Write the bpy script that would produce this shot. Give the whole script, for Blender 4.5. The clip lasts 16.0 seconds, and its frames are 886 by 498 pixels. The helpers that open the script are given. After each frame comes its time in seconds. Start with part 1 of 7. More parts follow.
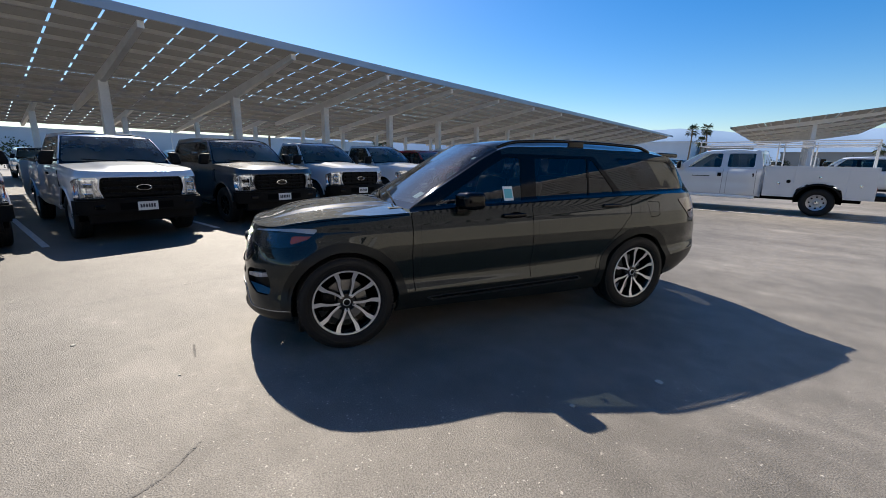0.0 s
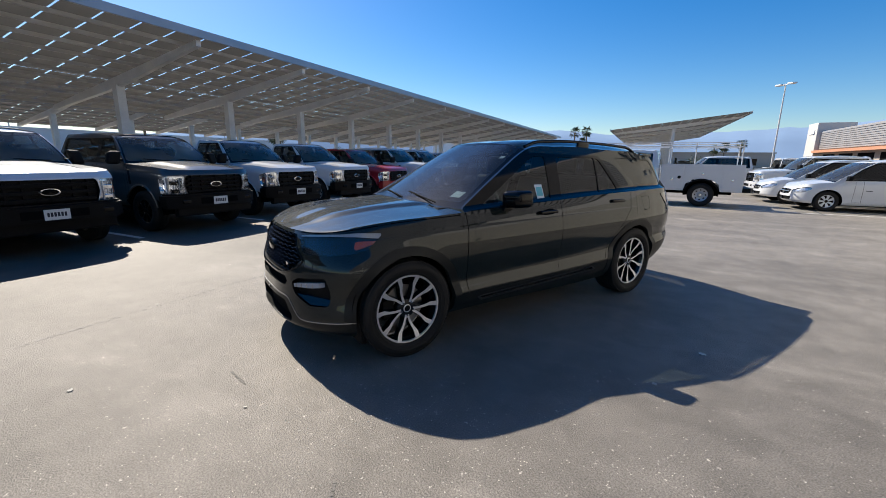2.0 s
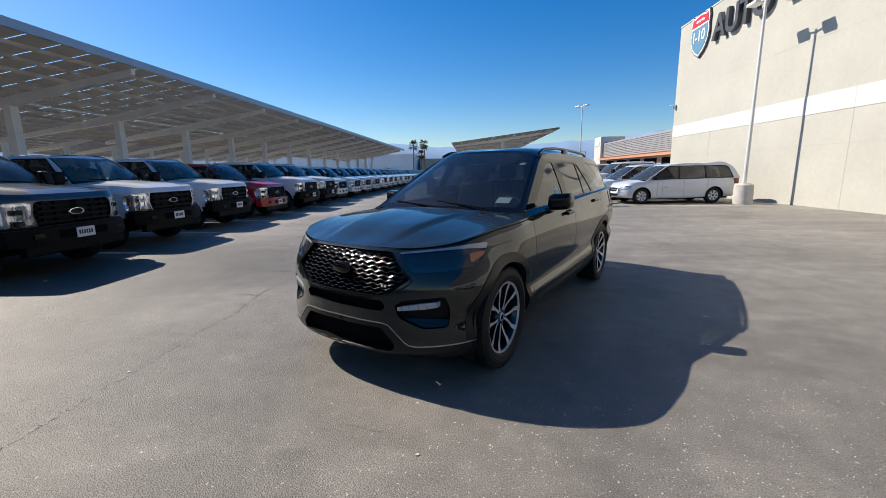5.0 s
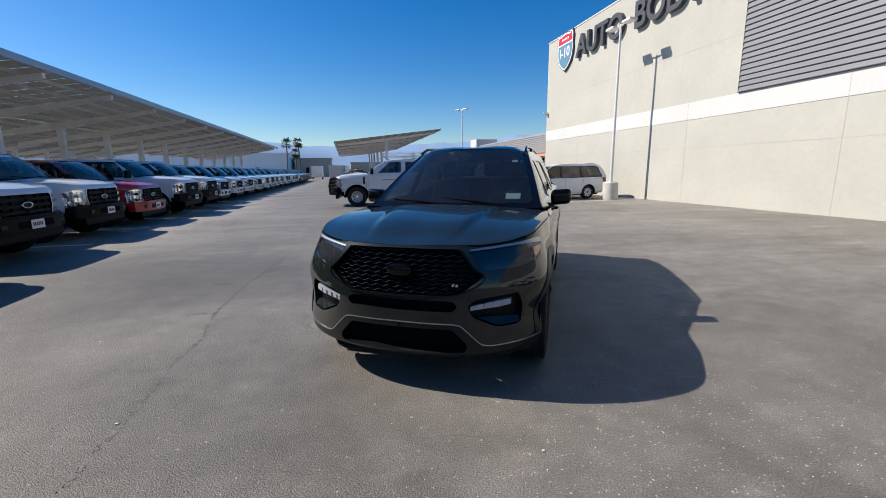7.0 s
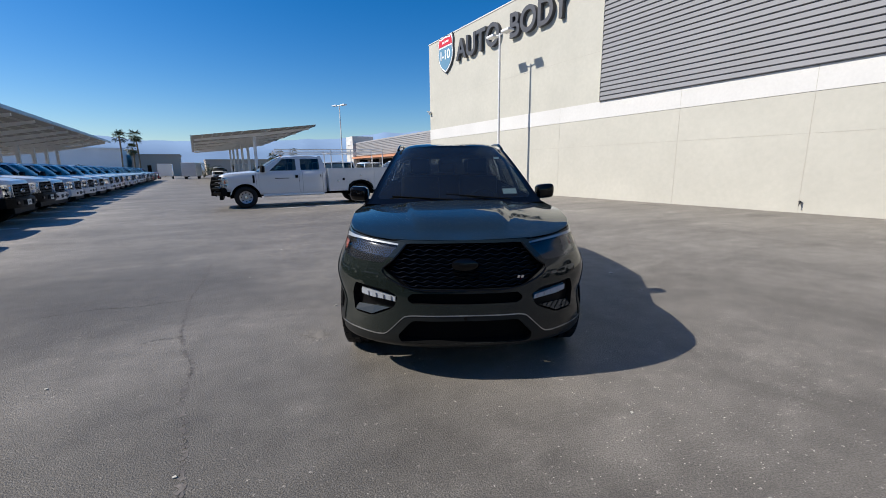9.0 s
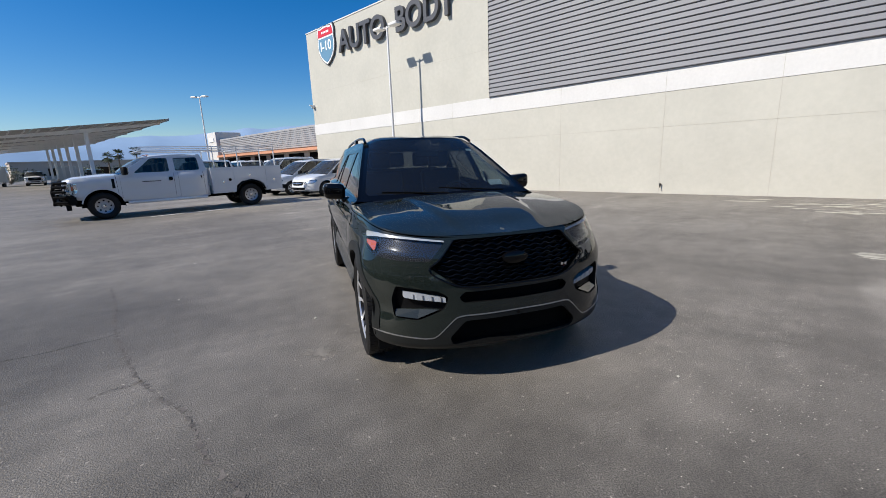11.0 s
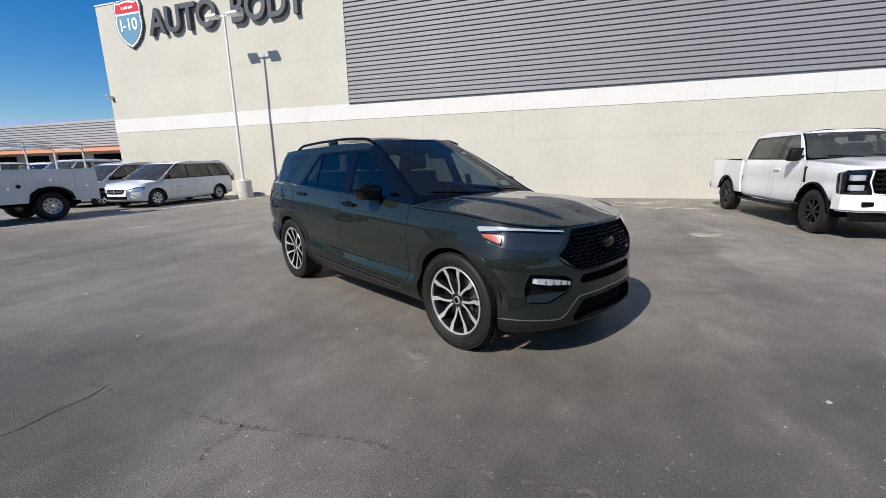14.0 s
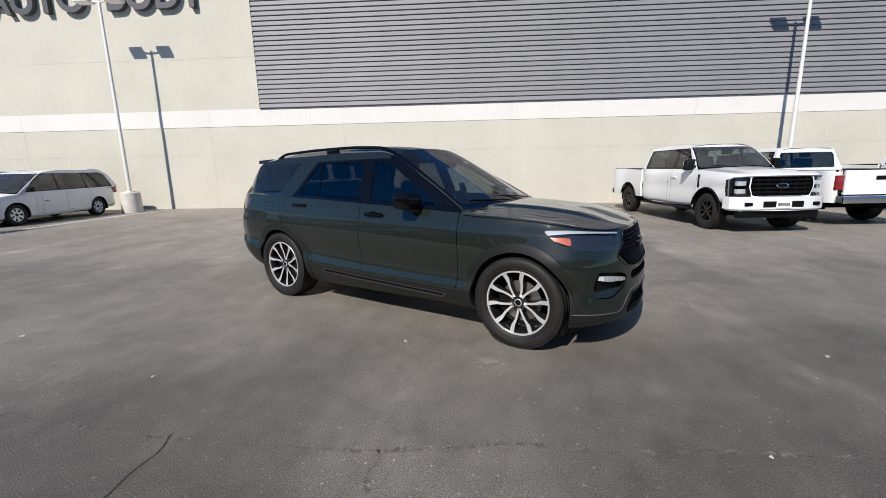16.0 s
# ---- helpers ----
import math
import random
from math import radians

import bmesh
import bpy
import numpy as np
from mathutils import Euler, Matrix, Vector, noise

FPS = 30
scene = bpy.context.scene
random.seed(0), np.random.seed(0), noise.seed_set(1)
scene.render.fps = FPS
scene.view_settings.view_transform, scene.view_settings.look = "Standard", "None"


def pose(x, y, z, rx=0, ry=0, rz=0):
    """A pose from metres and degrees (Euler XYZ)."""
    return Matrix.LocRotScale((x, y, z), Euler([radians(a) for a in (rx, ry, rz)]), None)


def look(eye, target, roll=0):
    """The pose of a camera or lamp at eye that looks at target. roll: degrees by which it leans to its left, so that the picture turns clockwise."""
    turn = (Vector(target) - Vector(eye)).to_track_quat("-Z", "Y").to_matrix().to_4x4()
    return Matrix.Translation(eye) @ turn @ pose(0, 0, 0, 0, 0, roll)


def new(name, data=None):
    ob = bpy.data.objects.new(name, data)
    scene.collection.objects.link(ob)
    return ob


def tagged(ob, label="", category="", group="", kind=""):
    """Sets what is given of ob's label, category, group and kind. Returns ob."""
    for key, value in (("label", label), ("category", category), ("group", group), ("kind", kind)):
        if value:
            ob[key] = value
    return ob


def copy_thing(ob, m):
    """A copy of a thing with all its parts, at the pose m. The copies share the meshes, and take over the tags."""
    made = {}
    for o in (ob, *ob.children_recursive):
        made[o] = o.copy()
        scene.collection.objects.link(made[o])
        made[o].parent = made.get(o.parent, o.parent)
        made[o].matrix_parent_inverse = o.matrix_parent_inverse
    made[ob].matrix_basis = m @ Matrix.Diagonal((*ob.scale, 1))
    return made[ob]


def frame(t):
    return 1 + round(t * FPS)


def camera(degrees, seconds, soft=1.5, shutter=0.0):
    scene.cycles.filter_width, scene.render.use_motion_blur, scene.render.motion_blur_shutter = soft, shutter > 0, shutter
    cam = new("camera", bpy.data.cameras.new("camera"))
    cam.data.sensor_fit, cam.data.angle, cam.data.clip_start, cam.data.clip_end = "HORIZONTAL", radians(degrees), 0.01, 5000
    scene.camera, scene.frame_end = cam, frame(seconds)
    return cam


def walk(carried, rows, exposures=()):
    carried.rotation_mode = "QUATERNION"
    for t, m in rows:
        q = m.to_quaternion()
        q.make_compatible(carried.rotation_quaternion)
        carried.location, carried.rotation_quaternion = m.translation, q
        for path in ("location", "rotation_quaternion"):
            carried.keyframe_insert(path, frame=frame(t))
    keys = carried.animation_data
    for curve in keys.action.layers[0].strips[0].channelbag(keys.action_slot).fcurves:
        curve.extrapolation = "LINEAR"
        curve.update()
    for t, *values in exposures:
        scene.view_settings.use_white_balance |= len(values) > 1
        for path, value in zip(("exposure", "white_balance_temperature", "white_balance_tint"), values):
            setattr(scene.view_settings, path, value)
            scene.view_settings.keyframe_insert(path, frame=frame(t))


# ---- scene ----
cam = camera(94.4, 16.0, soft=0.8)
PATH = [
    (0, (0.092, 0.056, 1.552), (-1.148, 1.565, 1.123), 0.8),
    (0.5, (-0.179, -0.086, 1.551), (-1.331, 1.492, 1.125), 0.9),
    (1, (-0.445, -0.289, 1.542), (-1.5, 1.356, 1.115), 0.9),
    (1.5, (-0.706, -0.405, 1.54), (-1.658, 1.302, 1.112), 0.9),
    (2, (-0.978, -0.599, 1.537), (-1.825, 1.162, 1.109), 0.8),
    (2.5, (-1.267, -0.69, 1.513), (-2.009, 1.118, 1.091), 0.7),
    (3, (-1.569, -0.813, 1.506), (-2.204, 1.038, 1.091), 0.4),
    (3.2, (-1.685, -0.884, 1.526), (-2.279, 0.98, 1.112), 0.3),
    (5.3, (-2.994, -1.01, 1.491), (-3.039, 0.955, 1.121), -0.8),
    (5.5, (-3.132, -1.011, 1.502), (-3.117, 0.954, 1.129), -0.7),
    (6, (-3.409, -0.937, 1.492), (-3.255, 1.022, 1.121), -0.8),
    (6.5, (-3.727, -0.92, 1.489), (-3.429, 1.023, 1.115), -0.8),
    (7, (-4.019, -0.834, 1.473), (-3.575, 1.079, 1.097), -0.7),
    (7.5, (-4.311, -0.758, 1.475), (-3.722, 1.116, 1.096), -0.6),
    (8, (-4.612, -0.692, 1.486), (-3.884, 1.13, 1.102), -0.6),
    (8.5, (-4.863, -0.531, 1.477), (-3.995, 1.228, 1.089), -0.7),
    (9, (-5.184, -0.41, 1.477), (-4.185, 1.277, 1.083), -0.8),
    (9.5, (-5.388, -0.226, 1.463), (-4.266, 1.381, 1.066), -0.8),
    (9.7, (-5.443, -0.162, 1.475), (-4.277, 1.413, 1.078), -1.0),
    (11.8, (-6.288, 0.807, 1.459), (-4.701, 1.949, 1.038), -1.4),
    (12, (-6.382, 0.918, 1.453), (-4.758, 2.01, 1.042), -1.0),
    (12.5, (-6.617, 1.177, 1.455), (-4.919, 2.148, 1.042), -1.0),
    (13, (-6.778, 1.446, 1.463), (-5.017, 2.299, 1.046), -1.1),
    (13.5, (-6.975, 1.74, 1.461), (-5.161, 2.473, 1.045), -1.1),
    (14, (-7.081, 2.042, 1.461), (-5.222, 2.652, 1.047), -1.1),
    (14.5, (-7.191, 2.357, 1.467), (-5.294, 2.842, 1.058), -1.0),
    (15, (-7.292, 2.667, 1.476), (-5.366, 3.028, 1.076), -1.0),
    (15.5, (-7.321, 2.981, 1.476), (-5.374, 3.222, 1.088), -1.0),
    (16, (-7.394, 3.325, 1.488), (-5.435, 3.446, 1.106), -1.1),
]
walk(cam, [(t, look(eye, target, roll)) for t, eye, target, roll in PATH], ((0, 0.60, 6650, 10), (3, 0.57, 6600, 10), (6, 0.46, 6450, 10), (9, 0.34, 6250, 10), (13, 0.33, 6250, 10), (16, 0.35, 6400, 10)))

# ---- light ----
SUN_EL, SUN_AZ = radians(41.3), radians(180 - 23.5)
SUN_TO = Vector((math.cos(SUN_AZ) * math.cos(SUN_EL), math.sin(SUN_AZ) * math.cos(SUN_EL), math.sin(SUN_EL)))
sun = new("sun", bpy.data.lights.new("sun", "SUN"))
sun.data.energy, sun.data.angle, sun.data.color = 5.0, radians(0.55), (1.0, 0.935, 0.83)
sun.matrix_world = look(SUN_TO * 60, (0, 0, 0))
world = bpy.data.worlds.new("sky")
scene.world = world
world.use_nodes = True
wn = world.node_tree.nodes
sky = wn.new("ShaderNodeTexSky")
sky.sky_type, sky.sun_disc = "NISHITA", False
sky.sun_elevation, sky.sun_rotation = SUN_EL, math.atan2(SUN_TO.x, SUN_TO.y)
sky.air_density, sky.dust_density, sky.ozone_density = 1.0, 0.45, 4.0
tone = wn.new("ShaderNodeHueSaturation")
tone.inputs["Hue"].default_value, tone.inputs["Saturation"].default_value = 0.505, 1.42
world.node_tree.links.new(sky.outputs[0], tone.inputs["Color"])
world.node_tree.links.new(tone.outputs[0], wn["Background"].inputs[0])
wn["Background"].inputs[1].default_value = 0.093


# ---- materials ----
def mat(name, color, rough=0.5, metal=0.0, coat=0.0, var=0.0, scale=8.0, fine=0.0, bump=0.0, bump_scale=200.0, alpha=1.0, trans=0.0, emit=0.0, per_object=0.0, ior=1.45, spec=0.5):
    """A procedural surface: colour varied at a coarse and a fine scale, and a fine relief."""
    m = bpy.data.materials.new(name)
    m.use_nodes = True
    nt = m.node_tree
    b = nt.nodes["Principled BSDF"]
    L = nt.links.new
    b.inputs["Base Color"].default_value = (*color, 1)
    b.inputs["Roughness"].default_value = rough
    b.inputs["Metallic"].default_value = metal
    b.inputs["Coat Weight"].default_value = coat
    b.inputs["Coat Roughness"].default_value = 0.02
    b.inputs["IOR"].default_value = ior
    b.inputs["Specular IOR Level"].default_value = spec
    b.inputs["Transmission Weight"].default_value = trans
    b.inputs["Alpha"].default_value = alpha
    if emit:
        b.inputs["Emission Color"].default_value = (*color, 1)
        b.inputs["Emission Strength"].default_value = emit
    if var or fine or bump or per_object:
        co = nt.nodes.new("ShaderNodeTexCoord")
        fac = None
        for amount, sc, detail in ((var, scale, 5.0), (fine, scale * 14, 3.0)):
            if amount:
                n = nt.nodes.new("ShaderNodeTexNoise")
                n.inputs["Scale"].default_value, n.inputs["Detail"].default_value = sc, detail
                L(co.outputs["Object"], n.inputs["Vector"])
                r = nt.nodes.new("ShaderNodeMapRange")
                r.inputs["From Min"].default_value, r.inputs["From Max"].default_value = 0.3, 0.7
                r.inputs["To Min"].default_value, r.inputs["To Max"].default_value = 1 - amount, 1 + amount
                L(n.outputs[0], r.inputs[0])
                if fac is None:
                    fac = r.outputs[0]
                else:
                    mu = nt.nodes.new("ShaderNodeMath")
                    mu.operation = "MULTIPLY"
                    L(fac, mu.inputs[0]), L(r.outputs[0], mu.inputs[1])
                    fac = mu.outputs[0]
        if per_object:
            oi = nt.nodes.new("ShaderNodeObjectInfo")
            r = nt.nodes.new("ShaderNodeMapRange")
            r.inputs["To Min"].default_value, r.inputs["To Max"].default_value = 1 - per_object, 1 + per_object
            L(oi.outputs["Random"], r.inputs[0])
            if fac is None:
                fac = r.outputs[0]
            else:
                mu = nt.nodes.new("ShaderNodeMath")
                mu.operation = "MULTIPLY"
                L(fac, mu.inputs[0]), L(r.outputs[0], mu.inputs[1])
                fac = mu.outputs[0]
        if fac is not None:
            v = nt.nodes.new("ShaderNodeVectorMath")
            v.operation = "SCALE"
            v.inputs[0].default_value = color
            L(fac, v.inputs["Scale"])
            L(v.outputs[0], b.inputs["Base Color"])
        if bump:
            n = nt.nodes.new("ShaderNodeTexNoise")
            n.inputs["Scale"].default_value, n.inputs["Detail"].default_value = bump_scale, 4.0
            L(co.outputs["Object"], n.inputs["Vector"])
            bp = nt.nodes.new("ShaderNodeBump")
            bp.inputs["Strength"].default_value, bp.inputs["Distance"].default_value = bump, 0.004
            L(n.outputs[0], bp.inputs["Height"])
            L(bp.outputs[0], b.inputs["Normal"])
    return m


def asphalt_material():
    """Worn grey asphalt: broad drive stains, patches, coarse stones, light specks of gravel."""
    m = bpy.data.materials.new("asphalt")
    m.use_nodes = True
    nt = m.node_tree
    L, N = nt.links.new, nt.nodes.new
    b = nt.nodes["Principled BSDF"]
    co = N("ShaderNodeTexCoord")

    def tex(scale, detail, lo, hi, a, c, stretch=(1, 1, 1), rough=0.55):
        mp = N("ShaderNodeMapping")
        mp.inputs["Scale"].default_value = stretch
        mp.inputs["Rotation"].default_value = (0, 0, radians(25))
        L(co.outputs["Object"], mp.inputs["Vector"])
        n = N("ShaderNodeTexNoise")
        n.inputs["Scale"].default_value, n.inputs["Detail"].default_value, n.inputs["Roughness"].default_value = scale, detail, rough
        L(mp.outputs[0], n.inputs["Vector"])
        r = N("ShaderNodeMapRange")
        r.inputs["From Min"].default_value, r.inputs["From Max"].default_value = lo, hi
        r.inputs["To Min"].default_value, r.inputs["To Max"].default_value = a, c
        L(n.outputs[0], r.inputs[0])
        return r.outputs[0], n.outputs[0]

    def mul(x, y):
        k = N("ShaderNodeMath")
        k.operation = "MULTIPLY"
        L(x, k.inputs[0]), L(y, k.inputs[1])
        return k.outputs[0]

    broad, _ = tex(0.16, 4, 0.38, 0.62, 0.86, 1.14)
    drive, _ = tex(0.5, 7, 0.38, 0.62, 0.84, 1.16, (0.4, 1.6, 1), 0.66)
    mid, _ = tex(3.4, 8, 0.36, 0.64, 0.84, 1.16, rough=0.68)
    stone, raw = tex(110, 4, 0.38, 0.62, 0.62, 1.38)
    speck, _ = tex(34, 2, 0.665, 0.72, 1.0, 2.6)
    wisp, _ = tex(0.9, 9, 0.54, 0.72, 1.0, 1.45, (0.5, 1.4, 1), 0.72)
    worn, _ = tex(0.75, 7, 0.36, 0.48, 0.80, 1.0, (1, 0.6, 1), 0.62)
    # darker in the lane along the parked row, paler towards stalls and wall
    sep, bend, lane_tone = N("ShaderNodeSeparateXYZ"), N("ShaderNodeMath"), N("ShaderNodeMapRange")
    L(co.outputs["Object"], sep.inputs[0])
    warp, _ = tex(0.35, 4, 0.3, 0.7, -1.3, 1.3)
    bend.operation = "ADD"
    L(sep.outputs["X"], bend.inputs[0]), L(warp, bend.inputs[1])
    lane_tone.interpolation_type = "SMOOTHSTEP"
    lane_tone.inputs["From Min"].default_value, lane_tone.inputs["From Max"].default_value = -7.2, -3.0
    lane_tone.inputs["To Min"].default_value, lane_tone.inputs["To Max"].default_value = 0.48, 1.18
    L(bend.outputs[0], lane_tone.inputs[0])
    pale = N("ShaderNodeMapRange")
    pale.interpolation_type = "SMOOTHSTEP"
    pale.inputs["From Min"].default_value, pale.inputs["From Max"].default_value = -1.5, 1.2
    pale.inputs["To Min"].default_value, pale.inputs["To Max"].default_value = 1.0, 1.32
    L(bend.outputs[0], pale.inputs[0])
    stall = N("ShaderNodeMapRange")
    stall.interpolation_type = "SMOOTHSTEP"
    stall.inputs["From Min"].default_value, stall.inputs["From Max"].default_value = -8.8, -6.9
    stall.inputs["To Min"].default_value, stall.inputs["To Max"].default_value = 1.4, 1.0
    L(bend.outputs[0], stall.inputs[0])
    # far ground is set paler, standing in for its sheen at grazing angles
    far, lane = N("ShaderNodeMapRange"), N("ShaderNodeMix")
    far.interpolation_type = "SMOOTHSTEP"
    far.inputs["From Min"].default_value, far.inputs["From Max"].default_value = 5.5, 11.0
    L(sep.outputs["Y"], far.inputs[0])
    L(far.outputs[0], lane.inputs[0]), L(lane_tone.outputs[0], lane.inputs[2])
    lane.inputs[3].default_value = 1.30
    f = mul(mul(mul(mul(broad, drive), mul(mid, stone)), speck), mul(mul(wisp, worn), mul(lane.outputs[0], mul(pale.outputs[0], stall.outputs[0]))))
    v = N("ShaderNodeVectorMath")
    v.operation = "SCALE"
    v.inputs[0].default_value = (0.125, 0.113, 0.097)
    L(f, v.inputs["Scale"])
    L(v.outputs[0], b.inputs["Base Color"])
    b.inputs["Roughness"].default_value = 0.62
    b.inputs["IOR"].default_value = 1.55
    b.inputs["Specular Tint"].default_value = (1.0, 0.93, 0.86, 1)
    b.inputs["Specular IOR Level"].default_value = 0.6
    bp = N("ShaderNodeBump")
    bp.inputs["Strength"].default_value, bp.inputs["Distance"].default_value = 0.75, 0.008
    L(raw, bp.inputs["Height"])
    L(bp.outputs[0], b.inputs["Normal"])
    return m


def glass(name, tint, gloss=1.0, rough=0.0, pale_film=0.0):
    """A thin pane: tinted see-through with a mirror gloss by Fresnel and a pale scattering layer."""
    m = bpy.data.materials.new(name)
    m.use_nodes = True
    nt = m.node_tree
    nt.nodes.remove(nt.nodes["Principled BSDF"])
    tr, gl, mx, fr, ml, pw, sc = (nt.nodes.new("ShaderNode" + k) for k in ("BsdfTransparent", "BsdfGlossy", "MixShader", "LayerWeight", "Math", "Math", "Math"))
    tr.inputs["Color"].default_value = (*tint, 1)
    gl.inputs["Color"].default_value, gl.inputs["Roughness"].default_value = (1, 1, 1, 1), rough
    fr.inputs["Blend"].default_value = 0.5
    pw.operation, sc.operation, ml.operation = "POWER", "MULTIPLY_ADD", "MULTIPLY"
    pw.inputs[1].default_value, sc.inputs[1].default_value, sc.inputs[2].default_value = 5.0, 0.94, 0.06
    ml.inputs[1].default_value = gloss
    for a, b in ((fr.outputs["Facing"], pw.inputs[0]), (pw.outputs[0], sc.inputs[0]), (sc.outputs[0], ml.inputs[0]), (ml.outputs[0], mx.inputs[0]), (tr.outputs[0], mx.inputs[1]), (gl.outputs[0], mx.inputs[2]), (mx.outputs[0], nt.nodes["Material Output"].inputs[0])):
        nt.links.new(a, b)
    if pale_film:
        df, tl, m2, m3, nz, co, rg = (nt.nodes.new("ShaderNode" + k) for k in ("BsdfDiffuse", "BsdfTranslucent", "MixShader", "MixShader", "TexNoise", "TexCoord", "MapRange"))
        df.inputs["Color"].default_value, tl.inputs["Color"].default_value = (0.60, 0.60, 0.57, 1), (0.74, 0.80, 0.82, 1)
        m3.inputs[0].default_value = 0.8
        nt.links.new(df.outputs[0], m3.inputs[1]), nt.links.new(tl.outputs[0], m3.inputs[2])
        nz.inputs["Scale"].default_value = 2.5
        rg.inputs["To Min"].default_value, rg.inputs["To Max"].default_value = pale_film * 0.5, pale_film * 1.5
        for a, b in ((co.outputs["Object"], nz.inputs["Vector"]), (nz.outputs[0], rg.inputs[0]), (rg.outputs[0], m2.inputs[0]), (mx.outputs[0], m2.inputs[1]), (m3.outputs[0], m2.inputs[2]), (m2.outputs[0], nt.nodes["Material Output"].inputs[0])):
            nt.links.new(a, b)
    return m


def module_material():
    """The pale back of a glass solar module, which lets a little daylight through."""
    m = mat("solar_module", (0.185, 0.182, 0.176), 0.5, var=0.06, scale=1.2, per_object=0.07)
    nt = m.node_tree
    b, tl, mx = nt.nodes["Principled BSDF"], nt.nodes.new("ShaderNodeBsdfTranslucent"), nt.nodes.new("ShaderNodeMixShader")
    tl.inputs["Color"].default_value = (0.62, 0.60, 0.56, 1)
    mx.inputs[0].default_value = 0.26
    nt.links.new(b.outputs[0], mx.inputs[1])
    nt.links.new(tl.outputs[0], mx.inputs[2])
    nt.links.new(mx.outputs[0], nt.nodes["Material Output"].inputs[0])
    return m


def flake_paint(name, color, flake):
    """Metallic car paint: a dark base with fine flakes under a clear coat."""
    m = mat(name, color, 0.40, 0.0, 1.0, spec=0.03)
    m.node_tree.nodes["Principled BSDF"].inputs["Coat IOR"].default_value = 1.52
    m.node_tree.nodes["Principled BSDF"].inputs["Coat Roughness"].default_value = 0.012
    nt = m.node_tree
    co, n, r = nt.nodes.new("ShaderNodeTexCoord"), nt.nodes.new("ShaderNodeTexVoronoi"), nt.nodes.new("ShaderNodeMix")
    n.inputs["Scale"].default_value = 900
    r.data_type = "RGBA"
    nt.links.new(co.outputs["Object"], n.inputs["Vector"])
    nt.links.new(n.outputs["Color"], r.inputs[0])
    r.inputs[6].default_value, r.inputs[7].default_value = (*color, 1), (*flake, 1)
    nt.links.new(r.outputs[2], nt.nodes["Principled BSDF"].inputs["Base Color"])
    return m


ASPHALT = asphalt_material()
LINE = mat("line_paint", (0.62, 0.61, 0.57), 0.7, var=0.15, scale=6, fine=0.25)
CRACK = mat("crack_fill", (0.030, 0.027, 0.025), 0.8, var=0.3, scale=14)
SEAL = mat("crack_edge", (0.120, 0.105, 0.092), 0.62, var=0.35, scale=9, fine=0.3, bump=0.5, bump_scale=60)
GRAVEL = mat("pale_gravel", (0.60, 0.55, 0.47), 0.8, var=0.25, scale=30)
SCUFF = mat("pale_scuff", (0.170, 0.155, 0.135), 0.8, var=0.3, scale=12, fine=0.3)
PATCH = mat("worn_pale_patch", (0.43, 0.40, 0.33), 0.85, var=0.3, scale=4, fine=0.2)
LITTER_SUN = mat("paper_scrap", (0.48, 0.45, 0.39), 0.8, per_object=0.25)
WALL = mat("beige_stucco", (0.458, 0.436, 0.374), 0.85, var=0.05, scale=0.5, fine=0.03, bump=0.25, bump_scale=60)
BAND = mat("cream_band", (0.585, 0.565, 0.535), 0.8, var=0.03, scale=0.8, fine=0.03, bump=0.2, bump_scale=60)
JOINT = mat("wall_joint", (0.425, 0.393, 0.338), 0.9)
SIDING = mat("grey_siding", (0.172, 0.170, 0.180), 0.6, 0.0, var=0.05, scale=0.7, per_object=0.05)
WING_SIDING = mat("pale_siding", (0.33, 0.32, 0.32), 0.6, var=0.05, scale=0.7, per_object=0.05)
LETTER = mat("sign_grey", (0.075, 0.075, 0.08), 0.5, 0.2, var=0.05, scale=3)
SHIELD_RED = mat("shield_red", (0.55, 0.03, 0.04), 0.4)
SHIELD_BLUE = mat("shield_blue", (0.12, 0.24, 0.34), 0.45)
SHIELD_WHITE = mat("shield_white", (0.8, 0.8, 0.8), 0.45)
STEEL = mat("painted_steel", (0.84, 0.83, 0.81), 0.5, 0.0, var=0.06, scale=1.5, fine=0.04)
PURLIN = mat("galvanised_purlin", (0.52, 0.51, 0.49), 0.45, 0.0, var=0.08, scale=2)
MODULE = module_material()
FASCIA = mat("steel_fascia", (0.36, 0.40, 0.45), 0.4, 0.5, var=0.05, scale=1.0)
CONCRETE = mat("concrete", (0.52, 0.49, 0.44), 0.85, var=0.12, scale=3, fine=0.1, bump=0.4, bump_scale=60)
POLE = mat("pole_paint", (0.68, 0.66, 0.63), 0.45, 0.2, var=0.04, scale=2)
BLACK = mat("black_plastic", (0.004, 0.004, 0.0045), 0.5, var=0.15, scale=12, bump=0.08, bump_scale=500, spec=0.15)
GLOSS_BLACK = mat("gloss_black", (0.0025, 0.0025, 0.003), 0.08, spec=0.32)
DARK = mat("dark_inner", (0.003, 0.003, 0.003), 0.9, spec=0.1)
RUBBER = mat("tyre_rubber", (0.0125, 0.012, 0.0118), 0.60, var=0.2, scale=9, bump=0.15, bump_scale=120, spec=0.3)
ALLOY = mat("machined_alloy", (0.80, 0.80, 0.81), 0.3, 0.75, var=0.03, scale=6)
RIM_BLACK = mat("rim_black", (0.012, 0.012, 0.013), 0.25, 0.3, coat=0.5)
STEEL_RIM = mat("steel_rim", (0.42, 0.42, 0.43), 0.4, 0.7, var=0.1, scale=9)
DISC = mat("brake_disc", (0.3, 0.29, 0.28), 0.35, 0.9)
CHROME = mat("chrome", (0.75, 0.75, 0.77), 0.08, 1.0)
SATIN = mat("satin_silver", (0.42, 0.42, 0.43), 0.3, 0.9)
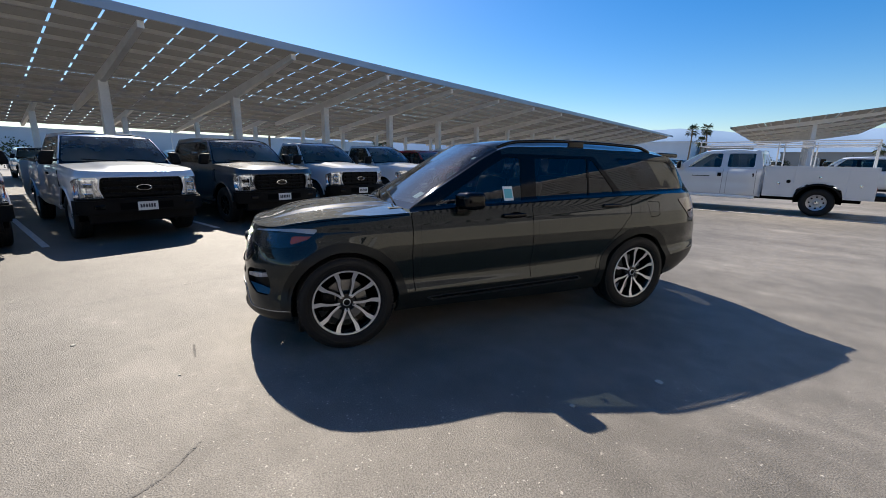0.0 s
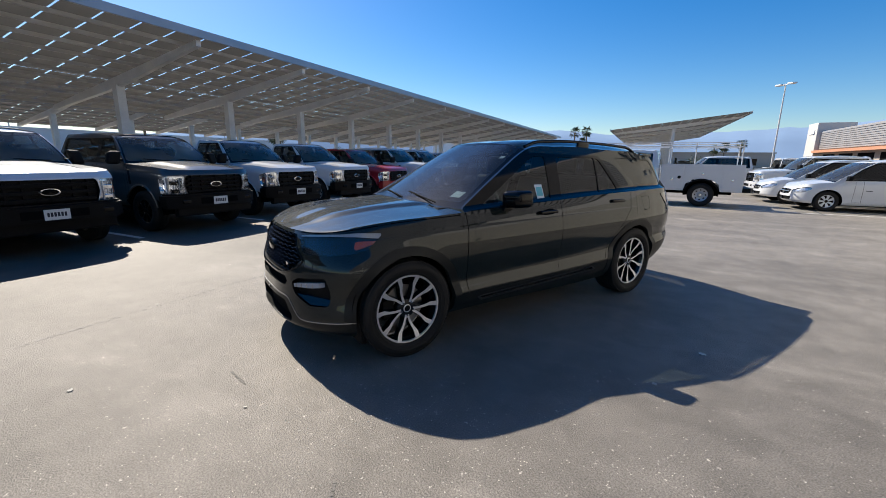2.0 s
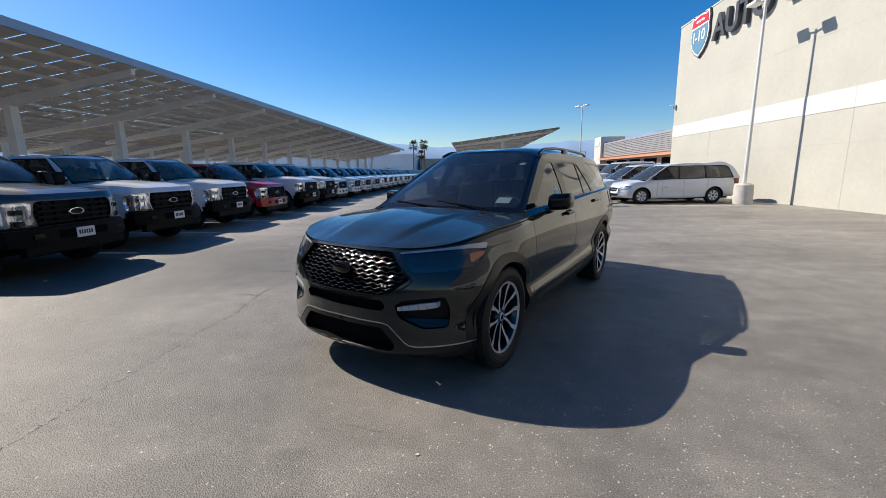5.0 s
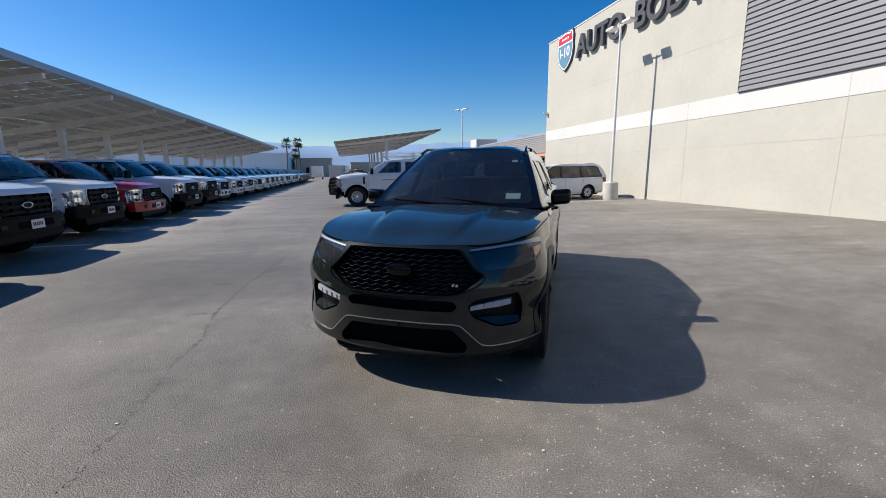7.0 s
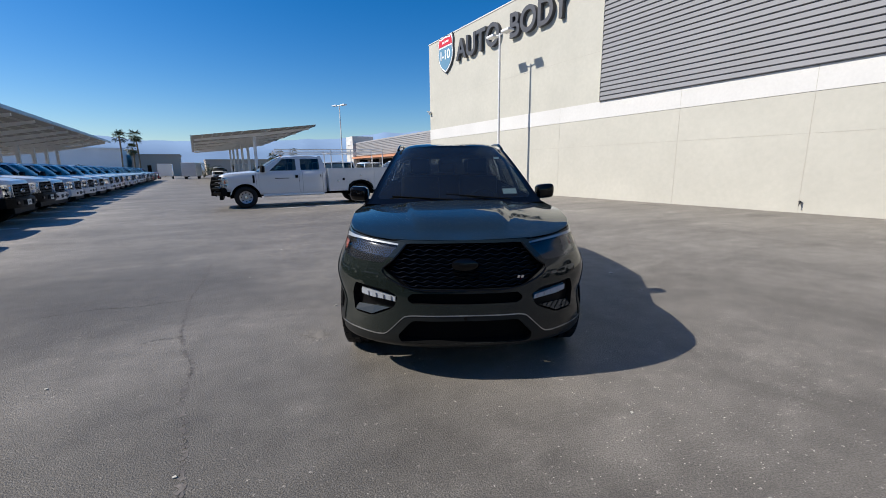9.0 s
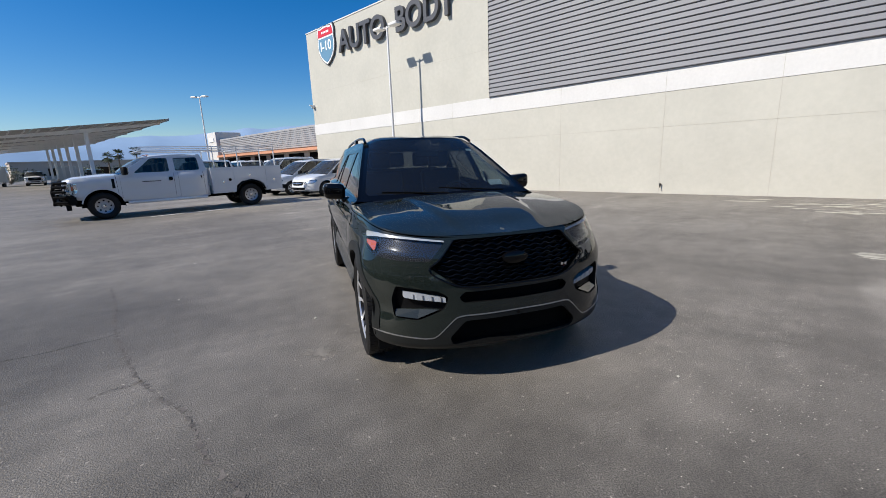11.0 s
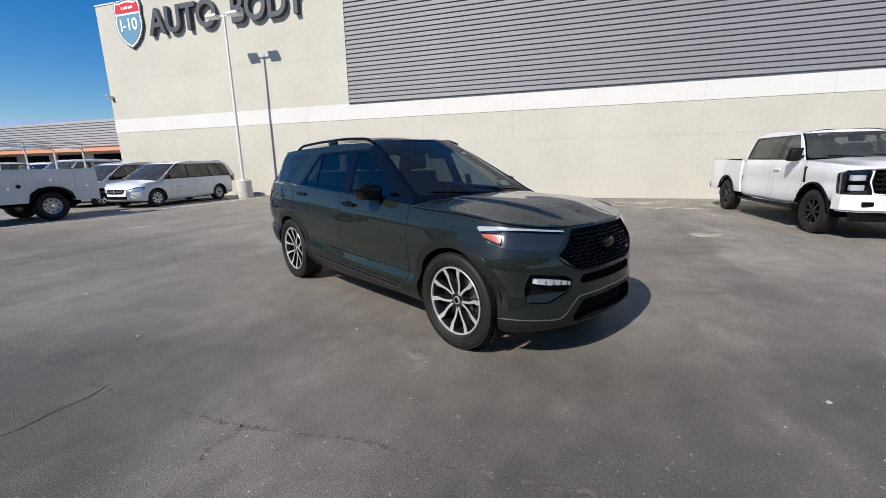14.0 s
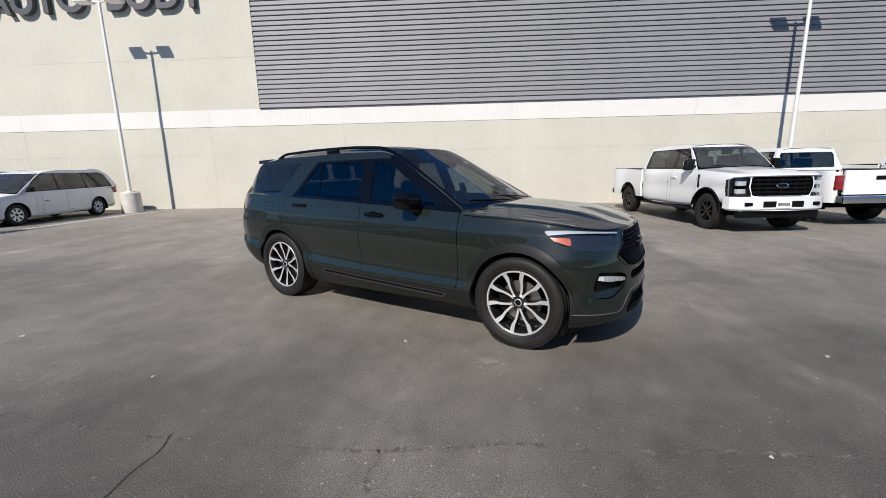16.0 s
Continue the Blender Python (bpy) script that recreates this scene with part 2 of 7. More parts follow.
SATIN_DARK = mat("satin_dark", (0.10, 0.10, 0.103), 0.3, 0.8)
GREEN = flake_paint("forged_green_paint", (0.0042, 0.0062, 0.0055), (0.0165, 0.0220, 0.0188))
CLADDING = mat("dark_cladding", (0.011, 0.0122, 0.0118), 0.38, var=0.08, scale=5, spec=0.30)
WHITE = mat("white_paint", (0.635, 0.64, 0.645), 0.3, coat=0.9, var=0.015, scale=2)
SILVER = mat("silver_paint", (0.62, 0.655, 0.685), 0.3, 0.25, coat=0.9)
GREY = mat("carbon_paint", (0.05, 0.052, 0.056), 0.3, 0.4, coat=1.0)
RED = mat("red_paint", (0.34, 0.008, 0.013), 0.3, 0.0, coat=1.0)
BLUE_DARK = mat("navy_paint", (0.02, 0.026, 0.04), 0.3, 0.4, coat=1.0)
FILMED = glass("dusty_windscreen", (0.60, 0.67, 0.65), 1.0, 0.0, 0.24)
HOUSING = mat("lamp_housing", (0.028, 0.029, 0.032), 0.16, 0.25, var=0.2, scale=40)
TINT = glass("tinted_glass", (0.34, 0.375, 0.365))
PRIVACY = glass("privacy_glass", (0.16, 0.165, 0.165))
SCREEN = glass("windscreen_glass", (0.34, 0.40, 0.41), 1.0, 0.0, 0.05)
LENS = glass("lamp_lens", (0.93, 0.94, 0.95), 0.9)
LAMP_CHROME = mat("lamp_chrome", (0.82, 0.83, 0.85), 0.14, 0.85, var=0.25, scale=14)
LAMP_IN = mat("lamp_reflector", (0.62, 0.64, 0.68), 0.2, 0.7)
LED = mat("led_white", (0.38, 0.40, 0.43), 0.3, coat=0.4)
AMBER = mat("amber_lens", (0.42, 0.085, 0.025), 0.2, coat=0.6)
TAIL = mat("tail_red", (0.20, 0.01, 0.012), 0.12, coat=1.0)
TAIL_DARK = mat("tail_smoked", (0.05, 0.008, 0.01), 0.1, coat=1.0)
PLATE = mat("plate_white", (0.75, 0.75, 0.72), 0.4)
INK = mat("plate_ink", (0.03, 0.03, 0.04), 0.6)
LEATHER = mat("seat_leather", (0.022, 0.022, 0.023), 0.5, var=0.15, scale=20, bump=0.1, bump_scale=300)
PAPER = mat("window_sticker", (0.72, 0.78, 0.78), 0.6)
CYAN = mat("sticker_cyan", (0.15, 0.5, 0.55), 0.6)
ORANGE = mat("orange_band", (0.56, 0.27, 0.16), 0.6)
# distance haze is put into the blue colour and a faint glow
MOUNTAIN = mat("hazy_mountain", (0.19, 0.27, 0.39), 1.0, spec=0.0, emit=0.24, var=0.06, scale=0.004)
SAND = mat("desert_ground", (0.36, 0.30, 0.23), 0.95, var=0.15, scale=0.02, fine=0.1)
BARK = mat("palm_bark", (0.20, 0.15, 0.10), 0.9, var=0.25, scale=3)
FROND = mat("palm_frond", (0.055, 0.075, 0.03), 0.6, per_object=0.2, var=0.2, scale=3)
LEAF = mat("shrub_leaf", (0.06, 0.08, 0.03), 0.6, var=0.3, scale=4)
BUILD_GREY = mat("far_grey_wall", (0.80, 0.81, 0.83), 0.8, var=0.05, scale=0.2)
BUILD_PALE = mat("far_pale_wall", (0.64, 0.65, 0.66), 0.8, var=0.05, scale=0.2)
BUILD_TAN = mat("far_tan_wall", (0.45, 0.39, 0.33), 0.85, var=0.05, scale=0.2)


# ---- mesh tools ----
def mesh_ob(name, verts, faces, material, parent=None, label="", smooth=True, normals=None, sharp=None):
    me = bpy.data.meshes.new(name)
    me.from_pydata([tuple(v) for v in verts], [], [tuple(f) for f in faces])
    if smooth:
        me.shade_smooth()
        if normals is None and sharp:
            me.set_sharp_from_angle(angle=radians(sharp))
    if normals is not None:
        me.normals_split_custom_set_from_vertices([tuple(n) for n in normals])
    me.materials.append(material)
    ob = new(name, me)
    if parent:
        ob.parent = parent
    if label:
        tagged(ob, label)
    return ob


def part(name, bm, material, parent, label="", smooth=False, sharp=40):
    """One bmesh becomes one mesh object under its thing."""
    me = bpy.data.meshes.new(name)
    bmesh.ops.recalc_face_normals(bm, faces=bm.faces)
    bm.to_mesh(me)
    bm.free()
    if smooth:
        me.shade_smooth()
        me.set_sharp_from_angle(angle=radians(sharp))
    me.materials.append(material)
    ob = new(name, me)
    if parent:
        ob.parent = parent
    if label:
        tagged(ob, label)
    return ob


def thing(name, m, label, category, group="", kind=""):
    ob = new(name)
    ob.empty_display_size = 0.2
    ob.matrix_basis = m
    return tagged(ob, label, category, group, kind)


def add_box(bm, lo, hi, bevel=0.0, seg=2, m=None):
    r = bmesh.ops.create_cube(bm, size=1)
    c = [(a + b) / 2 for a, b in zip(lo, hi)]
    d = [max(abs(b - a), 1e-4) for a, b in zip(lo, hi)]
    bmesh.ops.scale(bm, vec=d, verts=r["verts"])
    bmesh.ops.translate(bm, vec=c, verts=r["verts"])
    vs = r["verts"]
    if bevel:
        e = list({e for v in vs for e in v.link_edges})
        g = bmesh.ops.bevel(bm, geom=e, offset=bevel, segments=seg, affect="EDGES", profile=0.6)
        vs = list({v for f in g["faces"] for v in f.verts} | {v for v in vs if v.is_valid})
    if m is not None:
        bmesh.ops.transform(bm, matrix=m, verts=vs)
    return vs


def box(lo, hi, bevel=0.0, seg=2, m=None):
    bm = bmesh.new()
    add_box(bm, lo, hi, bevel, seg, m)
    return bm


def add_cyl(bm, a, b, r1, r2=None, n=16):
    a, b = Vector(a), Vector(b)
    d = b - a
    m = Matrix.Translation((a + b) / 2) @ d.to_track_quat("Z", "Y").to_matrix().to_4x4()
    return bmesh.ops.create_cone(bm, cap_ends=True, segments=n, radius1=r1, radius2=r1 if r2 is None else r2, depth=d.length, matrix=m)["verts"]


def cyl(a, b, r1, r2=None, n=16):
    bm = bmesh.new()
    add_cyl(bm, a, b, r1, r2, n)
    return bm


def add_tube(bm, pts, r, n=8):
    """A bent tube with ends closed."""
    pts = [Vector(p) for p in pts]
    rings = []
    for i, p in enumerate(pts):
        d = (pts[min(i + 1, len(pts) - 1)] - pts[max(i - 1, 0)]).normalized()
        up = Vector((0, 0, 1)) if abs(d.z) < 0.9 else Vector((1, 0, 0))
        s = d.cross(up).normalized()
        t = s.cross(d)
        rings.append([bm.verts.new(p + r * (math.cos(a) * s + math.sin(a) * t)) for a in (2 * math.pi * k / n for k in range(n))])
    for a, b in zip(rings, rings[1:]):
        for k in range(n):
            bm.faces.new((a[k], a[(k + 1) % n], b[(k + 1) % n], b[k]))
    bm.faces.new(rings[0]), bm.faces.new(rings[-1][::-1])


def tube(pts, r, n=8):
    bm = bmesh.new()
    add_tube(bm, pts, r, n)
    return bm


def add_prism(bm, pts, off):
    """A flat outline (3D points) thickened by the vector off."""
    a = [bm.verts.new(p) for p in pts]
    b = [bm.verts.new(Vector(p) + Vector(off)) for p in pts]
    bm.faces.new(a), bm.faces.new(b[::-1])
    for i in range(len(a)):
        j = (i + 1) % len(a)
        bm.faces.new((a[j], a[i], b[i], b[j]))


def prism(pts, off):
    bm = bmesh.new()
    add_prism(bm, pts, off)
    return bm


def lathe(profile, n=48, axis="Y", arc=0.0):
    """Turn a profile of (radius, along) about the axis."""
    bm = bmesh.new()
    rings = []
    for k in range(n):
        a = radians(arc) * k / (n - 1) - radians(arc - 180) / 2 if arc else 2 * math.pi * k / n
        rings.append([bm.verts.new((r * math.cos(a), y, r * math.sin(a)) if axis == "Y" else (r * math.cos(a), r * math.sin(a), y)) for r, y in profile])
    for k in range(n - 1 if arc else n):
        p, q = rings[k], rings[(k + 1) % n]
        for i in range(len(profile) - 1):
            bm.faces.new((p[i], p[i + 1], q[i + 1], q[i]))
    return bm


def curve(pts, n, closed=False):
    """A smooth run of n + 1 points through the given ones (centripetal enough: Catmull-Rom over arc length)."""
    p = np.array(pts, float)
    d = np.r_[0, np.cumsum(np.linalg.norm(np.diff(p, axis=0), axis=1))]
    t = np.linspace(0, d[-1], n + 1)
    m = np.gradient(p, d, axis=0, edge_order=1)
    out = np.zeros((n + 1, p.shape[1]))
    k = np.clip(np.searchsorted(d, t, side="right") - 1, 0, len(d) - 2)
    h = d[k + 1] - d[k]
    u = ((t - d[k]) / h)[:, None]
    h = h[:, None]
    return (2 * u**3 - 3 * u**2 + 1) * p[k] + (u**3 - 2 * u**2 + u) * h * m[k] + (3 * u**2 - 2 * u**3) * p[k + 1] + (u**3 - u**2) * h * m[k + 1]


def table(rows, x):
    """A smooth table: rows of (x, value), in rising x."""
    r = np.array(rows, float)
    if len(r) == 1:
        return np.full_like(np.asarray(x, float), r[0, 1])
    x = np.clip(np.asarray(x, float), r[0, 0], r[-1, 0])
    k = np.clip(np.searchsorted(r[:, 0], x, side="right") - 1, 0, len(r) - 2)
    h = r[k + 1, 0] - r[k, 0]
    u = (x - r[k, 0]) / h
    m = np.gradient(r[:, 1], r[:, 0]) if len(r) > 2 else np.full(2, (r[1, 1] - r[0, 1]) / (r[1, 0] - r[0, 0]))
    return (2 * u**3 - 3 * u**2 + 1) * r[k, 1] + (u**3 - 2 * u**2 + u) * h * m[k] + (3 * u**2 - 2 * u**3) * r[k + 1, 1] + (u**3 - u**2) * h * m[k + 1]


class Skin:
    """A surface as arrays: points, normals and faces, that can be split along smooth outlines."""

    def __init__(self, P, N, F):
        self.P, self.N, self.F = np.asarray(P, float), np.asarray(N, float), F

    @staticmethod
    def grid(G, flip=False):
        """From a grid of points, rows by columns, with smooth normals."""
        a, b, _ = G.shape
        du, dv = np.gradient(G, axis=0), np.gradient(G, axis=1)
        N = np.cross(du, dv)
        N /= np.maximum(np.linalg.norm(N, axis=2, keepdims=True), 1e-9)
        if flip:
            N = -N
        F = []
        for i in range(a - 1):
            for j in range(b - 1):
                q = (i * b + j, (i + 1) * b + j, (i + 1) * b + j + 1, i * b + j + 1)
                F.append(q[::-1] if flip else q)
        return Skin(G.reshape(-1, 3), N.reshape(-1, 3), F)

    def split(self, f):
        """The part where f <= 0, and the rest."""
        v = np.asarray(f(self.P), float)
        v = np.where(np.abs(v) < 1e-5, 1e-5, v)
        P, N = list(self.P), list(self.N)
        cache, inn, out = {}, [], []

        def cut(i, j):
            k = (min(i, j), max(i, j))
            if k not in cache:
                t = v[i] / (v[i] - v[j])
                P.append(self.P[i] + t * (self.P[j] - self.P[i]))
                n = self.N[i] + t * (self.N[j] - self.N[i])
                N.append(n / max(np.linalg.norm(n), 1e-9))
                cache[k] = len(P) - 1
            return cache[k]

        for fa in self.F:
            s = [v[i] < 0 for i in fa]
            if all(s):
                inn.append(fa)
            elif not any(s):
                out.append(fa)
            else:
                a, b = [], []
                for q, i in enumerate(fa):
                    j = fa[(q + 1) % len(fa)]
                    (a if v[i] < 0 else b).append(i)
                    if (v[i] < 0) != (v[j] < 0):
                        c = cut(i, j)
                        a.append(c), b.append(c)
                if len(a) > 2:
                    inn.append(tuple(a))
                if len(b) > 2:
                    out.append(tuple(b))
        P, N = np.array(P), np.array(N)
        return Skin(P, N, inn).clean(), Skin(P, N, out).clean()

    def clean(self):
        used = sorted({i for f in self.F for i in f})
        if not used:
            return Skin(np.zeros((0, 3)), np.zeros((0, 3)), [])
        idx = {o: n for n, o in enumerate(used)}
        return Skin(self.P[used], self.N[used], [tuple(idx[i] for i in f) for f in self.F])

    def offset(self, d):
        return Skin(self.P + self.N * d, self.N, self.F)

    def move(self, d):
        return Skin(self.P + np.array(d), self.N, self.F)

    def joined(self):
        """This half and its mirror image, welded along the middle."""
        k = np.array([1, -1, 1])
        n = len(self.P)
        mid = np.abs(self.P[:, 1]) < 2e-4
        idx = np.zeros(n, int)
        idx[mid] = np.flatnonzero(mid)
        idx[~mid] = n + np.arange((~mid).sum())
        N = self.N.copy()
        N[mid, 1] = 0
        N[mid] /= np.maximum(np.linalg.norm(N[mid], axis=1, keepdims=True), 1e-9)
        return Skin(np.vstack([self.P, self.P[~mid] * k]), np.vstack([N, N[~mid] * k]), self.F + [tuple(int(idx[i]) for i in f[::-1]) for f in self.F])

    def mirror(self):
        k = np.array([1, -1, 1])
        return Skin(self.P * k, self.N * k, [f[::-1] for f in self.F])

    def __add__(self, o):
        n = len(self.P)
        return Skin(np.vstack([self.P, o.P]), np.vstack([self.N, o.N]), self.F + [tuple(i + n for i in f) for f in o.F])

    def rim(self, d):
        """The open edge, carried inward along the normals by d: gives a panel its thickness."""
        count = {}
        for f in self.F:
            for i, j in zip(f, f[1:] + f[:1]):
                count[(i, j)] = count.get((i, j), 0) + 1
        edge = [(i, j) for (i, j) in count if (j, i) not in count]
        P, N, F = [], [], []
        for i, j in edge:
            a, b = self.P[i], self.P[j]
            c, e = b - self.N[j] * d, a - self.N[i] * d
            n = np.cross(b - a, e - a)
            n = -n / max(np.linalg.norm(n), 1e-9)
            k = len(P)
            P += [a, b, c, e]
            N += [n] * 4
            F.append((k + 1, k, k + 3, k + 2))
        if not P:
            return self
        return self + Skin(P, N, F)

    def ob(self, name, material, parent, label="", thick=0.0):
        s = self.rim(thick) if thick else self
        return mesh_ob(name, s.P, s.F, material, parent, label, True, s.N)


def poly2(pts, a=0, b=2, r=0.0, keep=None):
    """Signed distance (negative inside) to an outline in the plane of axes a and b, its corners rounded by r."""
    p = np.array(pts, float)
    if r:
        out = []
        n = len(p)
        for i in range(n):
            u, w = p[i - 1] - p[i], p[(i + 1) % n] - p[i]
            lu, lw = np.linalg.norm(u), np.linalg.norm(w)
            k = min(r, lu * 0.45, lw * 0.45)
            s, e = p[i] + u / lu * k, p[i] + w / lw * k
            for t in (0, 0.25, 0.5, 0.75, 1):
                out.append((1 - t) ** 2 * s + 2 * t * (1 - t) * p[i] + t * t * e)
        p = np.array(out)
    q = np.roll(p, -1, axis=0)

    def f(P):
        X = P[:, [a, b]]
        best = np.full(len(X), 1e9)
        inside = np.zeros(len(X), bool)
        for s, e in zip(p, q):
            d = e - s
            t = np.clip(((X - s) @ d) / max(d @ d, 1e-12), 0, 1)
            best = np.minimum(best, np.linalg.norm(X - s - t[:, None] * d, axis=1))
            c = ((s[1] > X[:, 1]) != (e[1] > X[:, 1])) & (X[:, 0] < (e[0] - s[0]) * (X[:, 1] - s[1]) / (e[1] - s[1] if e[1] != s[1] else 1e-12) + s[0])
            inside ^= c
        v = np.where(inside, -best, best)
        return np.where(keep(P), v, np.maximum(np.abs(v), 0.01)) if keep else v

    return f


def line2(pts, w, a=0, b=2, keep=None):
    """Within w of an open line in the plane of axes a and b."""
    p = np.array(pts, float)

    def f(P):
        X = P[:, [a, b]]
        best = np.full(len(X), 1e9)
        for s, e in zip(p, p[1:]):
            d = e - s
            t = np.clip(((X - s) @ d) / max(d @ d, 1e-12), 0, 1)
            best = np.minimum(best, np.linalg.norm(X - s - t[:, None] * d, axis=1))
        v = best - w
        return np.where(keep(P), v, np.maximum(v, 0.01)) if keep else v

    return f


def along(rows, a, b):
    """How far a point lies beyond a line given as rows of (b, a): its a less the line's a at its b."""
    r = np.array(sorted(rows), float)
    return lambda P: P[:, a] - np.interp(P[:, b], r[:, 0], r[:, 1])


def strip(skin, f, w, keep):
    """Cuts the strip within w of f = 0 out of a skin, where keep holds: the strip and the rest."""
    k = lambda g: (lambda P: np.where(keep(P), g(P), 1.0))
    low, rest = skin.split(k(lambda P: f(P) + w))
    mid, high = rest.split(k(lambda P: f(P) - w))
    return mid, low + high


def disc2(cx, cz, r, keep=None):
    def f(P):
        v = np.hypot(P[:, 0] - cx, P[:, 2] - cz) - r
        return np.where(keep(P), v, np.maximum(v, 0.01)) if keep else v
    return f


def coons(bottom, top, left, right):
    """A patch between four edges: bottom and top run along the columns, left and right along the rows."""
    nu, nv = len(left), len(bottom)
    u, v = np.linspace(0, 1, nu)[:, None, None], np.linspace(0, 1, nv)[None, :, None]
    B, T, Lf, R = bottom[None], top[None], left[:, None], right[:, None]
    return (1 - u) * B + u * T + (1 - v) * Lf + v * R - ((1 - u) * (1 - v) * bottom[0] + (1 - u) * v * bottom[-1] + u * (1 - v) * top[0] + u * v * top[-1])


def side_loft(plan, n, levels, inset_front, inset_side, inset_rear, sub):
    """Half a body's flank: a plan outline from the nose's middle round to the tail's middle, drawn in by level."""
    c = curve(plan, n)
    t = np.gradient(c, axis=0)
    nrm = np.c_[-t[:, 1], t[:, 0]] * -1
    nrm = np.c_[t[:, 1], -t[:, 0]]
    nrm /= np.linalg.norm(nrm, axis=1, keepdims=True)
    nrm *= np.where(nrm[:, 0:1] * c[:, 0:1] + nrm[:, 1:2] * c[:, 1:2] < 0, -1, 1)
    nrm[0] = (1, 0)
    nrm[-1] = (-1, 0)
    Z = np.array([table(rows, c[:, 0]) for rows in levels])
    wf = np.where(nrm[:, 0] > 0, nrm[:, 0] ** 2, 0)
    wr = np.where(nrm[:, 0] < 0, nrm[:, 0] ** 2, 0)
    ws = nrm[:, 1] ** 2
    D = np.outer(inset_front, wf) + np.outer(inset_side, ws) + np.outer(inset_rear, wr)
    k = np.linspace(0, len(levels) - 1, (len(levels) - 1) * sub + 1)
    lv = np.arange(len(levels))
    zz = np.array([table(np.c_[lv, Z[:, i]], k) for i in range(len(c))]).T
    dd = np.array([table(np.c_[lv, D[:, i]], k) for i in range(len(c))]).T
    G = np.zeros((len(k), len(c), 3))
    G[:, :, 0] = c[:, 0] - nrm[:, 0] * dd
    G[:, :, 1] = np.maximum(c[:, 1] - nrm[:, 1] * dd, 0)
    G[:, :, 2] = zz
    G[:, 0, 1] = 0
    G[:, -1, 1] = 0
    return G


# ---- the setting ----
def ground():
    """One sheet: a fine square of asphalt round the walk, and wide fields out to the horizon."""
    bm = bmesh.new()
    xs = [-4000, -400, -120, -60] + list(range(-50, 61, 10)) + [120, 400, 4000]
    ys = [-4000, -400, -120, -60] + list(range(-50, 121, 10)) + [180, 400, 4000]
    v = [[bm.verts.new((x, y, 0)) for x in xs] for y in ys]
    for j in range(len(ys) - 1):
        for i in range(len(xs) - 1):
            bm.faces.new((v[j][i], v[j][i + 1], v[j + 1][i + 1], v[j + 1][i]))
    ob = part("ground", bm, ASPHALT, None)
    return tagged(ob, "worn grey asphalt of a car park with stains", "ground", kind="structure")


GROUND = ground()


def ribbon(name, pts, width, z, material, seed, jag=0.0, parent=None, label="", solid=1.0):
    """A thin uneven strip on the ground."""
    rnd = random.Random(seed)
    bm = bmesh.new()
    c = curve(pts, max(8, int(len(pts) * 24)))
    rows = []
    for i, p in enumerate(c):
        d = c[min(i + 1, len(c) - 1)] - c[max(i - 1, 0)]
        n = np.array([-d[1], d[0]]) / max(np.linalg.norm(d), 1e-9)
        o = n * rnd.uniform(-jag, jag)
        w = width * rnd.uniform(0.35, 1.0) * (0.3 if i in (0, len(c) - 1) else 1)
        rows.append([bm.verts.new((*(p + o + n * w / 2), z)), bm.verts.new((*(p + o - n * w / 2), z))])
    for a, b in zip(rows, rows[1:]):
        if rnd.random() < solid:
            bm.faces.new((a[0], a[1], b[1], b[0]))
    bmesh.ops.delete(bm, geom=[v for v in bm.verts if not v.link_faces], context="VERTS")
    return part(name, bm, material, parent, label)


CRACKS = [
    ([(-5.41, 0.6), (-5.42, 1.3), (-5.41, 1.75), (-5.40, 2.2), (-5.425, 2.6), (-5.385, 2.9), (-5.37, 3.1), (-5.43, 3.5), (-5.455, 3.85), (-5.43, 4.4), (-5.39, 5.05), (-5.2, 6.2), (-5.12, 7.0)], 0.040, 0.0045, 0.38),
    ([(-5.44, 3.83), (-5.52, 3.80), (-5.60, 3.83), (-5.75, 3.81)], 0.040, 0.006, 0.5),
    ([(-6.75, 5.17), (-6.3, 5.19), (-5.92, 5.06), (-5.81, 5.04), (-5.65, 5.045), (-5.5, 5.02), (-5.35, 5.06)], 0.0, 0.010, 0.97),
]
for n, (c, wide, fine, whole) in enumerate(CRACKS):
    seam = tagged(ribbon("ground_seam", c, max(wide, 0.012), 0.002, SEAL, 50 + n, 0.014 if wide else 0.003, None, "", 0.55 if wide else 0.3), "rough paler seam in the asphalt", "seam", "cracks", "structure")
    ribbon("crack", c, fine, 0.0035, CRACK, n, 0.014 if wide else 0.003, seam, "thin dark crack", whole)


def star_scuff(cx, cy, size, rays, seed):
    """A pale burst where something was dropped, thin uneven rays scuffed into the asphalt."""
    rnd = random.Random(seed)
    V, F = [], []
    for i in range(rays):
        a, r, w = 2 * math.pi * (i + rnd.uniform(-0.3, 0.3)) / rays, size * rnd.uniform(0.3, 1.0), size * rnd.uniform(0.03, 0.075)
        k, z, c, d = len(V), 0.0022 + 0.00005 * i, math.cos(a), math.sin(a)
        V += [(cx - d * w * 0.6, cy + c * w * 0.6, z), (cx + c * r * 0.45 - d * w, cy + d * r * 0.45 + c * w, z), (cx + c * r, cy + d * r, z), (cx + c * r * 0.45 + d * w, cy + d * r * 0.45 - c * w, z), (cx + d * w * 0.6, cy - c * w * 0.6, z)]
        F.append(tuple(range(k, k + 5)))
    return tagged(mesh_ob("stain", V, F, SCUFF, None, smooth=False), "pale star-shaped scuff in the asphalt", "stain", "scuffs", "structure")


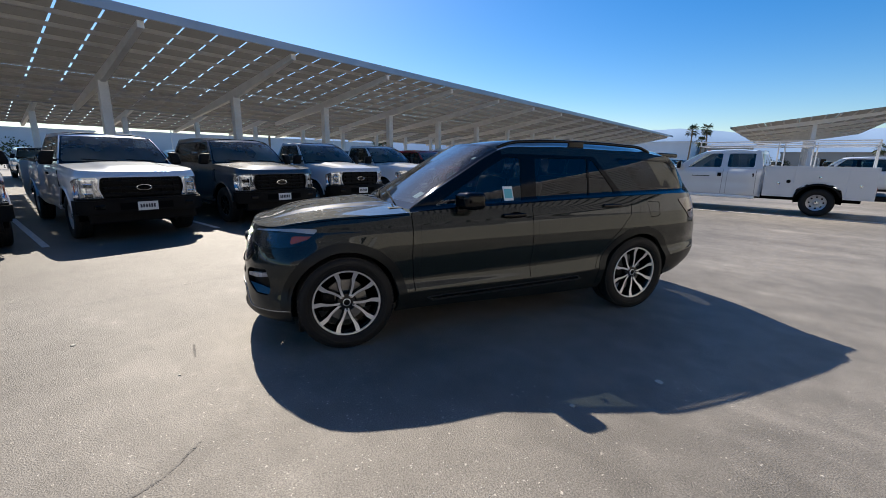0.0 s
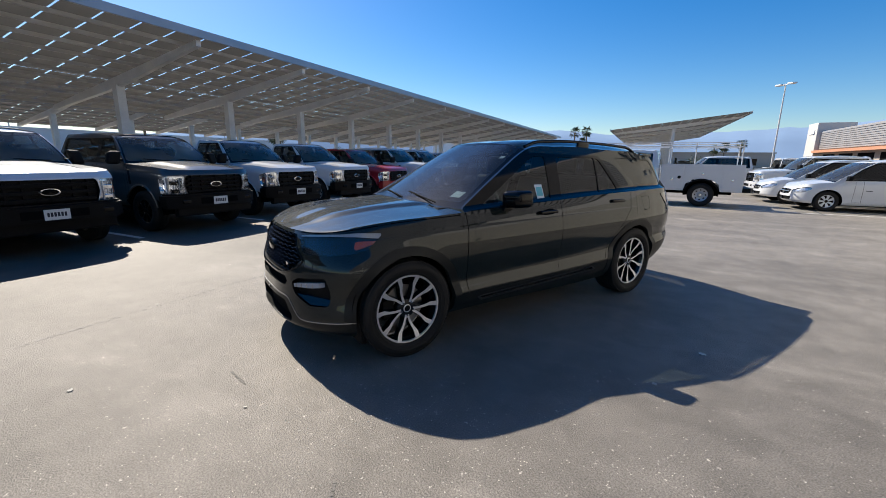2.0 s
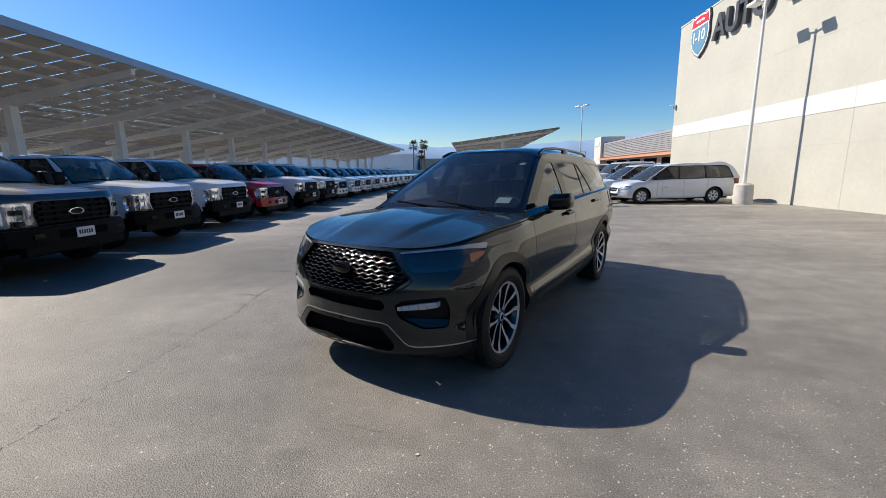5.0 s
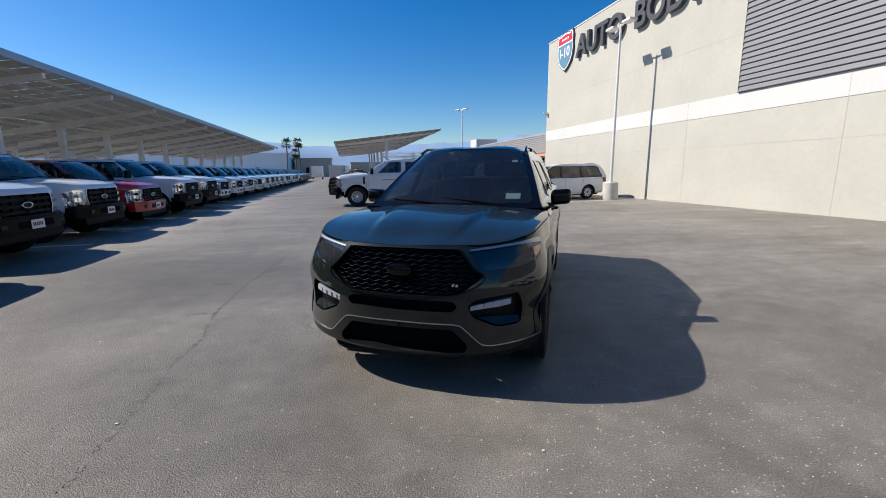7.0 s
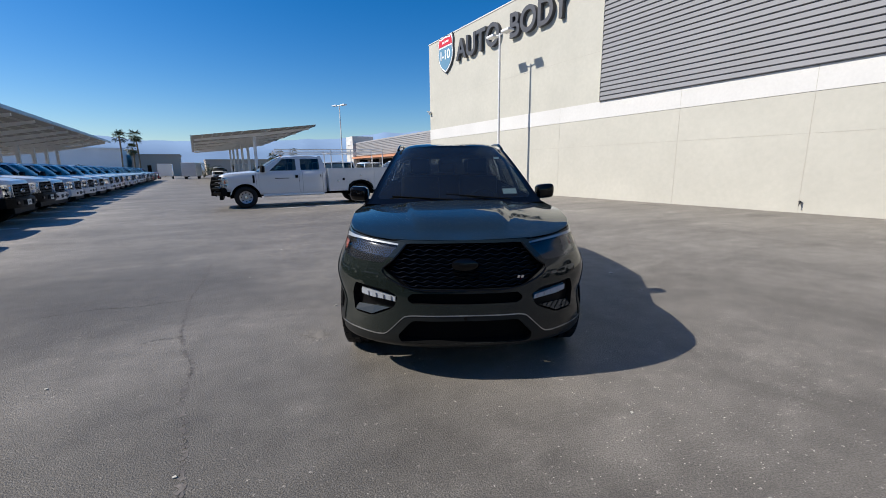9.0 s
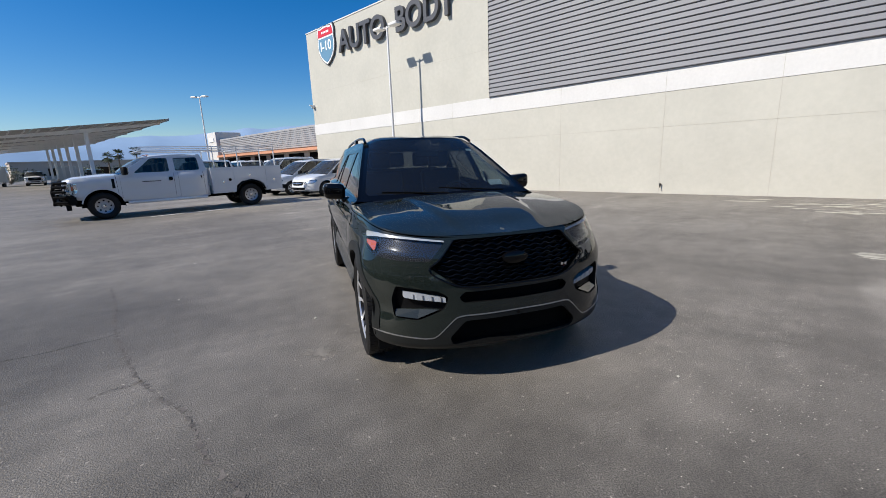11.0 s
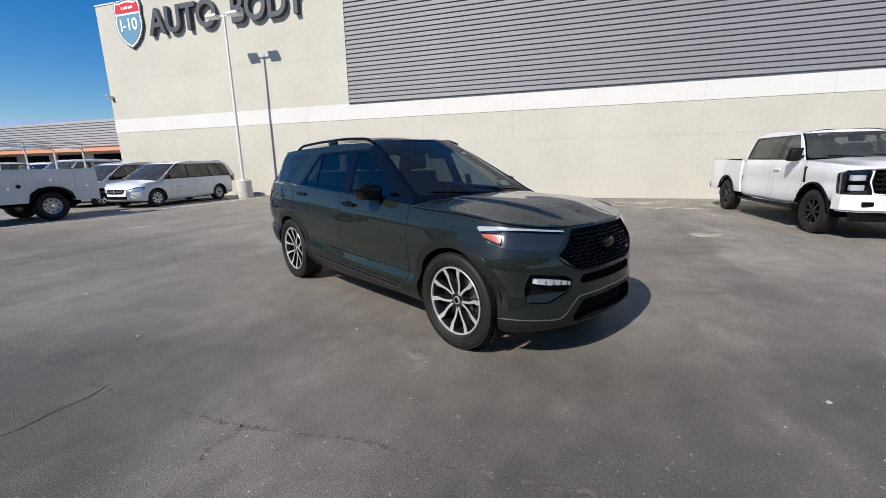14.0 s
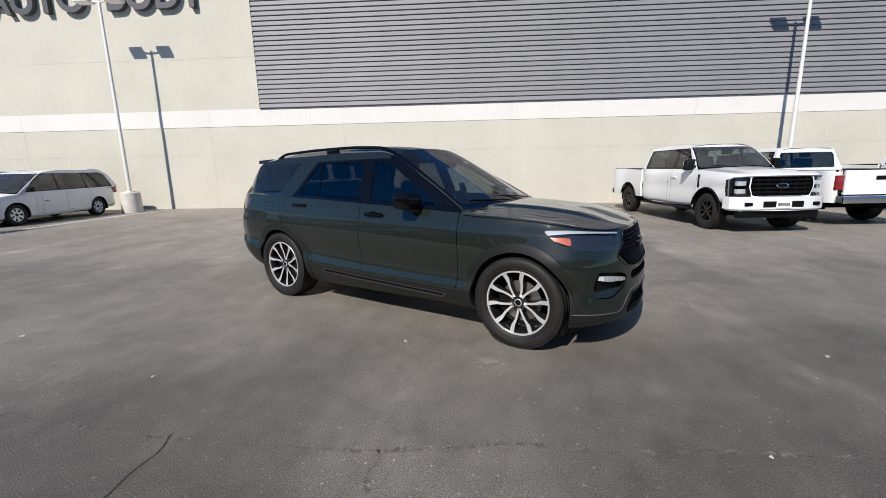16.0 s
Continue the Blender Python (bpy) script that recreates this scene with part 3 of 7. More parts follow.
star_scuff(-4.39, 3.18, 0.24, 17, 4)
for n, c in enumerate(([(-4.64, 4.10), (-4.45, 4.03), (-4.2, 3.94)], [(-4.1, 4.9), (-4.0, 4.5), (-4.05, 4.2)], [(-3.55, 1.2), (-3.3, 1.12)], [(-2.2, 0.75), (-2.05, 0.5), (-2.02, 0.3)])):
    tagged(ribbon("stain", c, 0.022, 0.0022, SCUFF, 90 + n, 0.004, None, "", 0.8), "pale drag mark scuffed into the asphalt", "stain", "scuffs", "structure")


def gravel():
    """Pale crumbs of stone strewn on the asphalt in drifts."""
    rnd = random.Random(8)
    V, F = [], []
    for cx, cy, sx, sy, n in ((-2.1, 1.0, 0.6, 0.5, 420), (-1.0, 1.2, 0.9, 0.6, 460), (-3.1, 0.5, 0.5, 0.4, 170), (0.6, 0.6, 1.4, 1.0, 300), (1.5, 9.5, 3.0, 2.5, 160)):
        for _ in range(n):
            x, y, s = rnd.gauss(cx, sx), rnd.gauss(cy, sy), rnd.uniform(0.0022, 0.0056)
            k = len(V)
            V += [(x + s * rnd.uniform(0.7, 1.5), y, 0.001), (x - s * 0.7, y + s * rnd.uniform(0.6, 1.2), 0.001), (x - s * 0.6, y - s, 0.001), (x, y, 0.001 + s * 0.4)]
            F += [(k, k + 1, k + 3), (k + 1, k + 2, k + 3), (k + 2, k, k + 3)]
    ob = mesh_ob("gravel", V, F, GRAVEL, None, smooth=False)
    return tagged(ob, "pale crumbs of gravel strewn on the asphalt", "gravel", kind="stuff")


gravel()


def worn_patches():
    """Pale flakes where the top coat has worn off near the wall."""
    rnd = random.Random(21)
    V, F = [], []
    for n in range(46):
        cx, cy = (rnd.gauss(7.4, 0.8), rnd.gauss(-0.2, 1.3)) if n > 2 else (rnd.gauss(1.6, 0.2), rnd.gauss(-0.6, 0.2))
        a, b = rnd.uniform(0.04, 0.16), rnd.uniform(0.12, 0.55)
        k, z = len(V), 0.0030 + 0.00012 * n
        for i in range(11):
            r = rnd.uniform(0.45, 1.1)
            V.append((cx + a * r * math.cos(2 * math.pi * i / 11), cy + b * r * math.sin(2 * math.pi * i / 11), z))
        F.append(tuple(range(k, k + 11)))
    ob = mesh_ob("worn_patches", V, F, PATCH, None, smooth=False)
    return tagged(ob, "pale worn patches in the asphalt near the wall", "stain", kind="stuff")


worn_patches()
rnd = random.Random(5)
# last two listed: sun patches through the car's windows, laid as pale flakes
SCRAPS_SUN_FLECKS = [(-4.26, 0.54, 0.024), (-4.02, 3.88, 0.020), (-3.95, 7.57, 0.028), (-4.69, 5.69, 0.016), (-0.40, 3.13, 0.034), (-0.76, 2.43, 0.024)]
for n in range(26):
    x, y, s = SCRAPS_SUN_FLECKS[n] if n < len(SCRAPS_SUN_FLECKS) else (rnd.uniform(-8, 6), rnd.uniform(-1.0, 14), rnd.uniform(0.006, 0.018))
    bm = bmesh.new()
    k = rnd.randint(4, 6)
    add_prism(bm, [(s * rnd.uniform(0.5, 1.3) * math.cos(6.28 * i / k), s * rnd.uniform(0.4, 1.0) * math.sin(6.28 * i / k), 0.002) for i in range(k)], (0, 0, 0.004))
    ob = part("paper_scrap", bm, LITTER_SUN, None)
    ob.matrix_basis = pose(x, y, 0.001, 0, 0, rnd.uniform(0, 360))
    tagged(ob, "small pale fleck on the asphalt, litter and two painted sun patches", "litter", "litter on the ground")


def stall_line(x0, x1, y):
    ob = part("stall_line", box((x0, y - 0.05, 0.001), (x1, y + 0.05, 0.005)), LINE, None)
    return tagged(ob, "worn white painted stall line on asphalt", "marking", "stall lines", "structure")


for i in range(-4, 26):
    stall_line(-14.6, -9.4, 1.02 + 2.77 * i)
for i in range(6):
    tagged(part("stall_line", box((2.0 + 0, -6.0 + 2.9 * i - 4, 0.001), (8.4, -5.9 + 2.9 * i - 4, 0.005)), LINE, None), "worn white painted stall line on asphalt", "marking", "stall lines", "structure") if i < 2 else None
bm = bmesh.new()
add_box(bm, (-2.6, 16.2, 0.001), (9.7, 16.3, 0.005))
tagged(part("stall_line", bm, LINE, None), "long faded white line beside the parked van", "marking", "stall lines", "structure")

# the body-shop building: face at WX, corner at WY
WX, WY, WTOP = 9.93, 26.65, 9.78
LOUV_Y = 11.84


def body_shop():
    wall = part("wall_east", box((WX, -45, -0.3), (WX + 0.35, WY, WTOP)), WALL, None)
    tagged(wall, "tall beige stucco wall of a body shop", "wall", kind="structure")
    side = part("wall_north", box((WX + 0.35, WY - 0.35, -0.3), (WX + 40, WY, WTOP)), WALL, None)
    tagged(side, "beige stucco end wall of the body shop", "wall", kind="structure")
    roof = part("roof", box((WX + 0.35, -45, WTOP - 0.7), (WX + 40, WY - 0.35, WTOP - 0.4)), BUILD_GREY, None)
    tagged(roof, "flat roof behind the parapet", "roof", kind="structure")
    cap = part("trim", box((WX - 0.03, -45, WTOP), (WX + 0.4, WY + 0.03, WTOP + 0.07), 0.01), BAND, None)
    tagged(cap, "thin pale metal parapet cap", "trim", kind="structure")
    band = part("trim", box((WX - 0.014, -45, 3.40), (WX - 0.002, WY + 0.014, 4.08), 0.004), BAND, None)
    tagged(band, "broad cream band along the beige wall", "trim", kind="structure")
    # reveals of the tilt-up panels
    for y in (22.5, 14.1, 8.4, 4.62, 1.57, -2.0, -5.6, -9.2, -13, -17, -21, -26):
        tagged(part("trim", box((WX - 0.004, y - 0.008, 0), (WX - 0.001, y + 0.008, 3.40)), JOINT, None), "thin vertical panel joint in the stucco", "joint", "wall joints", "structure")
        tagged(part("trim", box((WX - 0.017, y - 0.006, 3.41), (WX - 0.0145, y + 0.006, 4.07)), WALL, None), "faint joint in the cream band", "joint", "wall joints", "structure")
    tagged(part("trim", box((WX - 0.004, -45, 2.26), (WX - 0.001, WY, 2.272)), JOINT, None), "thin horizontal panel joint in the stucco", "joint", "wall joints", "structure")
    for z in (6.1,):
        tagged(part("trim", box((WX - 0.004, LOUV_Y, z), (WX - 0.001, WY, z + 0.012)), JOINT, None), "thin horizontal panel joint in the stucco", "joint", "wall joints", "structure")
    # horizontal metal siding above the band
    lou = tagged(part("wall_siding", box((WX - 0.04, -45, 4.085), (WX - 0.001, LOUV_Y, WTOP - 0.05)), SIDING, None), "dark grey ribbed metal siding on the upper wall", "siding", kind="structure")
    pitch, z = 0.183, 4.10
    shape = [(0, 0), (-0.050, 0.005), (-0.056, 0.016), (-0.022, 0.155), (0, 0.162)]
    k = 0
    slat = None
    while z < WTOP - 0.25:
        if slat is None:
            slat = part("slat", prism([(WX - 0.041 + a, LOUV_Y, z + b) for a, b in shape], (0, -LOUV_Y - 45, 0)), SIDING, lou)
            first = z
        else:
            o = slat.copy()
            scene.collection.objects.link(o)
            o.location = (0, 0, z - first)
        z += pitch
    tagged(part("trim", box((WX - 0.10, LOUV_Y, 4.085), (WX - 0.001, LOUV_Y + 0.025, WTOP - 0.03)), WALL, None), "beige edge trim of the metal siding", "trim", kind="structure")


body_shop()


def sign_letters():
    """The words on the wall, standing off it as deep block letters."""
    def word(text, y0, y1, zb, h):
        cu = bpy.data.curves.new("sign", "FONT")
        cu.body, cu.size, cu.extrude, cu.offset = text, 1.0, 0.06, 0.022
        ob = new("sign", cu)
        dg = bpy.context.evaluated_depsgraph_get()
        me = bpy.data.meshes.new_from_object(ob.evaluated_get(dg))
        bpy.data.objects.remove(ob)
        co = np.array([v.co for v in me.vertices])
        lo, hi = co.min(0), co.max(0)
        # letters run towards -y, their tops up, their faces towards -x
        for v in me.vertices:
            u, w, d = (v.co.x - lo[0]) / (hi[0] - lo[0]), (v.co.y - lo[1]) / (hi[1] - lo[1]), v.co.z
            v.co = (WX - 0.11 - d * 1.7, y0 + (y1 - y0) * u, zb + h * w)
        me.materials.clear()
        me.materials.append(LETTER)
        ob = new("sign_lettering", me)
        return tagged(ob, "dark grey block letters reading %s" % text, "sign", "wall sign")
    word("AUTO", 22.85, 18.55, 7.95, 1.22)
    word("BODY", 17.65, 13.62, 7.95, 1.22)
    # the shield beside the words
    def outline(s, n=24):
        pts = []
        half = [(0.0, 1.0), (0.30, 0.97), (0.55, 0.92), (0.74, 1.0), (0.84, 0.72), (0.80, 0.35), (0.84, 0.05), (0.80, -0.28), (0.62, -0.62), (0.34, -0.88), (0.0, -1.06)]
        for a, b in half:
            pts.append((a * s, b * s))
        return pts + [(-a, b) for a, b in pts[-2:0:-1]]
    root = thing("shield_sign", pose(WX - 0.003, 24.25, 8.70), "red, white and blue highway shield sign on the wall", "sign", "wall sign")
    def plate(name, pts, d0, d1, m, label=""):
        return part(name, prism([(-d0, -a, b) for a, b in pts], (-(d1 - d0), 0, 0)), m, root, label)
    plate("backing", outline(1.12), 0, 0.10, LETTER, "dark grey shield backing")
    plate("border", outline(1.06), 0.102, 0.12, SHIELD_WHITE, "white border")
    o = outline(0.97)
    up = [(a, b) for a, b in o if b > 0.52 * 0.97]
    lo = [(a, b) for a, b in o if b <= 0.52 * 0.97]
    top = sorted([p for p in up], key=lambda p: p[0])
    plate("crown", [(-0.82, 0.50)] + top + [(0.82, 0.50)], 0.122, 0.134, SHIELD_RED, "red upper field")
    right = [p for p in o if p[1] <= 0.40]
    plate("field", [(0.79, 0.40)] + [p for p in right if p[0] >= 0] + [p for p in right if p[0] < 0] + [(-0.79, 0.40)], 0.122, 0.134, SHIELD_BLUE, "slate blue lower field")
    cu = bpy.data.curves.new("sign", "FONT")
    cu.body, cu.size, cu.extrude, cu.align_x, cu.offset = "I-10", 0.78, 0.008, "CENTER", 0.014
    ob = new("sign", cu)
    me = bpy.data.meshes.new_from_object(ob.evaluated_get(bpy.context.evaluated_depsgraph_get()))
    bpy.data.objects.remove(ob)
    for v in me.vertices:
        v.co = (-0.142 - v.co.z, -v.co.x, v.co.y - 0.32)
    me.materials.clear()
    me.materials.append(SHIELD_WHITE)
    ob = new("lettering", me)
    ob.parent = root
    for i in range(5):
        part("crown_mark", box((-0.142, -0.42 + 0.17 * i, 0.66), (-0.134, -0.30 + 0.17 * i, 0.78)), SHIELD_WHITE, root)


sign_letters()


def light_pole(x, y, h, turn, base=0.55):
    root = thing("light_pole", pose(x, y, 0, 0, 0, turn), "pale steel car park light pole on a concrete base", "light pole", "light poles")
    bm = lathe([(0, 0), (0.36, 0), (0.36, 0.02), (0.34, 0.78), (0.30, 0.82), (0, 0.82)], 28, "Z")
    part("base", bm, CONCRETE, root, "round concrete base", True)
    part("pole", cyl((0, 0, 0.82), (0, 0, h), 0.075, 0.05, 12), POLE, root, "", True)
    part("base_plate", box((-0.16, -0.16, 0.82), (0.16, 0.16, 0.85), 0.005), POLE, root)
    for s in (1, -1):
        part("arm", cyl((0, 0, h - 0.08), (0, s * 0.32, h - 0.04), 0.03, None, 8), POLE, root)
        bm = box((-0.20, s * 0.30, h - 0.09), (0.20, s * 0.86, h + 0.03), 0.03)
        part("lamp_head", bm, POLE, root)
    return root


light_pole(8.45, 16.85, 7.85, 0)
light_pole(8.45, -8.25, 7.9, 0)
light_pole(8.75, 44.2, 8.0, 30)
for x, y in ((-30, 72), (-55, 40), (-62, 20)):
    light_pole(x, y, 9, 20)
# small wall camera at the building's corner
root = thing("security_camera", pose(WX - 0.1, WY - 0.15, 5.3), "small white dome camera on a wall bracket", "camera")
part("bracket", box((-0.25, -0.04, 0.0), (0.1, 0.04, 0.06), 0.01), POLE, root)
part("dome", lathe([(0, -0.18), (0.09, -0.14), (0.12, -0.05), (0.12, 0.0), (0, 0.0)], 16, "Z"), POLE, root, "", True)

root = thing("wall_tap", pose(WX - 0.002, 4.57, 0.30), "small dark hose tap low on the beige wall", "tap")
part("pipe", tube([(0, 0, 0), (-0.06, 0, 0), (-0.10, 0, -0.03), (-0.11, 0, -0.10)], 0.022, 8), SATIN_DARK, root, "", True)
part("handle", cyl((-0.07, 0, 0.0), (-0.07, 0, 0.06), 0.030, 0.034, 10), SATIN_DARK, root, "", True)


def carport(xh, xl, zh, zl, y0, y1, post_x, first, pitch, label, near=None, modules=True):
    """A cantilevered solar carport: posts, sloping beams, purlins, rows of modules."""
    root = thing("solar_carport", pose(0, 0, 0), label, "carport", "solar carports")
    sl = (zh - zl) / (xh - xl)
    z = lambda x: zl + sl * (x - xl)
    ang = math.degrees(math.atan(sl))
    y = first
    ob = None
    while y < y1 - 0.5:
        if ob is None:
            post = part("post", box((post_x - 0.16, -0.16, 0), (post_x + 0.16, 0.16, z(post_x) - 0.52), 0.012), STEEL, root)
            prof = [(xl + 0.25, z(xl) - 0.22), (xl + 0.25, z(xl) - 0.42), (post_x - 0.8, z(post_x - 0.8) - 0.60), (post_x + 0.8, z(post_x + 0.8) - 0.60), (xh - 0.25, z(xh) - 0.42), (xh - 0.25, z(xh) - 0.22)]
            beam = part("beam", prism([(a, -0.09, b) for a, b in prof], (0, 0.18, 0)), STEEL, root)
            foot = part("footing", lathe([(0, 0), (0.38, 0), (0.36, 0.7), (0, 0.72)], 20, "Z"), CONCRETE, root, "round concrete footing", True)
            foot.location = (post_x, y, 0)
            post.location = beam.location = (0, y, 0)
            ob = (post, beam, foot)
        else:
            for o in ob:
                c = o.copy()
                scene.collection.objects.link(c)
                c.location = (o.location.x, y, o.location.z)
        y += pitch
    n = max(6, int((xh - xl) / 1.0))
    for i in range(n + 1):
        x = xl + 0.12 + (xh - xl - 0.24) * i / n
        part("purlin", box((x - 0.04, y0 + 0.02, z(x) - 0.15), (x + 0.04, y1 - 0.02, z(x) - 0.03)), PURLIN, root)
    part("fascia", box((xh + 0.002, y0, z(xh) - 0.20), (xh + 0.06, y1, z(xh) + 0.06)), FASCIA, root, "blue-grey steel fascia")
    part("fascia", box((xl - 0.06, y0, z(xl) - 0.16), (xl - 0.002, y1, z(xl) + 0.06)), FASCIA, root)
    # modules
    rows = 5
    w, L = (xh - xl) / rows, 1.03
    cell = None
    far = bmesh.new()
    k = 0
    for r in range(rows):
        yy = y0
        xm = xl + w * (r + 0.5)
        while yy < y1 - 0.1:
            if near and near[0] < yy < near[1] and xm > near[2]:
                if cell is None:
                    cell = part("solar_module", box((-w / 2 + 0.010, 0.033, 0), (w / 2 - 0.010, L - 0.033, 0.010)), MODULE, root)
                    o = cell
                else:
                    o = cell.copy()
                    scene.collection.objects.link(o)
                o.matrix_basis = pose(xm, yy, z(xm) - 0.01, 0, -ang, 0)
            else:
                add_box(far, (-w / 2 + 0.010, 0.033, 0), (w / 2 - 0.010, L - 0.033, 0.010), m=pose(xm, yy, z(xm) - 0.01, 0, -ang, 0))
            yy += L
    o = part("solar_module_field", far, MODULE, root)
    tagged(o, kind="stuff")
    return root


carport(-15.2, -26.3, 5.68, 3.95, -24, 77, -20.7, -20.4, 5.0, "long white-steel solar carport over parked trucks", (-8, 42, -22.0))
carport(-33.5, -44.6, 5.68, 3.95, -24, 77, -39, -20.4, 5.0, "second white-steel solar carport further back")
carport(8.3, -5.1, 6.78, 5.15, 53, 100, 1.5, 55.5, 8.0, "short white-steel solar carport at the far end")


def block(name, lo, hi, m, label, category="building"):
    root = thing(name, pose(0, 0, 0), label, category)
    part("wall", box(lo, hi), m, root)
    part("roof", box((lo[0] - 0.1, lo[1] - 0.1, hi[2]), (hi[0] + 0.1, hi[1] + 0.1, hi[2] + 0.25)), m, root)
    return root


def neighbour():
    """The lower wing beyond the body shop, with grey siding and an orange band."""
    root = thing("low_building", pose(0, 0, 0), "low grey-sided building with an orange fascia", "building")
    X, Y0, Y1, Z = 18.0, WY + 0.1, 66.0, 5.45
    part("wall", box((X, Y0, 0), (X + 30, Y1, Z)), BUILD_TAN, root)
    part("siding", box((X - 0.1, Y0, 3.3), (X - 0.002, Y1, Z)), WING_SIDING, root, "grey ribbed upper siding")
    for i in range(10):
        part("slat", box((X - 0.16, Y0, 3.34 + 0.21 * i), (X - 0.101, Y1, 3.47 + 0.21 * i)), WING_SIDING, root)
    part("fascia", box((X - 0.8, Y0, 2.90), (X - 0.004, Y1, 3.18)), ORANGE, root, "orange fascia band")
    for i in range(8):
        part("opening", box((X - 0.02, 29 + 4.6 * i, 0.05), (X - 0.003, 32.4 + 4.6 * i, 2.7)), DARK, root)
    part("entry_tower", box((X - 0.6, Y1 + 0.05, 0), (X + 3, Y1 + 3.4, 6.5), 0.05), BAND, root, "pale entry tower")
    part("sign_panel", box((X - 0.7, Y1 + 0.8, 5.2), (X - 0.602, Y1 + 2.6, 5.7)), BUILD_GREY, root)


neighbour()


# ---- the green sport utility vehicle ----
def clone(ob, parent, m):
    """A repeat of a part with its pieces, on the same meshes."""
    made = {}
    for o in (ob, *ob.children_recursive):
        made[o] = o.copy()
        scene.collection.objects.link(made[o])
        made[o].parent = made.get(o.parent, parent)
    made[ob].matrix_basis = m
    return made[ob]


def tyre_profile(R, r, w):
    return [(r, -w * 0.42), (r + 0.012, -w * 0.47), ((R + r) / 2, -w * 0.52), (R - 0.025, -w * 0.50), (R - 0.006, -w * 0.44), (R - 0.001, -w * 0.36),
            (R - 0.001, -w * 0.24), (R - 0.009, -w * 0.232), (R - 0.009, -w * 0.208), (R, -w * 0.20), (R, -w * 0.05), (R - 0.009, -w * 0.042), (R - 0.009, w * 0.042), (R, w * 0.05),
            (R, w * 0.20), (R - 0.009, w * 0.208), (R - 0.009, w * 0.232), (R - 0.001, w * 0.24), (R - 0.001, w * 0.36), (R - 0.006, w * 0.44), (R - 0.025, w * 0.50), ((R + r) / 2, w * 0.52), (r + 0.012, w * 0.47), (r, w * 0.42)]


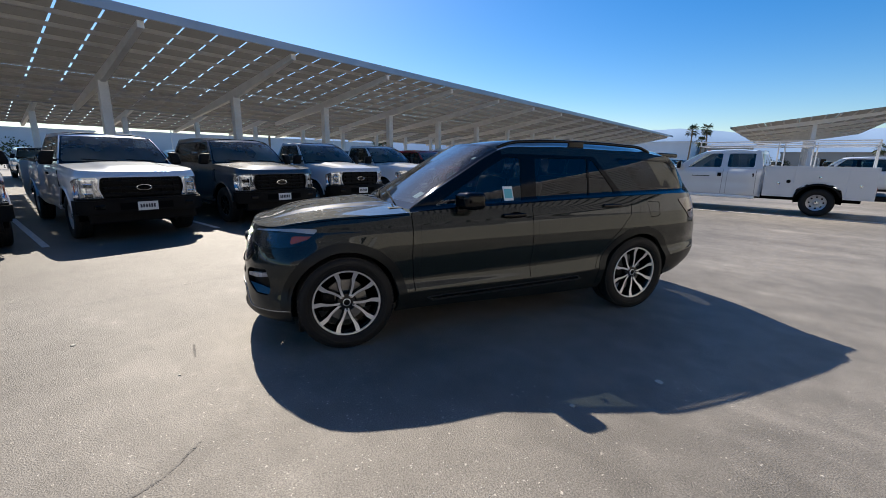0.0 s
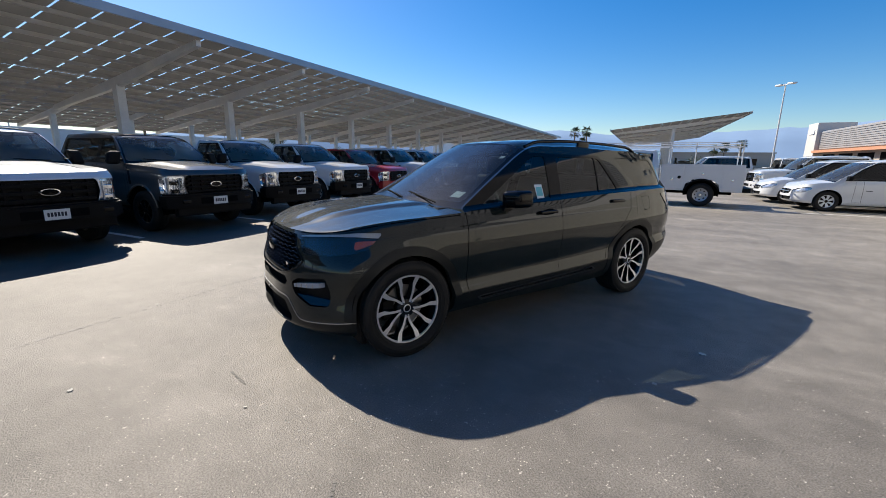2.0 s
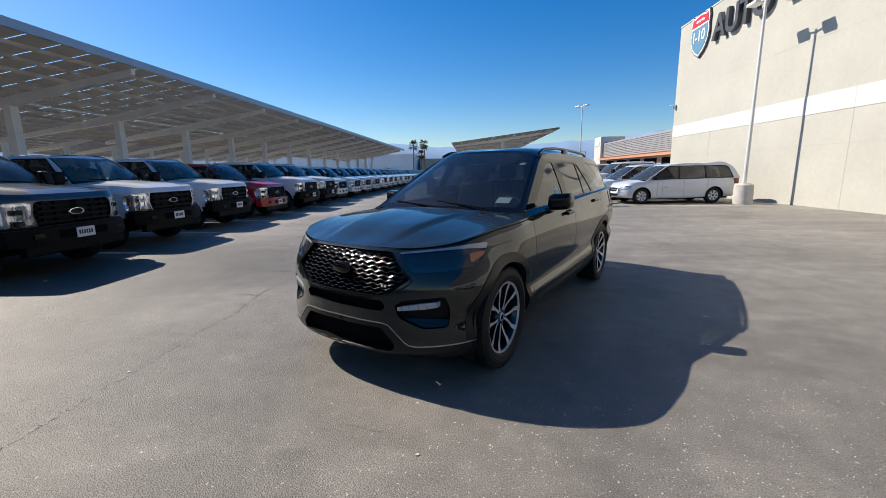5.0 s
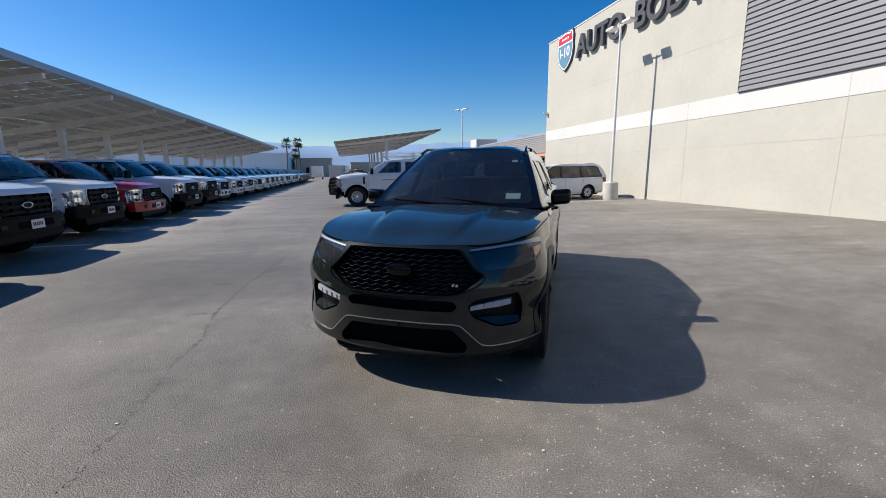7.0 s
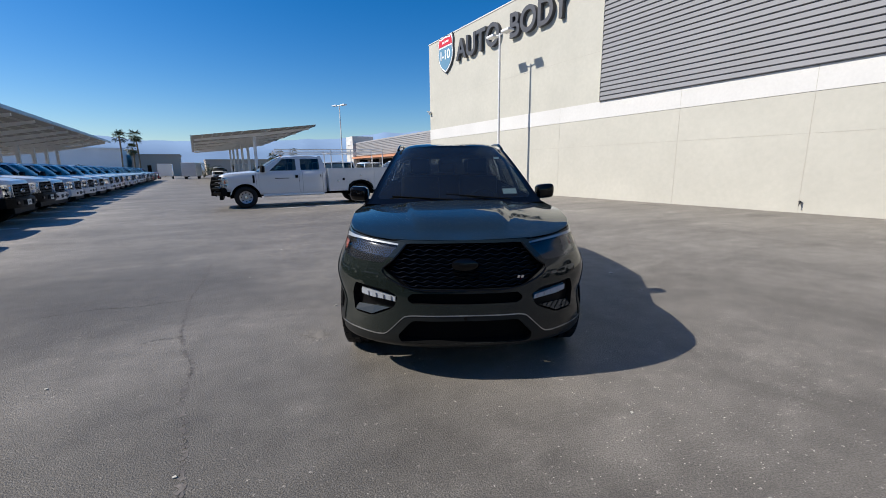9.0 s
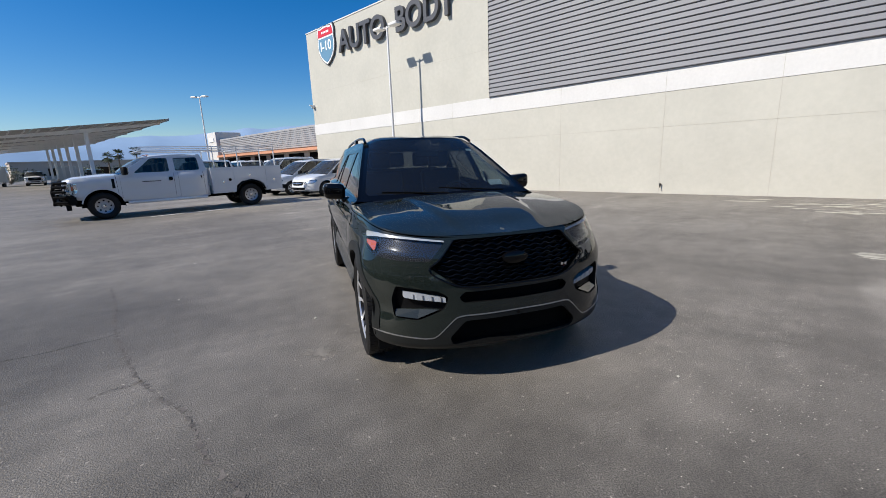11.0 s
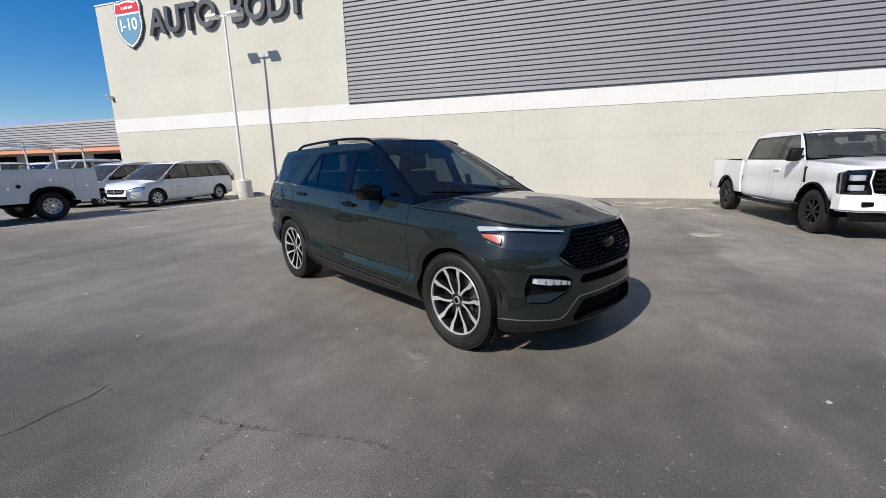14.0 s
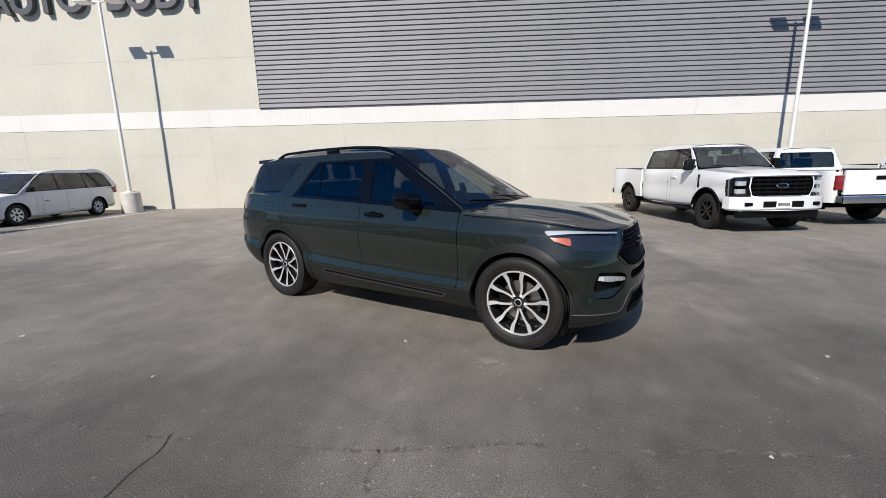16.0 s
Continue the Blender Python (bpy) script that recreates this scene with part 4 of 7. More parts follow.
def sport_wheel(parent):
    """Five pairs of machined spokes that part towards the rim, over black pockets; the outer face looks along +y."""
    R, r, w = 0.388, 0.275, 0.265
    rim = part("wheel", lathe([(r - 0.004, -w * 0.42), (r - 0.02, -w * 0.3), (r - 0.035, 0.0), (r - 0.02, w * 0.34), (r - 0.006, w * 0.43), (r + 0.004, w * 0.44), (r + 0.006, w * 0.42)], 64), RIM_BLACK, parent, "black and machined alloy wheel", True)
    part("tyre", lathe(tyre_profile(R, r, w), 96), RUBBER, rim, "black low-profile tyre", True)
    for y, rr in ((w * 0.527, r + 0.052), (w * 0.512, r + 0.022)):
        part("sidewall_ring", lathe([(rr - 0.003, y - 0.003), (rr, y), (rr + 0.003, y - 0.003)], 72), RUBBER, rim, "", True)
    bm = bmesh.new()
    for k in range(78):
        for y0, y1, turn in ((w * 0.26, w * 0.47, 0.0), (-w * 0.47, -w * 0.26, 0.5), (w * 0.06, w * 0.19, 0.3), (-w * 0.19, -w * 0.06, 0.7)):
            m = pose(0, 0, 0, 0, 360 / 78 * (k + turn), 0)
            wide = abs(y0) > w * 0.22
            add_box(bm, (R - 0.012, y0, -0.0115), (R + (0.0005 if wide else 0.002), y1, 0.0115), m=m)
    part("tread", bm, RUBBER, rim, "grooved tread blocks")
    part("rim_edge", lathe([(r - 0.014, w * 0.40), (r - 0.012, w * 0.445), (r - 0.001, w * 0.452), (r + 0.004, w * 0.43)], 64), ALLOY, rim, "bright machined rim edge", True)
    part("brake_disc", lathe([(0.03, 0.0), (0.175, 0.0), (0.175, 0.02), (0.03, 0.02)], 40), DISC, rim, "", True)
    part("caliper", box((0.09, -0.03, -0.08), (0.19, 0.05, 0.08), 0.02), BLACK, rim)
    part("hub", lathe([(0.0, w * 0.30), (0.03, w * 0.30), (0.034, w * 0.325), (0.072, w * 0.315), (0.082, w * 0.27), (0.085, 0.0)], 40), RIM_BLACK, rim, "", True)
    part("centre_cap", lathe([(0.0, w * 0.36), (0.022, w * 0.355), (0.026, w * 0.34)], 24), GLOSS_BLACK, rim, "", True)
    part("cap_ring", lathe([(0.024, w * 0.335), (0.0265, w * 0.358), (0.031, w * 0.352), (0.033, w * 0.33)], 28), ALLOY, rim, "", True)
    # half of a pair: it leaves the hub close to its twin, parts from it, then runs out to the rim and widens
    steps = [(0.040, 6.0, 0.0105, 0.318), (0.075, 9.5, 0.0100, 0.322), (0.115, 12.5, 0.0098, 0.335), (0.155, 15.5, 0.0105, 0.352), (0.190, 18.6, 0.0128, 0.372), (0.205, 19.4, 0.0160, 0.382), (0.235, 18.9, 0.0178, 0.405), (r - 0.010, 18.2, 0.0195, 0.430)]
    made = {}
    for k in range(10):
        a, side = 72 * (k // 2) + 90, 1 if k % 2 else -1
        if side not in made:
            top, low = [], []
            for rr, deg, hw, d in steps:
                c, n = Vector((rr * math.cos(radians(deg)), 0, side * rr * math.sin(radians(deg)))), Vector((-math.sin(radians(deg)), 0, side * math.cos(radians(deg))))
                top.append([c - n * hw + Vector((0, w * d, 0)), c + n * hw + Vector((0, w * d, 0))])
                low.append([c - n * (hw + 0.008) + Vector((0, w * d - 0.05, 0)), c + n * (hw + 0.008) + Vector((0, w * d - 0.05, 0))])
            bm = bmesh.new()
            T = [[bm.verts.new(p) for p in q] for q in top]
            for p, q in zip(T, T[1:]):
                bm.faces.new((p[0], p[1], q[1], q[0]))
            spoke = part("spoke", bm, ALLOY, rim, "machined spoke face")
            bm = bmesh.new()
            A = [[bm.verts.new(p - Vector((0, 0.0006, 0))) for p in q] for q in top]
            B = [[bm.verts.new(p) for p in q] for q in low]
            for i in range(len(steps) - 1):
                bm.faces.new((A[i][0], A[i + 1][0], B[i + 1][0], B[i][0]))
                bm.faces.new((A[i][1], B[i][1], B[i + 1][1], A[i + 1][1]))
                bm.faces.new((B[i][0], B[i + 1][0], B[i + 1][1], B[i][1]))
            web = part("spoke_web", bm, RIM_BLACK, rim)
            made[side] = (spoke, web)
            for o in made[side]:
                o.matrix_basis = pose(0, 0, 0, 0, a, 0)
        else:
            for o in made[side]:
                c = o.copy()
                scene.collection.objects.link(c)
                c.matrix_basis = pose(0, 0, 0, 0, a, 0)
    for k in range(5):
        a = 2 * math.pi * k / 5 + math.pi / 2 + math.pi / 5
        part("lug_nut", cyl((0.057 * math.cos(a), w * 0.28, 0.057 * math.sin(a)), (0.057 * math.cos(a), w * 0.365, 0.057 * math.sin(a)), 0.012, 0.009, 6), CHROME, rim)
    return rim


def sport_utility():
    root = thing("sport_utility_vehicle", pose(-2.582, 3.788, 0, 0, 0, -119.5) @ Matrix.Diagonal((1, 0.978, 1, 1)), "dark metallic green sport utility vehicle with black trim", "car")
    AX, AZ = 1.5125, 0.388
    plan = [(2.32, 0), (2.310, 0.25), (2.272, 0.46), (2.215, 0.62), (2.142, 0.755), (2.06, 0.855), (1.965, 0.928), (1.85, 0.968), (1.5, 0.985), (0.9, 0.978), (0, 0.985), (-1.0, 0.990), (-1.5, 1.0), (-1.9, 0.99), (-2.22, 0.955), (-2.47, 0.83), (-2.61, 0.5), (-2.64, 0)]
    levels = [
        [(-2.6, 0.40), (-1.9, 0.30), (-1.0, 0.25), (1.0, 0.25), (1.8, 0.225), (2.22, 0.225)],
        [(-2.6, 0.50), (-1.9, 0.40), (-1, 0.345), (1, 0.325), (1.8, 0.275), (2.22, 0.275)],
        [(-2.6, 0.60), (-1.9, 0.50), (-1, 0.435), (1, 0.40), (1.8, 0.335), (2.22, 0.335)],
        [(-2.6, 0.65), (-1.9, 0.56), (-1, 0.49), (1, 0.445), (1.8, 0.42), (2.22, 0.42)],
        [(-2.6, 0.72), (-1.9, 0.66), (-0.84, 0.605), (0.9, 0.55), (2.22, 0.53)],
        [(-2.6, 0.80), (0, 0.70), (2.22, 0.63)],
        [(-2.6, 0.90), (0, 0.83), (2.22, 0.74)],
        [(-2.6, 1.00), (-1.1, 0.975), (0.9, 0.935), (1.9, 0.885), (2.22, 0.835)],
        [(-2.6, 1.05), (-1.1, 1.02), (0.9, 0.975), (1.9, 0.93), (2.22, 0.875)],
        [(-2.6, 1.075), (-1.1, 1.042), (0.9, 0.995), (1.9, 0.95), (2.22, 0.90)],
        [(-2.6, 1.14), (-1.1, 1.11), (0.9, 1.055), (1.9, 1.005), (2.22, 0.948)],
        [(-2.6, 1.23), (-2, 1.225), (-1.1, 1.20), (0.0, 1.155), (0.9, 1.115), (1.9, 1.045), (2.1, 1.006), (2.22, 0.988)],
    ]
    G = side_loft(plan, 210, levels, [0.08, 0.0, -0.015, -0.012, -0.005, 0.005, 0.02, 0.036, 0.045, 0.055, 0.078, 0.105], [0.11, 0.045, 0.018, 0.013, 0.042, 0.014, 0.0, 0.010, 0.017, 0.023, 0.040, 0.064], [0.09, 0.0, -0.035, -0.04, -0.04, -0.02, 0.02, 0.07, 0.083, 0.095, 0.12, 0.165], 5)
    # the fenders draw in towards the lamps and the hood's corners
    ease = lambda v: np.clip(v, 0, 1) ** 2 * (3 - 2 * np.clip(v, 0, 1))
    G[:, :, 1] *= 1 - 0.082 * ease((G[:, :, 0] - 1.15) / 0.85) * ease((G[:, :, 2] - 0.70) / 0.30)
    edge = G[-1]
    flank = Skin.grid(G, flip=True)
    wide = lambda P: P[:, 1] > 0.55
    shell = flank.offset(-0.022)
    for s in (AX, -AX):
        _, flank = flank.split(disc2(s, AZ, 0.432, wide))
        _, shell = shell.split(disc2(s, AZ, 0.44, wide))
    _, shell = shell.split(lambda P: 1.62 - P[:, 0])
    pieces = []  # name, skin, material, label, thickness

    def take(f, name=None, material=None, label="", d=0.0, thick=0.0):
        nonlocal flank
        a, flank = flank.split(f)
        if name and len(a.F):
            pieces.append((name, a.offset(d) if d else a, material, label, thick))
        return a

    for s in (AX, -AX):
        take(disc2(s, AZ, 0.505, lambda P: (P[:, 1] > 0.55) & (P[:, 2] > np.where(P[:, 0] > 1.6, 0.365, 0.30)) & (np.abs(P[:, 0]) < 2.3)), "wheel_arch_trim", CLADDING, "dark wheel arch trim", 0.005, 0.05)
    nose = lambda P: P[:, 0] > 1.55
    Q = lambda f: (lambda P: f(np.c_[P[:, 1] - P[:, 0], P[:, 1], P[:, 2], P[:, 0]]))
    # headlamp, wrapped round the corner
    lampf = poly2([(-1.735, 0.966), (-1.63, 0.838), (-1.3, 0.848), (-1.05, 0.868), (-0.92, 0.892), (-0.80, 1.004), (-1.05, 1.010), (-1.4, 0.990)], 0, 2, 0.022, lambda P: P[:, 3] > 1.55)
    lamp = take(Q(lampf))
    front = lambda P: P[:, 0] > 1.9
    grille = take(poly2([(-0.2, 0.972), (0.40, 0.968), (0.53, 0.83), (0.575, 0.803), (0.42, 0.69), (0.35, 0.675), (-0.2, 0.668)], 1, 2, 0.02, front))
    slot = take(poly2([(-0.2, 0.638), (0.37, 0.643), (0.405, 0.605), (0.375, 0.572), (-0.2, 0.565)], 1, 2, 0.015, front))
    pocket = take(poly2([(0.465, 0.615), (0.53, 0.655), (0.785, 0.688), (0.81, 0.60), (0.80, 0.475), (0.66, 0.465), (0.50, 0.535)], 1, 2, 0.02, front))
    intake = take(poly2([(-0.2, 0.455), (0.37, 0.455), (0.475, 0.345), (0.45, 0.292), (-0.2, 0.285)], 1, 2, 0.02, front))
    lowline = [(0.985, 0.372), (0.87, 0.360), (0.62, 0.342), (0.56, 0.350), (0.43, 0.478), (0.38, 0.490), (-0.2, 0.494)]
    lip, flank = strip(flank, along([(y, z) for y, z in lowline], 2, 1), 0.0038, lambda P: (P[:, 0] > 1.72) & (P[:, 2] < 0.6))
    pieces.append(("lip_line", lip.offset(0.003), SATIN, "thin satin lip line", 0.004))
    take(poly2(lowline + [(-0.2, 0.1), (0.985, 0.1)], 1, 2, 0.0, lambda P: P[:, 0] > 1.72), "front_valance", CLADDING, "dark grey front valance", 0.0, 0.012)
    # rocker, rear valance
    sill, flank = strip(flank, along([(0.95, 0.390), (-0.95, 0.460)], 2, 0), 0.009, lambda P: (P[:, 1] > 0.6) & (np.abs(P[:, 0]) < 0.95) & (P[:, 2] < 0.6))
    bright, sill = sill.split(lambda P: np.abs(P[:, 0]) - 0.74)
    pieces.append(("rocker_strip", bright.offset(0.004), CLADDING, "raised rocker strip", 0.012))
    pieces.append(("rocker_trim", sill, CLADDING, "", 0.0))
    insert = take(poly2([(0.84, 0.374), (-0.76, 0.432), (-0.83, 0.384), (0.77, 0.322)], 0, 2, 0.012, lambda P: (P[:, 1] > 0.6) & (np.abs(P[:, 0]) < 0.95)))
    groove, edging = insert.split(poly2([(0.80, 0.366), (-0.75, 0.423), (-0.80, 0.393), (0.765, 0.333)], 0, 2, 0.010))
    pieces.append(("rocker_groove", groove.offset(-0.012), GLOSS_BLACK, "gloss black groove in the rocker", 0.0))
    pieces.append(("rocker_edging", edging.offset(0.003), SATIN_DARK, "satin edging round the rocker groove", 0.014))
    take(poly2([(1.2, 0.0), (1.2, 0.425), (0.9, 0.43), (-0.85, 0.468), (-1.2, 0.50), (-1.2, 0.0)], 0, 2, 0, wide), "rocker_trim", CLADDING, "dark rocker trim", 0.0, 0.02)
    take(poly2([(-1.8, 0.0), (-1.8, 0.54), (-2.7, 0.64), (-2.7, 0.0)], 0, 2), "rear_valance", CLADDING, "dark rear valance", 0.0, 0.02)
    tailf = poly2([(-2.03, 1.165), (-2.16, 1.18), (-2.7, 1.15), (-2.7, 0.97), (-2.24, 0.955), (-2.15, 1.04)], 0, 2, 0.02, lambda P: P[:, 1] > 0.62)
    take(tailf, "tail_lamp", TAIL_DARK, "smoked red tail lamp", 0.006, 0.02)
    # shut lines
    l8 = levels[-1]
    _, flank = strip(flank, lambda P: P[:, 2] - table(l8, P[:, 0]) + 0.016, 0.003, lambda P: (P[:, 0] > 1.0) & (P[:, 0] < 2.25) & (P[:, 2] > 0.98))
    gap = 0.0035
    fd = [(0.965, 1.3), (0.955, 0.98), (0.965, 0.75), (0.935, 0.44)]
    fr = [(-0.205, 1.3), (-0.21, 0.46)]
    rr = [(-1.405, 1.3), (-1.36, 1.02), (-1.22, 0.86), (-1.05, 0.68), (-0.97, 0.50)]
    for l in (fd, fr, rr):
        xs_ = [x for x, z in l]
        _, flank = strip(flank, along([(z, x) for x, z in l], 0, 2), gap, lambda P: (P[:, 1] > 0.55) & (P[:, 0] > min(xs_) - 0.08) & (P[:, 0] < max(xs_) + 0.08) & (P[:, 2] > 0.42))
    cap, flank = flank.split(poly2([(-1.585, 1.15), (-1.755, 1.15), (-1.755, 1.0), (-1.63, 0.985)], 0, 2, 0.02, wide))
    cap, _ = cap.split(poly2([(-1.589, 1.146), (-1.751, 1.146), (-1.751, 1.004), (-1.632, 0.99)], 0, 2, 0.02, wide))
    pieces.append(("fuel_door", cap, GREEN, "fuel filler door", 0.01))
    front_door, flank = flank.split(poly2(fd + fr[::-1], 0, 2, 0, wide))
    rear_door, flank = flank.split(poly2(fr + rr[::-1], 0, 2, 0, wide))
    # hood
    iy = int(np.argmin(np.abs(edge[:60, 1] - 0.78)))
    ik = int(np.argmin(np.abs(edge[:, 0] - 0.97)))
    nv = 30
    bottom = curve(edge[: iy + 1], nv)
    right = curve(edge[iy : ik + 1], 44)
    top = curve([(1.06, 0, 1.158), (1.04, 0.35, 1.150), (1.0, 0.7, 1.13), tuple(edge[ik])], nv)
    left = curve([tuple(edge[0]), (2.07, 0, 1.012), (1.92, 0, 1.052), (1.6, 0, 1.110), (1.3, 0, 1.142), (1.06, 0, 1.158)], 44)
    H = coons(bottom, top, left, right)
    u = np.linspace(0, 1, 45)[:, None]
    yc = 0.30 + 0.18 * u
    rise = 1 / (1 + np.exp(-(yc - H[:, :, 1]) / 0.008))
    H[:, :, 2] += 0.020 * rise * np.clip(u / 0.35, 0, 1) * np.clip((1.02 - u) / 0.1, 0, 1)
    inner_crown = np.sin(np.pi * np.clip(np.linspace(0, 1, nv + 1), 0, 1))[None] * np.sin(np.pi * np.clip(u * 0.9 + 0.1, 0, 1)) * 0.012
    H[:, :, 2] += inner_crown
    hood = Skin.grid(H, flip=False)
    if hood.N[:, 2].mean() < 0:
        hood = Skin.grid(H, flip=True)
    # greenhouse side
    xs = np.r_[np.linspace(0.965, 0.0, 46), np.linspace(-0.02, -2.28, 96)]
    half = edge[ik - 2 :]
    side = half[: int(np.argmax(half[:, 0] < -2.3)) + 1]
    o = np.argsort(side[:, 0])
    yb, zb = np.interp(xs, side[o, 0], side[o, 1]), np.interp(xs, side[o, 0], side[o, 2])
    zt = table([(-2.30, 1.28), (-2.24, 1.42), (-2.12, 1.575), (-1.9, 1.625), (-1.2, 1.665), (-0.4, 1.680), (0.0, 1.648), (0.14, 1.59), (0.4, 1.452), (0.7, 1.285), (0.965, 1.128)], xs)
    zt = np.maximum(zt, zb + 0.003)
    v = np.linspace(0, 1, 30)[:, None]
    Z = zb + (zt - zb) * v
    Y = yb - 0.050 * np.clip((Z - zb) / 0.035, 0, 1) ** 0.7 - 0.39 * (Z - zb) - 0.16 * (Z - zb) ** 2
    S = np.zeros((30, len(xs), 3))
    S[:, :, 0], S[:, :, 1], S[:, :, 2] = xs, Y, Z
    green = Skin.grid(S, flip=True)
    upper = S[-1]
    panes = []

    def pane(pts, name, material, label, r=0.03):
        nonlocal green
        a, green = green.split(poly2(pts, 0, 2, r))
        panes.append((name, a, material, label))

    pane([(0.735, 1.155), (-0.125, 1.178), (-0.185, 1.575), (-0.03, 1.572), (0.08, 1.52)], "door_glass", TINT, "tinted front door glass", 0.02)
    pane([(-0.285, 1.185), (-0.35, 1.572), (-0.955, 1.572), (-0.885, 1.212)], "door_glass", PRIVACY, "dark privacy glass", 0.015)
    pane([(-0.905, 1.215), (-0.975, 1.568), (-1.03, 1.552), (-1.215, 1.245), (-1.19, 1.228)], "door_glass", PRIVACY, "dark privacy glass", 0.015)
    pane([(-1.575, 1.255), (-1.33, 1.555), (-1.42, 1.575), (-2.04, 1.550), (-2.19, 1.285), (-2.16, 1.262)], "quarter_glass", PRIVACY, "dark privacy glass", 0.03)
    black, green = green.split(poly2([(0.90, 1.125), (0.84, 1.10), (-1.28, 1.19), (-1.30, 1.235), (-1.05, 1.595), (-0.05, 1.61), (0.12, 1.565)], 0, 2, 0.02))
    qtrim, green = green.split(poly2([(-1.61, 1.245), (-1.31, 1.585), (-2.06, 1.568), (-2.235, 1.262)], 0, 2, 0.03))
    apil, green = green.split(lambda P: 0.0 - P[:, 0])
    # windscreen between the cowl and the header
    ih = int(np.argmin(np.abs(upper[:, 0] - 0.02)))
    wedge = upper[: ih + 1] + np.array([-0.01, -0.035, 0.004])
    cowl = curve([(1.035, 0, 1.145), (1.02, 0.35, 1.14), (0.985, 0.68, 1.128), tuple(wedge[0])], 24)
    header = curve([(0.115, 0, 1.712), (0.105, 0.3, 1.702), (0.06, 0.52, 1.678), tuple(wedge[-1])], 24)
    wl = curve([(1.035, 0, 1.145), (0.6, 0, 1.425), (0.3, 0, 1.60), (0.115, 0, 1.712)], 24)
    W = coons(cowl, header, wl, curve(wedge, 24))
    W[:, :, 2] += 0.014 * np.sin(np.linspace(0, np.pi, 25))[:, None] * np.linspace(1, 0, 25)[None] ** 0.5
    wscreen = Skin.grid(W)
    if wscreen.N[:, 2].mean() < 0:
        wscreen = Skin.grid(W, flip=True)
    clear, frit = wscreen.split(lambda P: np.maximum(P[:, 1] - (np.interp(P[:, 0], wedge[::-1, 0], wedge[::-1, 1]) - 0.035), np.maximum(1.175 - P[:, 2], P[:, 2] - 1.685)))
    A = np.stack([wedge, upper[: ih + 1]])
    post = Skin.grid(A)
    # roof
    ir = int(np.argmin(np.abs(upper[:, 0] + 2.12)))
    redge = upper[ih : ir + 1]
    rr_ = curve([(-2.25, 0, 1.655), (-2.235, 0.35, 1.645), tuple(redge[-1])], 24)
    head2 = curve([(0.115, 0, 1.712), (0.105, 0.3, 1.702), (0.06, 0.52, 1.678), tuple(wedge[-1]), tuple(upper[ih])], 24)
    mid = curve([(0.115, 0, 1.712), (-0.3, 0, 1.742), (-1.0, 0, 1.742), (-1.7, 0, 1.712), (-2.25, 0, 1.655)], 50)
    R_ = coons(head2, rr_, mid, curve(redge, 50))
    R_[:, :, 2] += 0.022 * np.sin(np.linspace(0, np.pi, 51))[:, None] ** 0.5 * np.sin(np.linspace(0, np.pi, 25))[None]
    roof = Skin.grid(R_)
    if roof.N[:, 2].mean() < 0:
        roof = Skin.grid(R_, flip=True)
    # tail: gate glass and gate
    ie = int(np.argmax(edge[:, 0] < -2.285))
    bottom_r = curve(edge[ie:][::-1], 24)
    left_r = curve([tuple(edge[-1]), (-2.40, 0, 1.42), (-2.25, 0, 1.655)], 16)
    right_r = curve(np.vstack([S[0, -1], S[-1, -1], redge[-1]]), 16)
    T_ = coons(bottom_r, rr_, left_r, right_r)
    gate = Skin.grid(T_)
    if gate.N[:, 0].mean() > 0:
        gate = Skin.grid(T_, flip=True)

    def both(s):
        return s.joined()

    both(hood).ob("hood", GREEN, root, "sculpted dark green hood")
    both(flank + green).ob("body", GREEN, root, "dark green body shell")
    both(roof).ob("roof", GREEN, root)
    both(gate).ob("tailgate", PRIVACY, root, "dark tailgate glass")
    both(shell).ob("inner_shell", DARK, root)
    both(clear).ob("windscreen", SCREEN, root, "clear raked windscreen").visible_shadow = True
    both(frit).ob("windscreen_border", GLOSS_BLACK, root, "black windscreen border")
    for mirrored in (False, True):
        M = (lambda s: s.mirror()) if mirrored else (lambda s: s)
        f = M(front_door).ob("door", GREEN, root, "front door", 0.018)
        r = M(rear_door).ob("door", GREEN, root, "rear door", 0.018)
        M(black).offset(0.002).ob("window_trim", GLOSS_BLACK, root, "gloss black window surround", 0.01)
        M(qtrim).ob("window_trim", GLOSS_BLACK, root)
        M(apil).offset(0.001).ob("windscreen_pillar", GLOSS_BLACK, root, "black windscreen pillar")
        M(post).ob("pillar_trim", GLOSS_BLACK, root)
        for name, s, m, lab in panes:
            M(s).offset(-0.004).ob(name, m, root, lab)
        for name, s, m, lab, th in pieces:
            M(s).ob(name, m, root, lab, th)
        k = -1 if mirrored else 1
        # lamp: dark bowl, bright guide, amber corner, clear lens
        h = part_lamp(M, lamp, root, k)
        for x, z, par in ((0.0, 1.062, f), (-1.13, 1.118, r)):
            y = float(np.interp(z, G[:, 100, 2], G[:, 100, 1]))
            handle = part("handle", box((x - 0.115, k * (y + 0.012) - 0.012, z - 0.016), (x + 0.115, k * (y + 0.03) + 0.012, z + 0.016), 0.011, 3), GLOSS_BLACK, par, "gloss black door handle", True)
            part("handle_cup", lathe([(0, 0.0), (0.055, 0.0), (0.06, 0.006), (0, 0.006)], 20), DARK, handle).matrix_basis = Matrix.Translation((x - 0.02, k * (y + 0.001), z - 0.006)) @ Matrix.Diagonal((1.3, 1, 0.6, 1))
        mirror_head(root, k)
        part("deflector", box((1.85, k * 0.46, 0.165), (1.89, k * 0.89, 0.34), 0.008), BLACK, root, "black tyre deflector")
        rail = bmesh.new()
